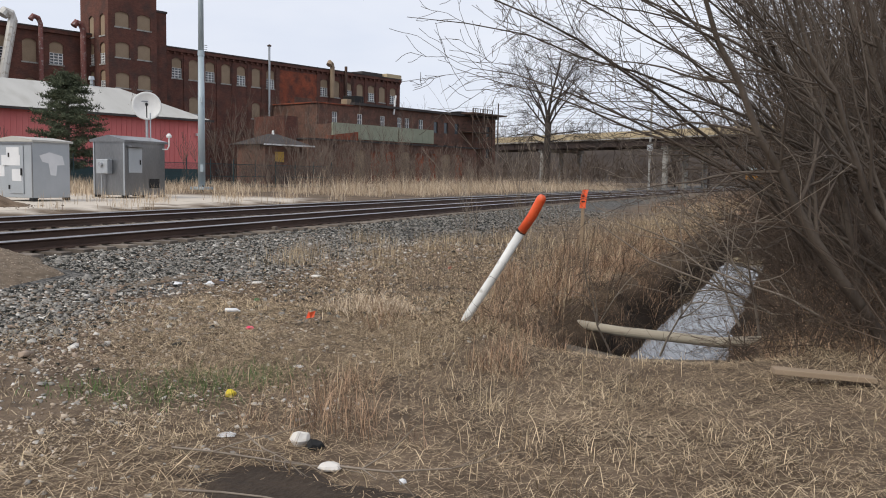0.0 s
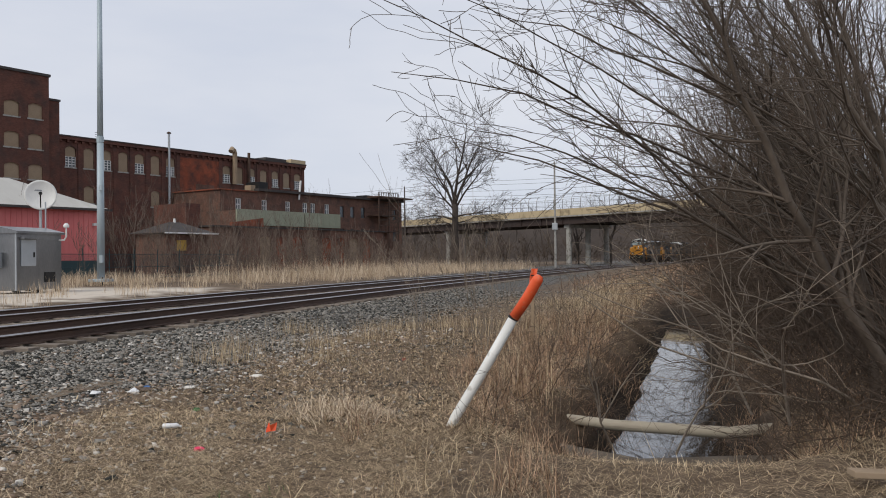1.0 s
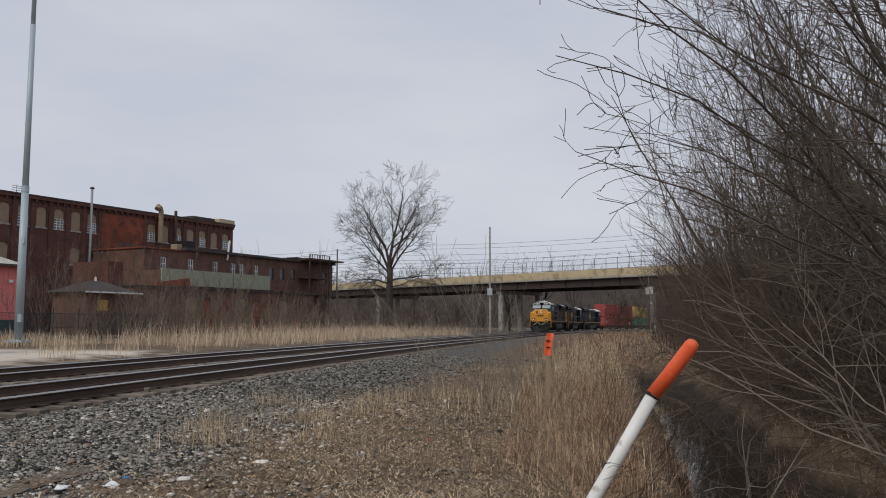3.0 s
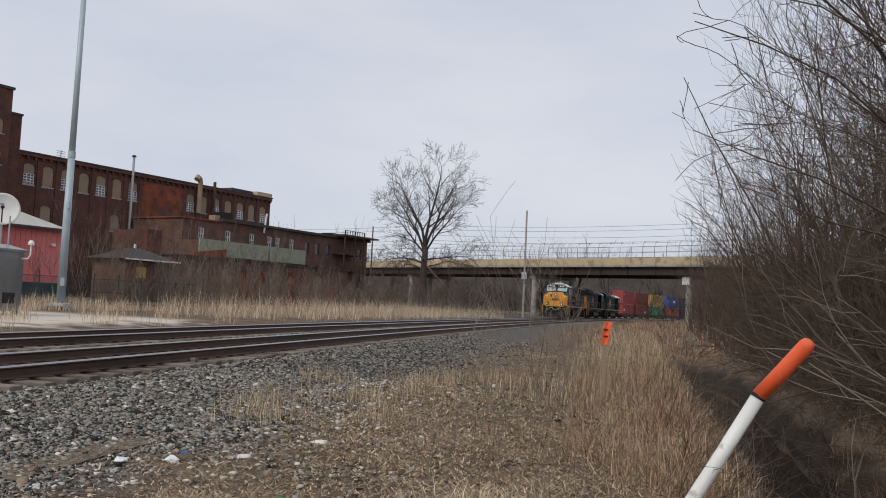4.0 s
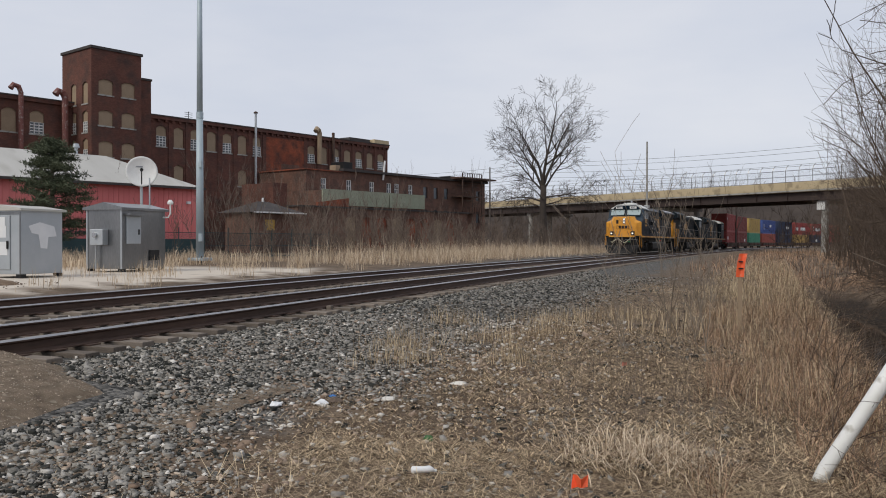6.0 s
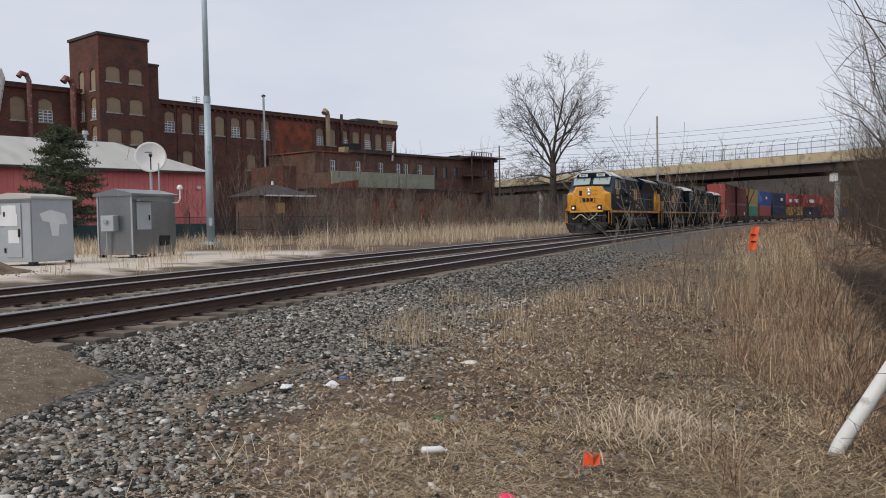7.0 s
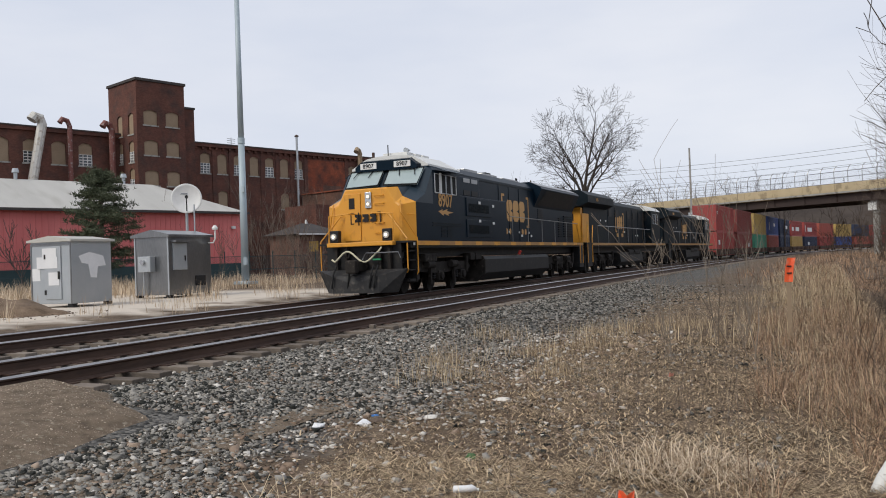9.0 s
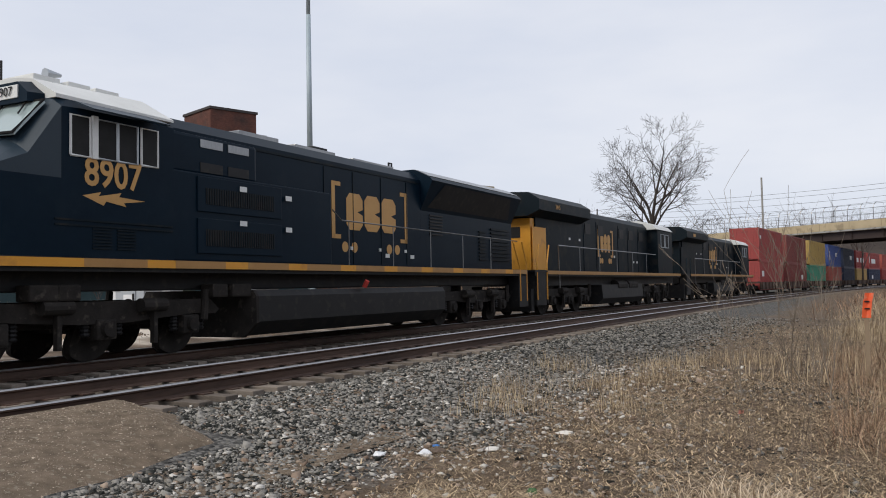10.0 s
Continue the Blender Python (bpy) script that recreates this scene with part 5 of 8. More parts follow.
    part("green_valve", box(-1.5, -1.42, -0.75, -0.5, 1.1, 1.15), mat("green valve", (0.03, 0.22, 0.10), (0.05, 0.28, 0.13)), lo)
    for s in (-1, 1):
        dl = part("ditch_light", box(-1.35, -1.15, s * 0.92 - 0.15, s * 0.92 + 0.15, 1.68, 2.05, bevel=0.02), M["black"], lo)
        bowl = part("lens", tube([(-1.40, s * 0.92, 1.86), (-1.345, s * 0.92, 1.86)], 0.1, sides=18), M["lens"], dl, "clear ditch light lens")
        part("bulb", tube([(-1.406, s * 0.92, 1.86), (-1.401, s * 0.92, 1.86)], 0.05, sides=14), M["lamp"], bowl, "lit bulb")
        # steps
        sw = part("stepwell", box(-1.0, -0.05, min(s * 1.1, s * 1.5), max(s * 1.1, s * 1.5), 0.42, 0.5), M["black"], lo)
        for z in (0.75, 1.05, 1.33):
            part("step", box(-0.95, -0.1, min(s * 1.15, s * 1.5), max(s * 1.15, s * 1.5), z, z + 0.035), M["black"], sw)
        part("step_side", box(-0.08, -0.04, min(s * 1.1, s * 1.53), max(s * 1.1, s * 1.53), 0.4, 1.6), M["black"], sw)
        part("step_plate", box(-0.62, -0.3, min(s * 1.53, s * 1.545), max(s * 1.53, s * 1.545), 1.52, 1.62), M["white"], sw, "small white plate")
        handrail(lo, [(-1.1, s * 1.46, 0.7), (-1.17, s * 1.52, 0.8), (-1.17, s * 1.52, 1.72), (-1.02, s * 0.85, 2.5), (-0.95, s * 0.78, 2.5)], 0.022, "yellow", "yellow handrail")
        handrail(lo, [(-0.02, s * 1.50, 0.6), (-0.06, s * 1.58, 0.7), (-0.12, s * 1.58, 1.75), (-0.95, s * 1.22, 2.55), (-0.88, s * 1.18, 2.9)], 0.022, "yellow", "yellow handrail")
        handrail(lo, [(-1.3, s * 1.12, 1.66), (-1.3, s * 1.12, 2.5), (-1.3, s * 0.4, 2.55), (-1.0, s * 0.3, 2.55)], 0.02, "yellow", "yellow front handrail")
        # rear steps and side handrails
        part("rear_step", box(20.9, 21.7, min(s * 1.1, s * 1.5), max(s * 1.1, s * 1.5), 0.4, 1.6), M["black"], lo)
        handrail(lo, [(21.6, s * 1.5, 0.6), (21.6, s * 1.5, 1.9), (21.2, s * 1.5, 2.62)], 0.022, "yellow", "yellow handrail")
        handrail(lo, [(20.9, s * 1.55, 0.6), (20.9, s * 1.55, 1.7), (20.4, s * 1.5, 2.62)], 0.022, "yellow", "yellow handrail")
        handrail(lo, [(9.95, s * 1.5, 2.9), (10.3, s * 1.5, 2.68), (20.8, s * 1.5, 2.62)], 0.016)
        for x in (10.6, 12.6, 14.6, 16.6, 18.6):
            handrail(lo, [(x, s * 1.5, 1.62), (x, s * 1.5, 2.66)], 0.012)
    # the body behind the windscreens stands this much further forward
    fore = -1.55
    for ob in lo.children_recursive:
        m = ob.matrix_basis
        if m.translation.length > 0:
            if m.translation.x > 1.5:
                ob.matrix_basis = Matrix.Translation((fore, 0, 0)) @ m
            continue
        under_moved = ob.parent is not lo and ob.parent.matrix_basis.translation.length > 0
        if under_moved:
            continue
        low = min(v.co.x for v in ob.data.vertices)
        name = ob.name.split(".")[0]
        if name in ("frame", "side_sill", "deck", "sill_stripe", "cab", "cab_roof"):
            for v in ob.data.vertices:
                if v.co.x > 2.5:
                    v.co.x += fore
        elif low > 1.2 and name not in ("windscreen", "windscreen_frame", "wiper", "brow", "number_board"):
            ob.data.transform(Matrix.Translation((fore, 0, 0)))
    # the short nose stands close before the cab
    todo = list(lo.children)
    while todo:
        ob = todo.pop()
        todo += list(ob.children)
        if ob.type == "MESH" and ob.matrix_basis == Matrix():
            for v in ob.data.vertices:
                if v.co.x < 0:
                    v.co.x = v.co.x * 0.375 if v.co.x > -0.88 else v.co.x + 0.55
    return lo, wheels


def make_trailing_locomotive(number, ends="yellow"):
    """A trailing unit that runs long hood first: radiator wings at its leading end, cab at the other."""
    lo = thing("locomotive", Matrix(), "trailing dark blue diesel locomotive running with its long hood first", "locomotive", "train")
    part("frame", box(0.3, 22.2, -1.05, 1.05, 1.1, 1.60), M["black"], lo)
    for s in (-1, 1):
        part("side_sill", box(0.3, 22.2, min(s * 1.40, s * 1.49), max(s * 1.40, s * 1.49), 1.45, 1.60), M["black"], lo)
    part("deck", box(0.2, 22.3, -1.53, 1.53, 1.60, 1.66), M["black"], lo)
    sill_stripe(lo, 1.4, 22.2, 1.536, True)
    hd = mirror_y([(-1.0, 1.66), (-1.0, 4.05), (-0.8, 4.28), (-0.4, 4.34)])
    hood = part("hood", loft(bmesh.new(), [(1.6, hd), (17.2, hd)]), M["blue_worn"], lo, "dusty dark blue engine hood")
    end = part("hood_end", box(1.2, 1.598, -0.95, 0.95, 1.68, 3.62, bevel=0.03), M[ends], lo, "yellow hood end" if ends == "yellow" else "dark blue hood end")
    part("end_window", box(1.18, 1.2, -0.55, 0.0, 2.9, 3.3), M["black"], end)
    part("end_headlight", tube([(1.14, 0.1, 3.45), (1.2, 0.1, 3.45)], 0.12, sides=14), M["lamp_ring"], end)
    part("hood_side", box(1.25, 2.6, -1.012, -1.001, 1.7, 3.3), M[ends], end)
    rw = mirror_y([(-1.05, 3.66), (-1.52, 3.86), (-1.52, 4.25), (-1.1, 4.52), (-0.5, 4.56)])
    wing = part("radiator_wing", loft(bmesh.new(), [(0.75, rw), (6.4, rw)]), M["blue_worn"], lo, "overhanging radiator wing")
    for s in (-1, 1):
        if number:
            text_mesh("number", number, 0.26, M["letter"], wing, pose(2.6, s * 1.53, 4.05, 90, 0, 0 if s < 0 else 180), 0.003, "gold road number")
        else:
            part("number", box(2.3, 2.9, s * 1.53 - 0.005, s * 1.53 + 0.005, 3.96, 4.14), M["letter"], wing, "unreadable gold road number")
        for x in (6.9, 8.6, 11.8, 13.4, 15.2):
            part("hood_door_seam", box(x, x + 0.03, min(s * 1.0, s * 1.02), max(s * 1.0, s * 1.02), 1.7, 3.9), M["blue"], hood)
            part("vent", box(x + 0.2, x + 0.9, min(s * 1.0, s * 1.025), max(s * 1.0, s * 1.025), 3.3, 3.75), M["black"], hood)
        handrail(lo, [(2.7, s * 1.5, 1.0), (2.6, s * 1.5, 2.62), (16.8, s * 1.5, 2.62)], 0.02)
        for x in (5, 7.5, 10, 12.5, 15):
            handrail(lo, [(x, s * 1.5, 1.62), (x, s * 1.5, 2.62)], 0.014)
        for x in (0.45, 1.4):
            handrail(lo, [(x, s * 1.5, 0.6), (x, s * 1.5, 1.9), (x + 0.35, s * 1.45, 2.6)], 0.026, ends)
        part("stepwell", box(0.4, 1.3, min(s * 1.1, s * 1.5), max(s * 1.1, s * 1.5), 0.4, 1.6), M["black"], lo)
        for k in (0, 1):
            part("air_reservoir", tube([(10.4 + 1.7 * k, s * 1.2, 1.05), (11.8 + 1.7 * k, s * 1.2, 1.05)], 0.26, sides=12), M["grime"], lo)
    side_mark(hood, 9.9, 2.98, -1.004, 2.1, 1.25)
    data_plates(hood, [(5.2, 3.0), (6.4, 3.0), (11.2, 2.4), (14.4, 2.2), (15.0, 2.2)], -1.004)
    cs = mirror_y([(-1.53, 1.66), (-1.53, 3.9), (-1.3, 4.2), (-0.6, 4.42)])
    cab = part("cab", loft(bmesh.new(), [(17.203, cs), (20.3, cs)]), M["blue_worn"], lo, "dark blue cab")
    part("cab_roof", loft(bmesh.new(), [(17.0, mirror_y([(-1.56, 3.98), (-1.3, 4.24), (-0.6, 4.46)])), (20.4, mirror_y([(-1.56, 3.98), (-1.3, 4.24), (-0.6, 4.46)]))]), M["roofwhite"], lo, "pale cab roof")
    for s in (-1, 1):
        for x0 in (17.8, 18.7):
            wd = part("side_window", box(x0, x0 + 0.7, s * 1.535 - 0.01, s * 1.535 + 0.01, 3.05, 3.75), M["dark"], cab)
            part("window_frame", tube([(x0, s * 1.55, 3.05), (x0 + 0.7, s * 1.55, 3.05), (x0 + 0.7, s * 1.55, 3.75), (x0, s * 1.55, 3.75), (x0, s * 1.55, 3.05)], 0.025, sides=5), M["steel"], wd)
    part("nose", loft(bmesh.new(), [(20.303, mirror_y([(-1.5, 1.66), (-1.5, 2.9), (-0.9, 3.2)])), (22.0, mirror_y([(-1.1, 1.66), (-1.1, 2.8), (-0.7, 3.1)]))]), M["yellow"], lo)
    wheels = make_bogie(lo, [2.6, 4.5, 6.4]) + make_bogie(lo, [16.0, 17.9, 19.8])
    part("fuel_tank", bm_prism(bmesh.new(), [(-1.4, 1.1), (1.4, 1.1), (1.45, 0.5), (1.2, 0.25), (-1.2, 0.25), (-1.45, 0.5)], 8.0, 14.4, axis="x"), M["black"], lo)
    part("coupler", box(-0.3, 0.35, -0.16, 0.16, 0.75, 1.05, bevel=0.03), M["grime"], lo)
    part("snowplow", box(0.1, 0.35, -1.4, 1.4, 0.2, 1.0), M["black"], lo)
    return lo, wheels


PAINTS = {"red": (0.31, 0.052, 0.046), "maroon": (0.20, 0.045, 0.038), "yellow": (0.42, 0.29, 0.09), "green": (0.06, 0.27, 0.17), "blue": (0.045, 0.085, 0.27), "navy": (0.018, 0.03, 0.07), "brick": (0.36, 0.085, 0.06), "ochre": (0.45, 0.30, 0.10)}
PAINT_M = {k: mat("container paint " + k, v, tuple(c * 1.2 for c in v), 0.6, 0.6, c3=tuple(c * 0.55 + 0.02 for c in v), spots=0.15) for k, v in PAINTS.items()}


def make_container(colour, high, marks):
    h = 2.89 if high else 2.59
    c = thing("container", Matrix(), f"{colour} corrugated steel shipping container on a well car", "shipping container", "containers of the train")
    L, w = 12.19, 1.22
    bm = bmesh.new()
    bm_box(bm, 0.05, L - 0.05, -w + 0.04, w - 0.04, 0.1, h - 0.02)
    part("body", bm, PAINT_M[colour], c)
    rb = bmesh.new()
    for s in (-1, 1):
        for k in range(42):
            x = 0.2 + k * 0.282
            bm_box(rb, x, x + 0.14, min(s * (w - 0.04), s * (w - 0.005)), max(s * (w - 0.04), s * (w - 0.005)), 0.18, h - 0.14)
    for k in range(8):
        y = -1.05 + k * 0.28
        bm_box(rb, 0.015, 0.05, y, y + 0.14, 0.18, h - 0.14)
    part("corrugation", rb, PAINT_M[colour], c)
    fr = bmesh.new()
    for s in (-1, 1):
        y0, y1 = min(s * w, s * (w - 0.1)), max(s * w, s * (w - 0.1))
        bm_box(fr, 0, L, y0, y1, 0, 0.16)
        bm_box(fr, 0, L, y0, y1, h - 0.12, h)
        for x in (0, L - 0.14):
            bm_box(fr, x, x + 0.14, y0, y1, 0, h)
    part("frame", fr, PAINT_M[colour], c)
    if marks:
        for i, (x, z, ww, hh) in enumerate(marks):
            part("lettering", box(x, x + ww, -w - 0.008, -w + 0.002, z, z + hh), M["white"], c, "plain white bars of lettering")
    return c


def make_well_car(end):
    c = thing("well_car", Matrix(), "grimy brown double-stack well car", "railway car", "train")
    for s in (-1, 1):
        part("side_sill", box(0.6, 13.9, min(s * 1.27, s * 1.42), max(s * 1.27, s * 1.42), 0.45, 1.05, bevel=0.02), M["rail"], c, "rusty brown side sill")
        for k in range(9):
            part("sill_post", box(0.9 + k * 1.55, 1.02 + k * 1.55, min(s * 1.42, s * 1.5), max(s * 1.42, s * 1.5), 0.42, 1.08), M["rail"], c)
    part("floor", box(0.6, 13.9, -1.26, 1.26, 0.3, 0.36), M["grime"], c)
    for x in (-0.1, 14.6):
        part("platform", box(x - 0.9, x + 0.9, -1.3, 1.3, 0.95, 1.12), M["rail"], c)
        bg = part("bogie", box(x - 1.2, x + 1.2, -1.0, 1.0, 0.5, 0.75), M["grime"], c)
        for dx in (-0.85, 0.85):
            wb = bmesh.new()
            for s in (-1, 1):
                bm_tube(wb, [(x + dx, s * 0.8, 0.45), (x + dx, s * 0.66, 0.45)], 0.45, sides=18)
            bm_tube(wb, [(x + dx, -0.7, 0.45), (x + dx, 0.7, 0.45)], 0.08, sides=6)
            part("wheelset", wb, M["grime"], bg)
    return c


# where the leading unit's cab corner stands along the line, second by second
LEAD_T = (0.0, 1.0, 2.7, 4.5, 5.7, 7.0, 8.0, 9.0, 9.5, 10.0)
LEAD_S = (178.0, 161.0, 132.2, 101.8, 81.8, 60.4, 42.75, 24.7, 16.3, 8.6)


def lead_at(t):
    """The place at t, smoothed over a second."""
    ts = np.clip(t + np.linspace(-0.25, 0.25, 11), 0.0, 10.0)
    return float(np.mean(np.interp(ts, LEAD_T, LEAD_S) + (ts - t) * 17.0))


TRAIN = []                     # (thing, distance behind the leading unit's cab corner, height above the rail)
lead, wheels_a = make_lead_locomotive()
TRAIN.append((lead, 0.0, 0.0, 19.5))
second, wheels_b = make_trailing_locomotive("3445")
TRAIN.append((second, 20.6, 0.0, 22.0))
third, wheels_c = make_trailing_locomotive("", "blue_worn")
TRAIN.append((third, 43.9, 0.0, 22.0))
LOADS = [("red", "red", [(0.6, 1.9, 0.5, 0.3)], [(1.0, 1.2, 1.0, 0.5)]), ("maroon", "maroon", [], [(8.5, 0.9, 1.0, 0.5)]), ("yellow", "green", [], []), ("blue", "brick", [(1.2, 0.8, 0.35, 1.2), (6.5, 1.4, 1.6, 0.5)], []),
         ("navy", "navy", [(7.0, 1.2, 2.2, 0.6)], []), ("red", "ochre", [(0.6, 1.0, 2.0, 0.7), (4.6, 1.0, 4.0, 0.75)], []), ("red", "navy", [(0.9, 1.0, 0.5, 1.2), (3.0, 1.0, 4.2, 0.8)], [(3, 0.9, 1.4, 0.6)]),
         ("brick", "red", [], []), ("yellow", "blue", [], []), ("navy", "brick", [], []), ("red", "maroon", [(2, 1.1, 5, 0.7)], []), ("green", "red", [], [])]
for i, (up, down, mu, md) in enumerate(LOADS):
    d = 69.5 + i * 14.65
    TRAIN.append((make_well_car(i), d, 0.0, 14.5))
    TRAIN.append((make_container(down, False, md), d + 1.15, 0.36, 12.2))
    TRAIN.append((make_container(up, True, mu), d + 1.15, 0.36 + 2.60, 12.2))


def motions():
    """The train runs towards the camera along the far track; its wheels roll."""
    for ob, back, up, length in TRAIN:
        rows = []
        for k in range(41):
            t = k * 0.25
            s = lead_at(t) + back
            xa, ya, _ = on_track(s, TRACK_FAR)
            xb, yb, _ = on_track(s + length, TRACK_FAR)
            rows.append((t, pose(xa, ya, 0.30 + up, 0, 0, math.degrees(math.atan2(yb - ya, xb - xa)))))
        walk(ob, rows)
    for w in wheels_a + wheels_b + wheels_c:
        x = w.matrix_basis.translation.x
        walk(w, [(f / FPS, pose(x, 0, 0.53, 0, -math.degrees((178.0 - lead_at(f / FPS)) / 0.53) % 360, 0)) for f in range(0, 301)])


# ---- plants ----
def blades(name, xy, height, width, lean, material, label, category, rng, curl=0.5):
    """Dry grass: one bent ribbon a blade. height, width and lean are arrays."""
    n = len(xy)
    z0 = land(xy[:, 0], xy[:, 1]) - 0.02 + (0.024 + rng.uniform(0, 0.012, n)) * (lean > 0.9)
    az = rng.uniform(0, 2 * np.pi, n)
    fa = az + rng.uniform(-0.6, 0.6, n) + np.pi / 2
    side = np.stack([np.cos(fa), np.sin(fa), np.zeros(n)], 1) * (width / 2)[:, None]
    out = np.stack([np.cos(az), np.sin(az), np.zeros(n)], 1)
    p0 = np.stack([xy[:, 0], xy[:, 1], z0], 1)
    up = np.array([0, 0, 1.0])
    s, c = np.sin(lean)[:, None], np.cos(lean)[:, None]
    h = height[:, None]
    p1 = p0 + out * (s * h * 0.45) + up * (c * h * 0.55)
    l2 = np.clip(lean * (1 + curl) + 0.15, 0, 1.65)
    s2, c2 = np.sin(l2)[:, None], np.cos(l2)[:, None]
    p2 = p1 + out * (s2 * h * 0.5) + up * (c2 * h * 0.5)
    p2[:, 2] = np.maximum(p2[:, 2], z0 + 0.01)
    if lean.min() > 0.85:
        v = np.stack([p0 - side, p0 + side, p2 + side * 0.6, p2 - side * 0.6], 1).reshape(-1, 3)
        f = np.arange(n)[:, None] * 4 + np.array([0, 1, 2, 3])
    else:
        v = np.stack([p0 - side, p0 + side, p1 + side * 0.8, p1 - side * 0.8, p2], 1).reshape(-1, 3)
        k = np.arange(n)[:, None] * 5
        f = np.concatenate([k + np.array([0, 1, 2]), k + np.array([0, 2, 3]), k + np.array([3, 2, 4])])
    return soup(name, v, f, material, label, category)


def scatter(rng, n, x0, x1, y0, y1, keep=None):
    xy = np.stack([rng.uniform(x0, x1, n), rng.uniform(y0, y1, n)], 1)
    return xy if keep is None else xy[keep(xy[:, 0], xy[:, 1])]


_path = np.array([row[1][:2] for row in PATH])
_pt = np.array([row[0] for row in PATH])
_fine = np.stack([np.interp(np.linspace(0, 10, 60), _pt, _path[:, k]) for k in (0, 1)], 1)


def clear(x, y, r):
    """True where a point keeps r metres away from the walked line."""
    d = np.min(np.hypot(x[:, None] - _fine[None, :, 0], y[:, None] - _fine[None, :, 1]), axis=1)
    return d > r


def patchy(x, y, k=1.0, lo=-0.2):
    return (wob(x, y, 0.8 * k) + 0.6 * wob(y + 3.1, x - 1.7, 1.9 * k)) > lo


def make_grass():
    r = np.random.RandomState(11)

    def put(name, xy, h0, h1, w0, w1, l0, l1, m, label, cat="grass", curl=0.5):
        n = len(xy)
        tall = 0.8 + 0.3 * wob(xy[:, 0], xy[:, 1], 1.6)
        blades(name, xy, r.uniform(h0, h1, n) * r.uniform(0.7, 1.0, n) * tall, r.uniform(w0, w1, n), r.uniform(l0, l1, n), M[m], label, cat, r, curl=curl)
    dry = lambda x, y: np.hypot((x - 9.05) / 0.85, (y - 1.75) / 0.42) > 0.62 + 0.35 * wob(x, y, 3.0)
    open_ = lambda x, y: ~((x > 7.55) & (x < 8.75) & (y > 4.6) & (y < 6.75)) & ~((np.abs(x - 7.62 - 0.085 * (y - 1.1)) < 0.3) & (y < 6.6))
    bank = lambda x, y: (np.abs(x - ditch_mid(y)) > 1.0) | (y < 5.9) | (y > 30)
    # flattened straw litter over the verge
    edge = lambda x, y: 4.0 + 0.07 * (y - 5) + 0.9 * wob(x, y, 1.1) + 1.1 * smooth(7.5, 4.6, y) + 1.3 * smooth(4.6, 3.4, y) * smooth(8.6, 7.4, x)
    xy = scatter(r, 300000, 3.2, 12.5, -2.5, 13.5, lambda x, y: bank(x, y) & dry(x, y) & (r.uniform(0, 1, len(x)) < np.clip((x - edge(x, y)) / 1.6 + 0.10, 0.04, 0.85)))
    put("straw_litter", xy, 0.03, 0.20, 0.0014, 0.0040, 1.2, 1.56, "straw_grey", "flattened grey-brown straw litter on the ground", "dead grass", 0.05)
    xy = scatter(r, 42000, 4.6, 8.4, 3.4, 6.6, lambda x, y: r.uniform(0, 1, len(x)) < np.clip((x - edge(x, y)) / 1.2 + 0.3, 0.1, 0.95))
    put("straw_litter", xy, 0.04, 0.22, 0.0014, 0.0038, 1.25, 1.55, "straw_grey", "matted straw stalks lying on the trodden verge", "dead grass", 0.05)
    xy = scatter(r, 60000, 4.6, 12.2, -2.2, 12, lambda x, y: bank(x, y) & dry(x, y) & patchy(x, y, 0.9, 0.0))
    put("straw_litter", xy, 0.06, 0.24, 0.0016, 0.0045, 0.9, 1.5, "straw", "matted pale straw lying on the verge", "dead grass", 0.1)
    xy = scatter(r, 52000, 3.4, 9.6, 13.5, 30, lambda x, y: r.uniform(0, 1, len(x)) < np.clip((x - 3.6 + 0.8 * wob(x, y, 0.9)) / 2.5, 0.05, 0.9))
    put("straw_litter", xy, 0.05, 0.25, 0.003, 0.007, 1.1, 1.54, "straw_grey", "flattened straw litter on the verge further along", "dead grass", 0.05)
    xy = scatter(r, 30000, 3.8, 8.6, 6.0, 15, lambda x, y: r.uniform(0, 1, len(x)) < np.clip((x - 3.8 + 0.8 * wob(x, y, 1.2)) / 1.6, 0.1, 0.95))
    put("leaf_litter", xy, 0.02, 0.10, 0.004, 0.016, 0.95, 1.5, "straw_grey", "broken straw and leaf litter on the verge", "dead leaves", 0.05)
    # dead leaves and straw down the ditch's banks
    xy = scatter(r, 46000, 8.0, 14.5, 7.5, 40, lambda x, y: ((np.abs(x - ditch_mid(y)) > 1.15) | (y > 30)) & (np.abs(x - ditch_mid(y)) < 3.1) & patchy(x, y, 1.3, -0.6))
    put("bank_litter", xy, 0.15, 0.5, 0.004, 0.010, 0.7, 1.5, "straw_red", "dead russet grass and leaves matted on the ditch's banks", "dead grass", 0.2)
    xy = scatter(r, 13000, 8.1, 12.6, 6.2, 14, lambda x, y: (np.abs(x - ditch_mid(y)) > 0.5 + 0.2 * wob(x, y, 3.3)) & (np.abs(x - ditch_mid(y)) < 2.6) & patchy(y, x, 1.9, -0.4))
    put("bank_grass", xy, 0.2, 0.6, 0.002, 0.005, 0.3, 1.5, "straw_red", "russet dead grass hanging over the ditch's banks", "dead grass", 0.4)
    # low tufts on the near verge, seen at the start
    xy = scatter(r, 24000, 5.5, 13, -1.5, 7.0, lambda x, y: clear(x, y, 0.75) & dry(x, y) & bank(x, y) & patchy(x, y, 1.5, 0.05))
    put("dry_grass", xy, 0.05, 0.20, 0.0018, 0.0045, 0.3, 1.35, "straw", "short dry grass tufts on the verge")
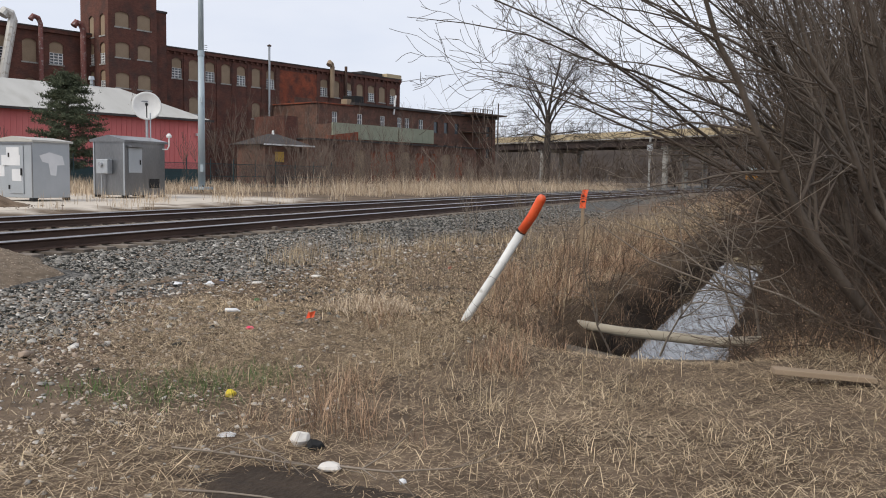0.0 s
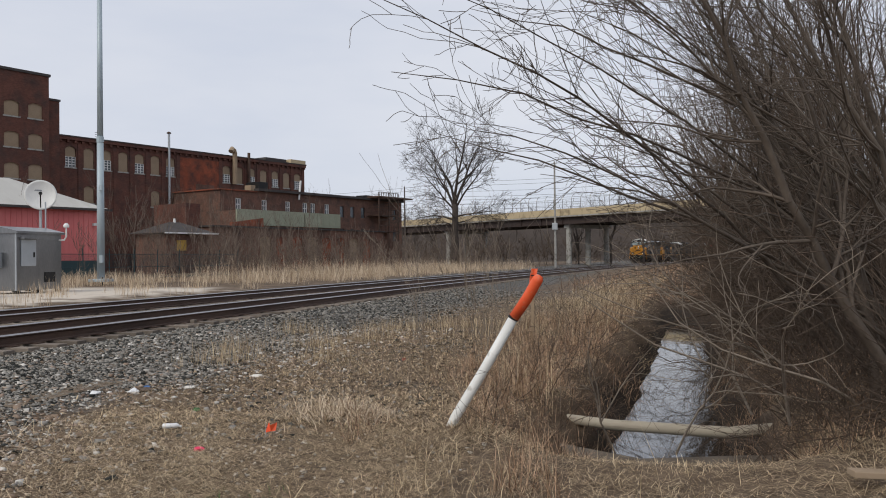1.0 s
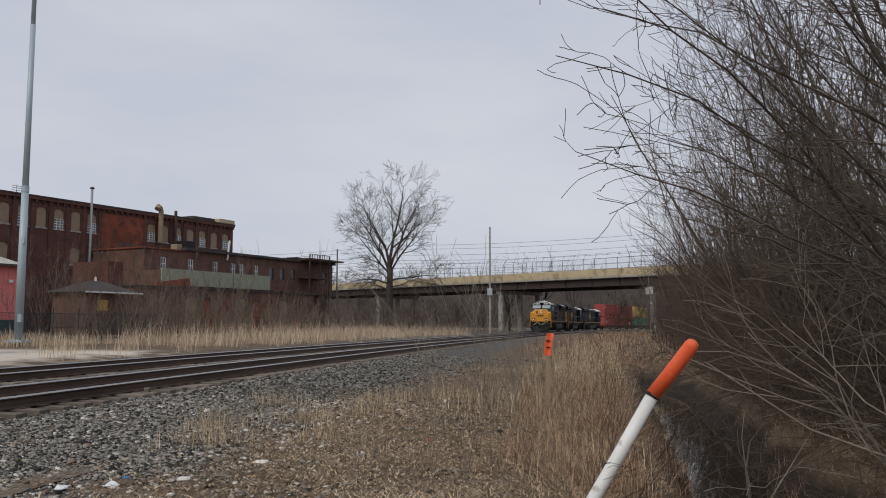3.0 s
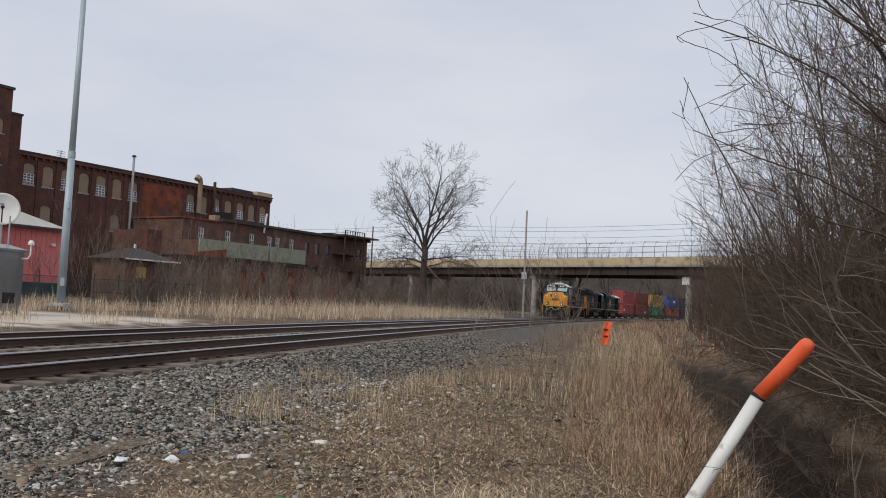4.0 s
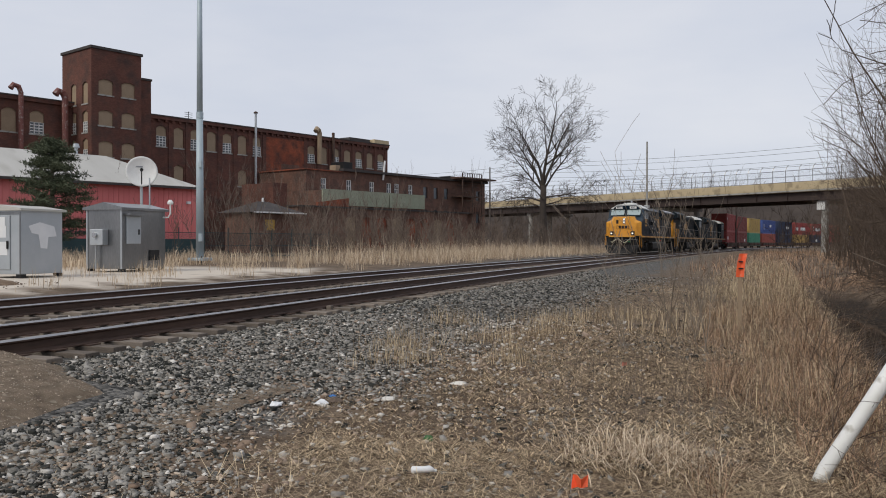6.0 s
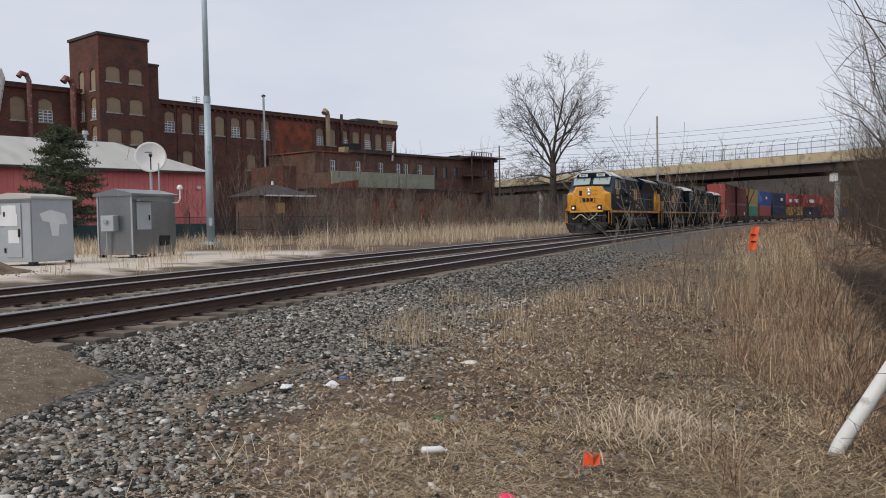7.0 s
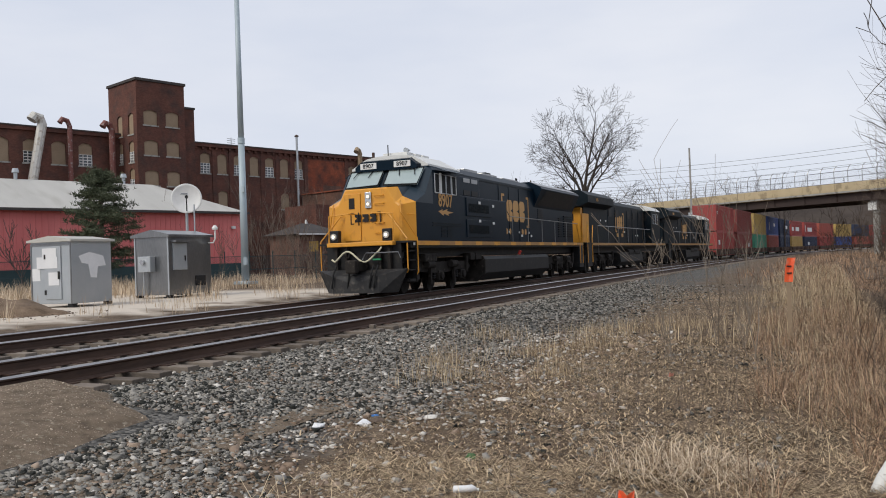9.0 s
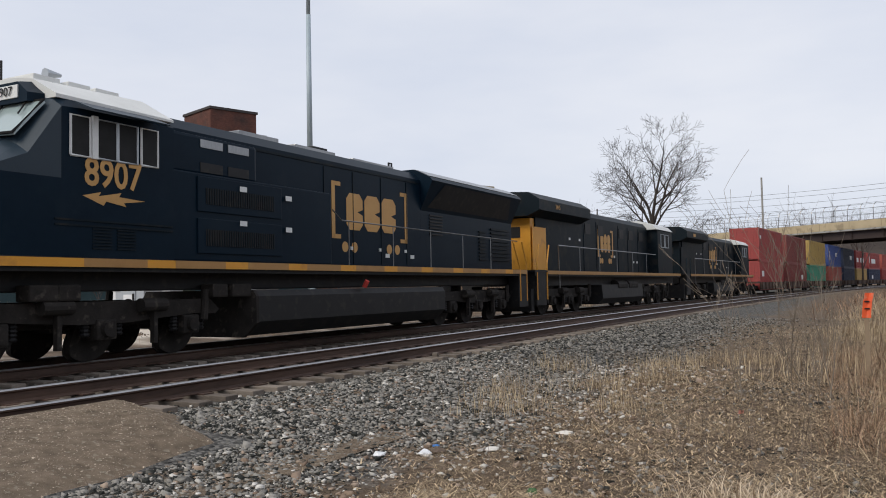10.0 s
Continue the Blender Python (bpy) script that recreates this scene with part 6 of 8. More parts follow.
    # tall grass along the ditch's edge, thin and uneven
    edge2 = lambda x, y: 7.9 - 0.075 * np.clip(y - 5, 0, 12) + 0.45 * wob(x, y, 1.3)
    xy = scatter(r, 13000, 6.0, 9.3, 5.2, 30, lambda x, y: (x > edge2(x, y)) & (y > 5.9 + 0.4 * wob(x, y, 2.0)) & (x < ditch_mid(y) - 1.2 + 0.12 * wob(y, x, 2.3)) & patchy(x, y, 1.6, -0.1) & clear(x, y, 1.2) & open_(x, y))
    put("tall_grass", xy, 0.15, 0.95, 0.002, 0.0050, 0.1, 1.45, "straw", "tall dry straw-coloured grass along the ditch")
    xy = scatter(r, 26000, 6.7, 9.4, 5.2, 20, lambda x, y: (x > 7.6 - 0.05 * (y - 4) + 0.5 * wob(y, x, 1.1)) & (y > 5.7 + 0.4 * wob(y, x, 2.0)) & (x < ditch_mid(y) - 1.15 + 0.12 * wob(y, x, 2.7)) & clear(x, y, 1.3) & patchy(y, x, 1.6, -0.15) & open_(x, y))
    put("russet_grass", xy, 0.12, 0.8, 0.0018, 0.0048, 0.25, 1.5, "straw_red", "russet dry grass leaning over the ditch's edge")
    # foreground clump beside the pole
    xy = scatter(r, 3600, 8.0, 9.25, 2.6, 6.2, lambda x, y: clear(x, y, 1.25) & patchy(x, y, 1.9, 0.0) & open_(x, y) & bank(x, y) & (x > 7.75 + 0.125 * (y - 1.1)))
    put("russet_grass", xy, 0.15, 0.7, 0.002, 0.0045, 0.05, 1.15, "straw_red", "clump of russet dry stems by the pole")
    xy = scatter(r, 2400, 7.6, 12.0, 2.0, 5.6, lambda x, y: bank(x, y) & clear(x, y, 1.3) & patchy(x, y, 1.7, 0.2))
    put("dry_grass", xy, 0.1, 0.35, 0.003, 0.006, 0.1, 1.1, "straw", "pale dry grass on the ditch's head")
    xy = scatter(r, 110, 7.4, 10.5, 2.2, 7.0, lambda x, y: clear(x, y, 1.3) & (x > 7.7 + 0.13 * (y - 1.1)))
    put("weed_stems", xy, 0.3, 0.8, 0.002, 0.0045, 0.0, 0.6, "straw", "pale upright dead stems", "weeds", 0.1)
    # further verge
    xy = scatter(r, 26000, 4.0, 11.5, 14, 60, lambda x, y: (x > 6.1 + 0.012 * y + 0.7 * wob(x, y, 0.5) + bend(y)) & (np.abs(x - ditch_mid(y)) > 1.2) & patchy(x, y, 0.7, -0.5))
    put("dry_grass", xy, 0.2, 0.85, 0.004, 0.009, 0.05, 0.9, "straw", "dry grass on the verge further along")
    xy = scatter(r, 15000, 3.0, 42.0, 34, 135, lambda x, y: (x > 4.6 + bend(y) + 1.2 * wob(x, y, 0.3)) & (x < 22 + bend(y)))
    put("dry_grass", xy, 0.4, 1.2, 0.012, 0.032, 0.05, 0.8, "straw_red", "rough dry grass beside the line towards the bridge")
    # separate tufts in the ballast
    cl = [(3.85, 10.1, 0.55), (4.15, 12.6, 0.7), (3.3, 11.4, 0.4), (4.7, 13.6, 0.5), (2.9, 14.8, 0.5), (5.0, 10.9, 0.35), (4.6, 15.6, 0.8), (5.6, 17.0, 0.9)]
    for cx, cy, cr in cl:
        n = int(560 * cr)
        xy = np.stack([r.normal(cx, cr * 0.55, n), r.normal(cy, cr * 0.6, n)], 1)
        put("grass_tuft", xy, 0.15, 0.6, 0.003, 0.006, 0.03, 0.5, "straw", "upright tuft of pale dry grass in the ballast")
    n = 800
    xy = np.stack([r.normal(7.0, 0.28, n), r.normal(6.6, 0.25, n)], 1)
    put("grass_tuft", xy, 0.2, 0.42, 0.004, 0.008, 0.5, 1.3, "reed", "pale mound of collapsed grass")
    # thin weed stems
    xy = scatter(r, 1300, 2.2, 7.2, 4.0, 18, lambda x, y: patchy(x, y, 1.8, -0.1) & clear(x, y, 2))
    put("weed_stems", xy, 0.10, 0.42, 0.0018, 0.0035, 0.0, 0.6, "brush", "thin brown dead weed stems", "weeds", 0.1)
    xy = scatter(r, 900, 6.0, 9.2, 6.5, 22, lambda x, y: (x < ditch_mid(y) - 0.8))
    put("weed_stems", xy, 0.4, 1.25, 0.002, 0.0045, 0.0, 0.6, "brush", "tall thin dead weed stems", "weeds", 0.1)
    # green shoots
    gx = np.concatenate([np.stack([r.normal(a, 0.22, 500), r.normal(b, 0.2, 500)], 1) for a, b in ((7.1, 3.4), (7.35, 3.0), (7.55, 3.7), (6.8, 2.9))])
    put("green_grass", gx, 0.05, 0.15, 0.004, 0.007, 0.2, 0.9, "green", "sparse young green grass")
    # reeds beyond the far track
    xy = scatter(r, 60000, -30, 2, 27, 100, lambda x, y: (x - bend(y) < -8.6 - 0.6 * wob(x, y, 0.8) - 2.2 * (y < 40)) & (x - bend(y) > -15 - 0.08 * y) & patchy(x, y, 0.6, -0.25) & ((x > -11.5) | (y > 40)))
    put("reeds", xy, 0.4, 2.1, 0.009, 0.020, 0.02, 0.75, "reed", "band of tall pale dry reeds beyond the tracks", "reeds")
    xy = scatter(r, 6000, -20, -8, 14, 36, lambda x, y: patchy(x, y, 0.9, 0.25))
    put("reeds", xy, 0.2, 0.9, 0.008, 0.018, 0.02, 0.35, "reed", "thin scattered dry reeds before the cabinets", "reeds")
    xy = scatter(r, 9000, -34, -17, 22, 46, lambda x, y: (x < -17.5) & patchy(x, y, 0.5, -0.6))
    put("reeds", xy, 0.4, 1.2, 0.012, 0.03, 0.02, 0.4, "reed", "dry grass along the fence", "reeds")


# ---- bare wood ----
def grow(out, p, d, length, rad, level, rng, kids=4, spread=0.75, up=0.1, wander=0.18, shrink=0.62, steps=5, ok=None):
    """A limb of bent lengths with side branches; out takes (start, end, radius, radius)."""
    d = d.normalized()
    pts = [p]
    step = length / steps
    room = 2.6 * rng.random() ** 1.5 if ok is not None else 0.0
    for i in range(steps):
        d = (d + Vector((rng.gauss(0, wander), rng.gauss(0, wander), rng.gauss(0, wander) + up * 0.3))).normalized()
        q = p + d * step
        if ok is not None and not ok(q, room):
            break
        r0, r1 = rad * (1 - 0.8 * i / steps), rad * (1 - 0.8 * (i + 1) / steps)
        out.append((p, q, r0, r1))
        p = q
        pts.append((p, d.copy(), r1))
    if level > 0 and len(pts) > 1:
        for k in range(kids):
            i = min(rng.randint(1, steps), len(pts) - 1)
            q, dd, rr = pts[i]
            a = dd.orthogonal().normalized()
            a.rotate(Matrix.Rotation(rng.uniform(0, 6.283), 3, dd))
            nd = dd + a * rng.uniform(0.5, 1.2) * spread + Vector((0, 0, up))
            grow(out, q, nd, length * shrink * rng.uniform(0.7, 1.15), max(rr * 0.75, 0.0018), level - 1, rng, kids, spread, up, wander, shrink, max(3, steps - 1), ok)


def wood_mesh(name, segs, material, parent=None, label="", category="", kind="", sides=3, least=0.0):
    a = np.array([s[0][:] for s in segs])
    b = np.array([s[1][:] for s in segs])
    ra = np.maximum(np.array([s[2] for s in segs]), least)[:, None]
    rb = np.maximum(np.array([s[3] for s in segs]), least)[:, None]
    d = b - a
    d /= np.linalg.norm(d, axis=1)[:, None] + 1e-9
    ref = np.where(np.abs(d[:, 2:3]) < 0.9, np.array([[0, 0, 1.0]]), np.array([[1.0, 0, 0]]))
    u = np.cross(d, ref)
    u /= np.linalg.norm(u, axis=1)[:, None] + 1e-9
    w = np.cross(d, u)
    n = len(a)
    v = np.zeros((n, 2 * sides, 3))
    for k in range(sides):
        t = 2 * math.pi * k / sides
        v[:, k] = a + (u * math.cos(t) + w * math.sin(t)) * ra
        v[:, sides + k] = b + (u * math.cos(t) + w * math.sin(t)) * rb
    base = np.arange(n)[:, None] * 2 * sides
    f = np.concatenate([base + np.array([k, (k + 1) % sides, sides + (k + 1) % sides, sides + k]) for k in range(sides)])
    return soup(name, v.reshape(-1, 3), f, material, label, category, kind, parent)


def limb(out, p, d, length, rad, level, rng, rise=0.06, droop=0.0):
    """A limb that bends, sends out side branches by turns and ends in fine twigs."""
    n = 8 if level > 2 else (6 if level > 1 else 4)
    turn = rng.uniform(0, 6.283)
    d = d.normalized()
    for k in range(n):
        u = (k + 1) / n
        d = (d + Vector((rng.gauss(0, 0.09), rng.gauss(0, 0.09), rng.gauss(0, 0.07) + rise - droop * u))).normalized()
        q = p + d * (length / n)
        r0, r1 = rad * (1 - 0.85 * k / n), rad * (1 - 0.85 * u)
        out.append((p, q, r0, r1))
        p = q
        if level > 0 and u > 0.2:
            for j in range(2 if rng.random() < (0.45 if level < 3 else 0.3) else 1):
                turn += 2.4 + rng.uniform(-0.5, 0.5)
                a = d.orthogonal().normalized()
                a.rotate(Matrix.Rotation(turn, 3, d))
                limb(out, p, d * 0.85 + a * rng.uniform(0.5, 0.9), length * rng.uniform(0.40, 0.60) * (1.15 - 0.45 * u), r1 * 0.62, level - 1, rng, rise * 0.8, droop)


def make_elm():
    """The large spreading bare tree before the bridge."""
    rng = random.Random(26)
    t = thing("bare_tree", pose(-16.0, 103.6, 0), "large bare spreading tree standing before the road bridge", "tree")
    trunk = [Vector((0, 0, -0.2)), Vector((0.1, 0, 2.4)), Vector((0.0, 0.1, 5.2)), Vector((0.1, 0, 8.4))]
    part("trunk", tube(trunk, [0.66, 0.48, 0.42, 0.36], sides=10), M["bark_elm"], t, smooth=True)
    for ax, ay, az, ln, r, z, rise, droop in ((-0.46, 0.15, 1, 9.2, 0.23, 7.9, 0.02, 0.0), (0.08, -0.2, 1, 10.4, 0.25, 8.3, 0.03, 0.0), (0.36, 0.3, 1, 10.0, 0.25, 8.2, 0.02, 0.0), (-0.16, 0.3, 1, 10.2, 0.22, 8.3, 0.04, 0.0),
                                              (0.72, -0.3, 0.8, 7.6, 0.18, 7.9, 0.03, 0.02), (-0.85, -0.3, 0.75, 7.2, 0.16, 7.6, 0.03, 0.02), (-1.1, 0.2, 0.42, 6.4, 0.14, 6.4, 0.0, 0.09), (1.1, -0.2, 0.42, 6.4, 0.14, 6.8, 0.0, 0.09),
                                              (-0.9, 0.7, 0.35, 5.6, 0.11, 5.6, 0.0, 0.10), (0.8, 0.8, 0.3, 5.8, 0.11, 5.9, 0.0, 0.10), (0.1, -1.0, 0.45, 5.2, 0.11, 6.6, 0.0, 0.06)):
        segs = []
        limb(segs, Vector((0.05, 0, z)), Vector((ax, ay, az)), ln, r, 3, rng, rise, droop)
        wood_mesh("limb", segs, M["bark_elm"], t, least=0.014, sides=3)
    return t


def make_small_tree(x, y, h, seed, label):
    rng = random.Random(seed)
    t = thing("bare_tree", pose(x, y, 0), label, "tree", "small trees")
    part("trunk", tube([(0, 0, -0.2), (0.05, 0, h * 0.22), (0, 0.05, h * 0.4)], [h * 0.018, h * 0.014, h * 0.011], sides=7), M["bark_far"], t)
    segs = []
    for k in range(6):
        a = k * 1.05 + rng.uniform(-0.3, 0.3)
        grow(segs, Vector((0, 0, h * rng.uniform(0.22, 0.4))), Vector((math.cos(a) * 0.5, math.sin(a) * 0.5, 1)), h * 0.55, h * 0.009, 2, rng, 5, 0.6, 0.2, 0.12, 0.5, 5)
    wood_mesh("crown", segs, M["bark_far"], t, least=0.012)


def smooth_step(a, b, v):
    t = min(max((v - a) / (b - a), 0.0), 1.0)
    return t * t * (3 - 2 * t)


def off_verge(p, room):
    """Branches keep to the ditch's side of the verge, each with its own room."""
    return p.x - 7.70 - 0.05 * (p.y - 1.1) > room * smooth_step(3.5, 8.0, p.y) and p.x > 9.95 - 0.46 * p.y and p.y > 3.0


def make_near_shrub():
    """Many-stemmed bare shrub on the right bank, leaning over the ditch."""
    rng = random.Random(8)
    t = thing("bare_shrub", pose(0, 0, 0), "big many-stemmed bare shrub leaning over the ditch", "shrub")
    # thick leaning stems, each bowed from its foot to its top
    for foot, mid, top, r in (((11.95, 7.1, -0.15), (10.9, 6.3, 1.5), (9.9, 5.4, 3.7), 0.062), ((11.7, 8.1, -0.2), (11.45, 7.7, 1.5), (10.4, 6.7, 3.9), 0.056), ((12.2, 6.8, 0.0), (11.5, 6.1, 1.5), (10.7, 5.3, 3.4), 0.05),
                              ((12.3, 8.6, 0.0), (11.2, 8.2, 2.0), (9.9, 7.4, 4.3), 0.06), ((12.6, 9.4, 0.0), (12.0, 8.8, 2.4), (10.9, 8.0, 5.2), 0.065), ((12.9, 10.6, 0.1), (12.0, 10.2, 2.6), (10.6, 9.6, 5.8), 0.07),
                              ((12.1, 11.6, 0.0), (11.3, 11.3, 2.4), (10.0, 10.7, 5.2), 0.06), ((13.2, 7.9, 0.1), (12.6, 7.2, 2.0), (11.8, 6.3, 4.4), 0.055), ((13.6, 9.2, 0.1), (13.2, 8.6, 2.6), (12.3, 7.8, 5.6), 0.06), ((12.5, 12.8, 0.0), (11.8, 12.6, 2.8), (10.5, 12.2, 6.0), 0.06)):
        foot, mid, top = Vector(foot), Vector(mid), Vector(top)
        segs, p, n = [], foot, 12
        for k in range(n):
            u = (k + 1) / n
            q = foot * ((1 - u) * (1 - 2 * u)) + mid * (4 * u * (1 - u)) + top * (u * (2 * u - 1)) + Vector((rng.gauss(0, 0.02), rng.gauss(0, 0.02), rng.gauss(0, 0.02)))
            r0, r1 = r * (1 - 0.85 * k / n), r * (1 - 0.85 * u)
            segs.append((p, q, r0, r1))
            if k > 2:
                for j in range(1 + k % 2):
                    side = Vector((rng.gauss(-0.35, 0.5), rng.gauss(-0.25, 0.5), rng.gauss(0.15, 0.4)))
                    grow(segs, q, (q - p).normalized() * 0.9 + side, rng.uniform(0.9, 2.2), r1 * 0.5, 2, rng, 3 if foot.y < 8.5 else 5, 0.75, 0.05, 0.13, 0.52, 8, off_verge)
            p = q
        wood_mesh("stem", segs, M["shrub"], t, least=0.0022, sides=5)
    # limbs arching out over the ditch, their tips hanging
    for i, (ex, ey, ez) in enumerate(((8.1, 6.0, 2.4), (7.98, 4.5, 3.1), (8.0, 5.0, 2.7), (8.15, 5.4, 3.4), (8.5, 5.2, 2.3), (8.6, 6.2, 2.9), (8.2, 6.8, 3.6), (9.0, 5.5, 3.7), (9.4, 6.2, 2.1), (8.7, 7.4, 2.2), (9.3, 5.0, 3.0), (9.0, 7.4, 4.2))):
        base = Vector((11.5 + rng.uniform(0, 1.3), 7.8 + rng.uniform(0, 2.6), 0.2 + rng.uniform(0, 0.8)))
        end = Vector((ex, ey, ez))
        crown = base.lerp(end, 0.5) + Vector((0.35, 0.2, rng.uniform(0.4, 0.9)))
        segs, p, n = [], base, 13
        for k in range(n):
            u = (k + 1) / n
            q = base * (1 - u) ** 2 + crown * (2 * u * (1 - u)) + end * u ** 2 + Vector((rng.gauss(0, 0.02), rng.gauss(0, 0.02), rng.gauss(0, 0.02)))
            r0, r1 = 0.026 * (1 - k / n) + 0.0025, 0.026 * (1 - (k + 1) / n) + 0.0025
            segs.append((p, q, r0, r1))
            if k > 2:
                for j in range(1 if k < 8 else 2):
                    side = Vector((rng.gauss(-0.25, 0.5), rng.gauss(-0.15, 0.5), rng.gauss(0.1, 0.4)))
                    grow(segs, q, (q - p).normalized() + side, rng.uniform(0.6, 1.5), r1 * 0.5, 2, rng, 3, 0.75, 0.06, 0.14, 0.5, 8, off_verge)
            p = q
        wood_mesh("limb", segs, M["shrub"], t, least=0.0020, sides=4)
    return t


def make_thicket():
    """Tangle of bare scrub along the right bank and beyond."""
    rng = random.Random(17)
    segs, pale = [], []
    for i in range(170):
        y = 5.5 + 30 * (i / 170) ** 1.2 + rng.uniform(-0.5, 0.5)
        x = ditch_mid(y) + 1.3 + abs(rng.gauss(0, 2.2)) + 0.9 * (y < 8.5)
        h = rng.uniform(1.6, 4.6) * (0.6 if x < ditch_mid(y) + 1.8 else 1.0) * (0.5 if y < 9.5 else 1.0)
        d = Vector((rng.gauss(-0.35, 0.4), rng.gauss(-0.1, 0.35), 1))
        grow(segs, Vector((x, y, float(land(x, y)) - 0.05)), d, h, h * 0.0075, 2, rng, 5, 0.9, 0.0, 0.12, 0.55, 5, off_verge)
    for i in range(200):
        y = rng.uniform(6.8, 18)
        x = ditch_mid(y) + 1.25 + abs(rng.gauss(0, 1.6))
        h = rng.uniform(0.8, 2.2)
        grow(segs, Vector((x, y, float(land(x, y)) - 0.05)), Vector((rng.gauss(-0.3, 0.6), rng.gauss(0, 0.6), 0.8)), h, 0.009, 2, rng, 5, 1.1, -0.05, 0.13, 0.6, 5, off_verge)
    for i in range(22):
        y = 12.5 + 22 * i / 22
        x = ditch_mid(y) + 1.6 + rng.uniform(0, 3.0)
        h = rng.uniform(4.5, 7.0)
        for k in range(3):
            grow(segs, Vector((x + rng.uniform(-0.3, 0.3), y + rng.uniform(-0.3, 0.3), 0)), Vector((rng.uniform(-0.55, 0.05), rng.uniform(-0.35, 0.2), 1)), h * rng.uniform(0.75, 1), 0.035, 3, rng, 4, 0.75, 0.08, 0.085, 0.5, 6, off_verge)
    for i in range(90):
        y = rng.uniform(11.0, 24)
        x = ditch_mid(y) + 1.3 + rng.uniform(0, 3.4)
        grow(segs, Vector((x, y, 0)), Vector((rng.uniform(-0.5, 0.3), rng.uniform(-0.35, 0.3), 1)), rng.uniform(2.0, 4.0), 0.02, 2, rng, 5, 0.9, 0.02, 0.12, 0.55, 5, off_verge)
    for i in range(80):
        y = rng.uniform(11.0, 26)
        x = ditch_mid(y) + 1.5 + rng.uniform(0, 3.6)
        grow(segs, Vector((x, y, 0)), Vector((rng.uniform(-0.45, 0.2), rng.uniform(-0.35, 0.2), 1)), rng.uniform(3.6, 7.2), 0.032, 3, rng, 4, 0.8, 0.05, 0.085, 0.5, 5, off_verge)
    wood_mesh("thicket", segs, M["twig"], None, "dense tangle of bare brown scrub on the ditch's bank", "scrub", "stuff", least=0.003)
    segs = []
    for i in range(150):
        y = rng.uniform(13.5, 34)
        x = ditch_mid(y) + rng.uniform(0.6, 1.9) + 0.04 * (y - 13.5)
        grow(segs, Vector((x, y, float(land(x, y)) - 0.05)), Vector((rng.gauss(0, 0.5), rng.gauss(0, 0.4), 0.8)), rng.uniform(0.5, 1.3), 0.008, 2, rng, 5, 1.0, -0.03, 0.12, 0.6, 4)
    for i in range(230):
        y = rng.uniform(24, 80)
        x = ditch_mid(y) + 1.2 + abs(rng.gauss(0, 2.6)) + bend(y) * 0.3
        h = rng.uniform(1.8, 5.0)
        grow(segs, Vector((x, y, float(land(x, y)) - 0.05)), Vector((rng.gauss(0.0, 0.2), rng.gauss(-0.1, 0.2), 1)), h, h * 0.009, 2, rng, 5, 0.8, 0.08, 0.13, 0.52, 4, off_verge)
    wood_mesh("thicket", segs, M["twig"], None, "bare scrub and saplings along the ditch further on", "scrub", "stuff", least=0.005)
    # low brush hanging over the water
    for i in range(110):
        y = rng.uniform(7.0, 22)
        s = rng.choice((-1, 1, 1))
        x = ditch_mid(y) + s * rng.uniform(0.9, 1.7)
        grow(pale, Vector((x, y, float(land(x, y)) - 0.02)), Vector((-s * rng.uniform(0.0, 1.0), rng.gauss(0, 0.5), rng.uniform(0.3, 1))), rng.uniform(0.5, 1.5), 0.006, 2, rng, 4, 1.0, -0.1, 0.22, 0.6, 5)
    for i in range(90):
        y = rng.uniform(5.9, 8.2)
        x = rng.uniform(10.6, 13.2)
        grow(pale, Vector((x, y, float(land(x, y)) - 0.02)), Vector((rng.gauss(-0.2, 0.6), rng.gauss(-0.1, 0.5), rng.uniform(0.3, 1))), rng.uniform(0.35, 0.95), 0.005, 2, rng, 3, 1.0, -0.05, 0.16, 0.6, 5)
    for i in range(80):
        y = rng.uniform(6.4, 10.0)
        s = rng.choice((-1, 1, 1))
        x = ditch_mid(y) + s * rng.uniform(0.75, 1.9)
        grow(pale, Vector((x, y, float(land(x, y)) - 0.02)), Vector((-s * rng.uniform(-0.3, 0.8), rng.gauss(-0.2, 0.5), rng.uniform(0.3, 1))), rng.uniform(0.4, 1.1), 0.005, 2, rng, 3, 1.0, -0.05, 0.16, 0.6, 6)
    wood_mesh("brush", pale, M["twig"], None, "fine dead brush hanging over the ditch", "scrub", "stuff", least=0.0016)
    pale = []
    for p, d, ln in (((10.9, 7.6, 0.1), (-0.9, -0.25, 0.35), 2.6), ((11.2, 8.8, 0.2), (-1, -0.1, 0.3), 3.0), ((11.3, 7.0, 0.2), (-0.7, -0.5, 0.5), 2.4), ((11.5, 10.5, 0.3), (-1, -0.2, 0.4), 3.2), ((10.8, 6.9, 0.0), (-0.2, -0.4, 1), 2.0), ((9.4, 7.4, -0.5), (-0.2, -0.3, 1), 1.6), ((9.9, 7.0, -0.3), (0.2, -0.3, 1), 1.5), ((11.0, 9.6, 0.1), (-0.8, 0.2, 0.6), 2.6), ((10.6, 7.9, -0.1), (-0.5, 0.3, 0.9), 2.4)):
        grow(pale, Vector(p), Vector(d), ln, 0.014, 2, rng, 4, 0.9, 0.02, 0.16, 0.5, 6, off_verge)
    wood_mesh("dead_branches", pale, M["twig_light"], None, "pale dead branches crossing the ditch", "branches", "stuff", least=0.0022, sides=4)


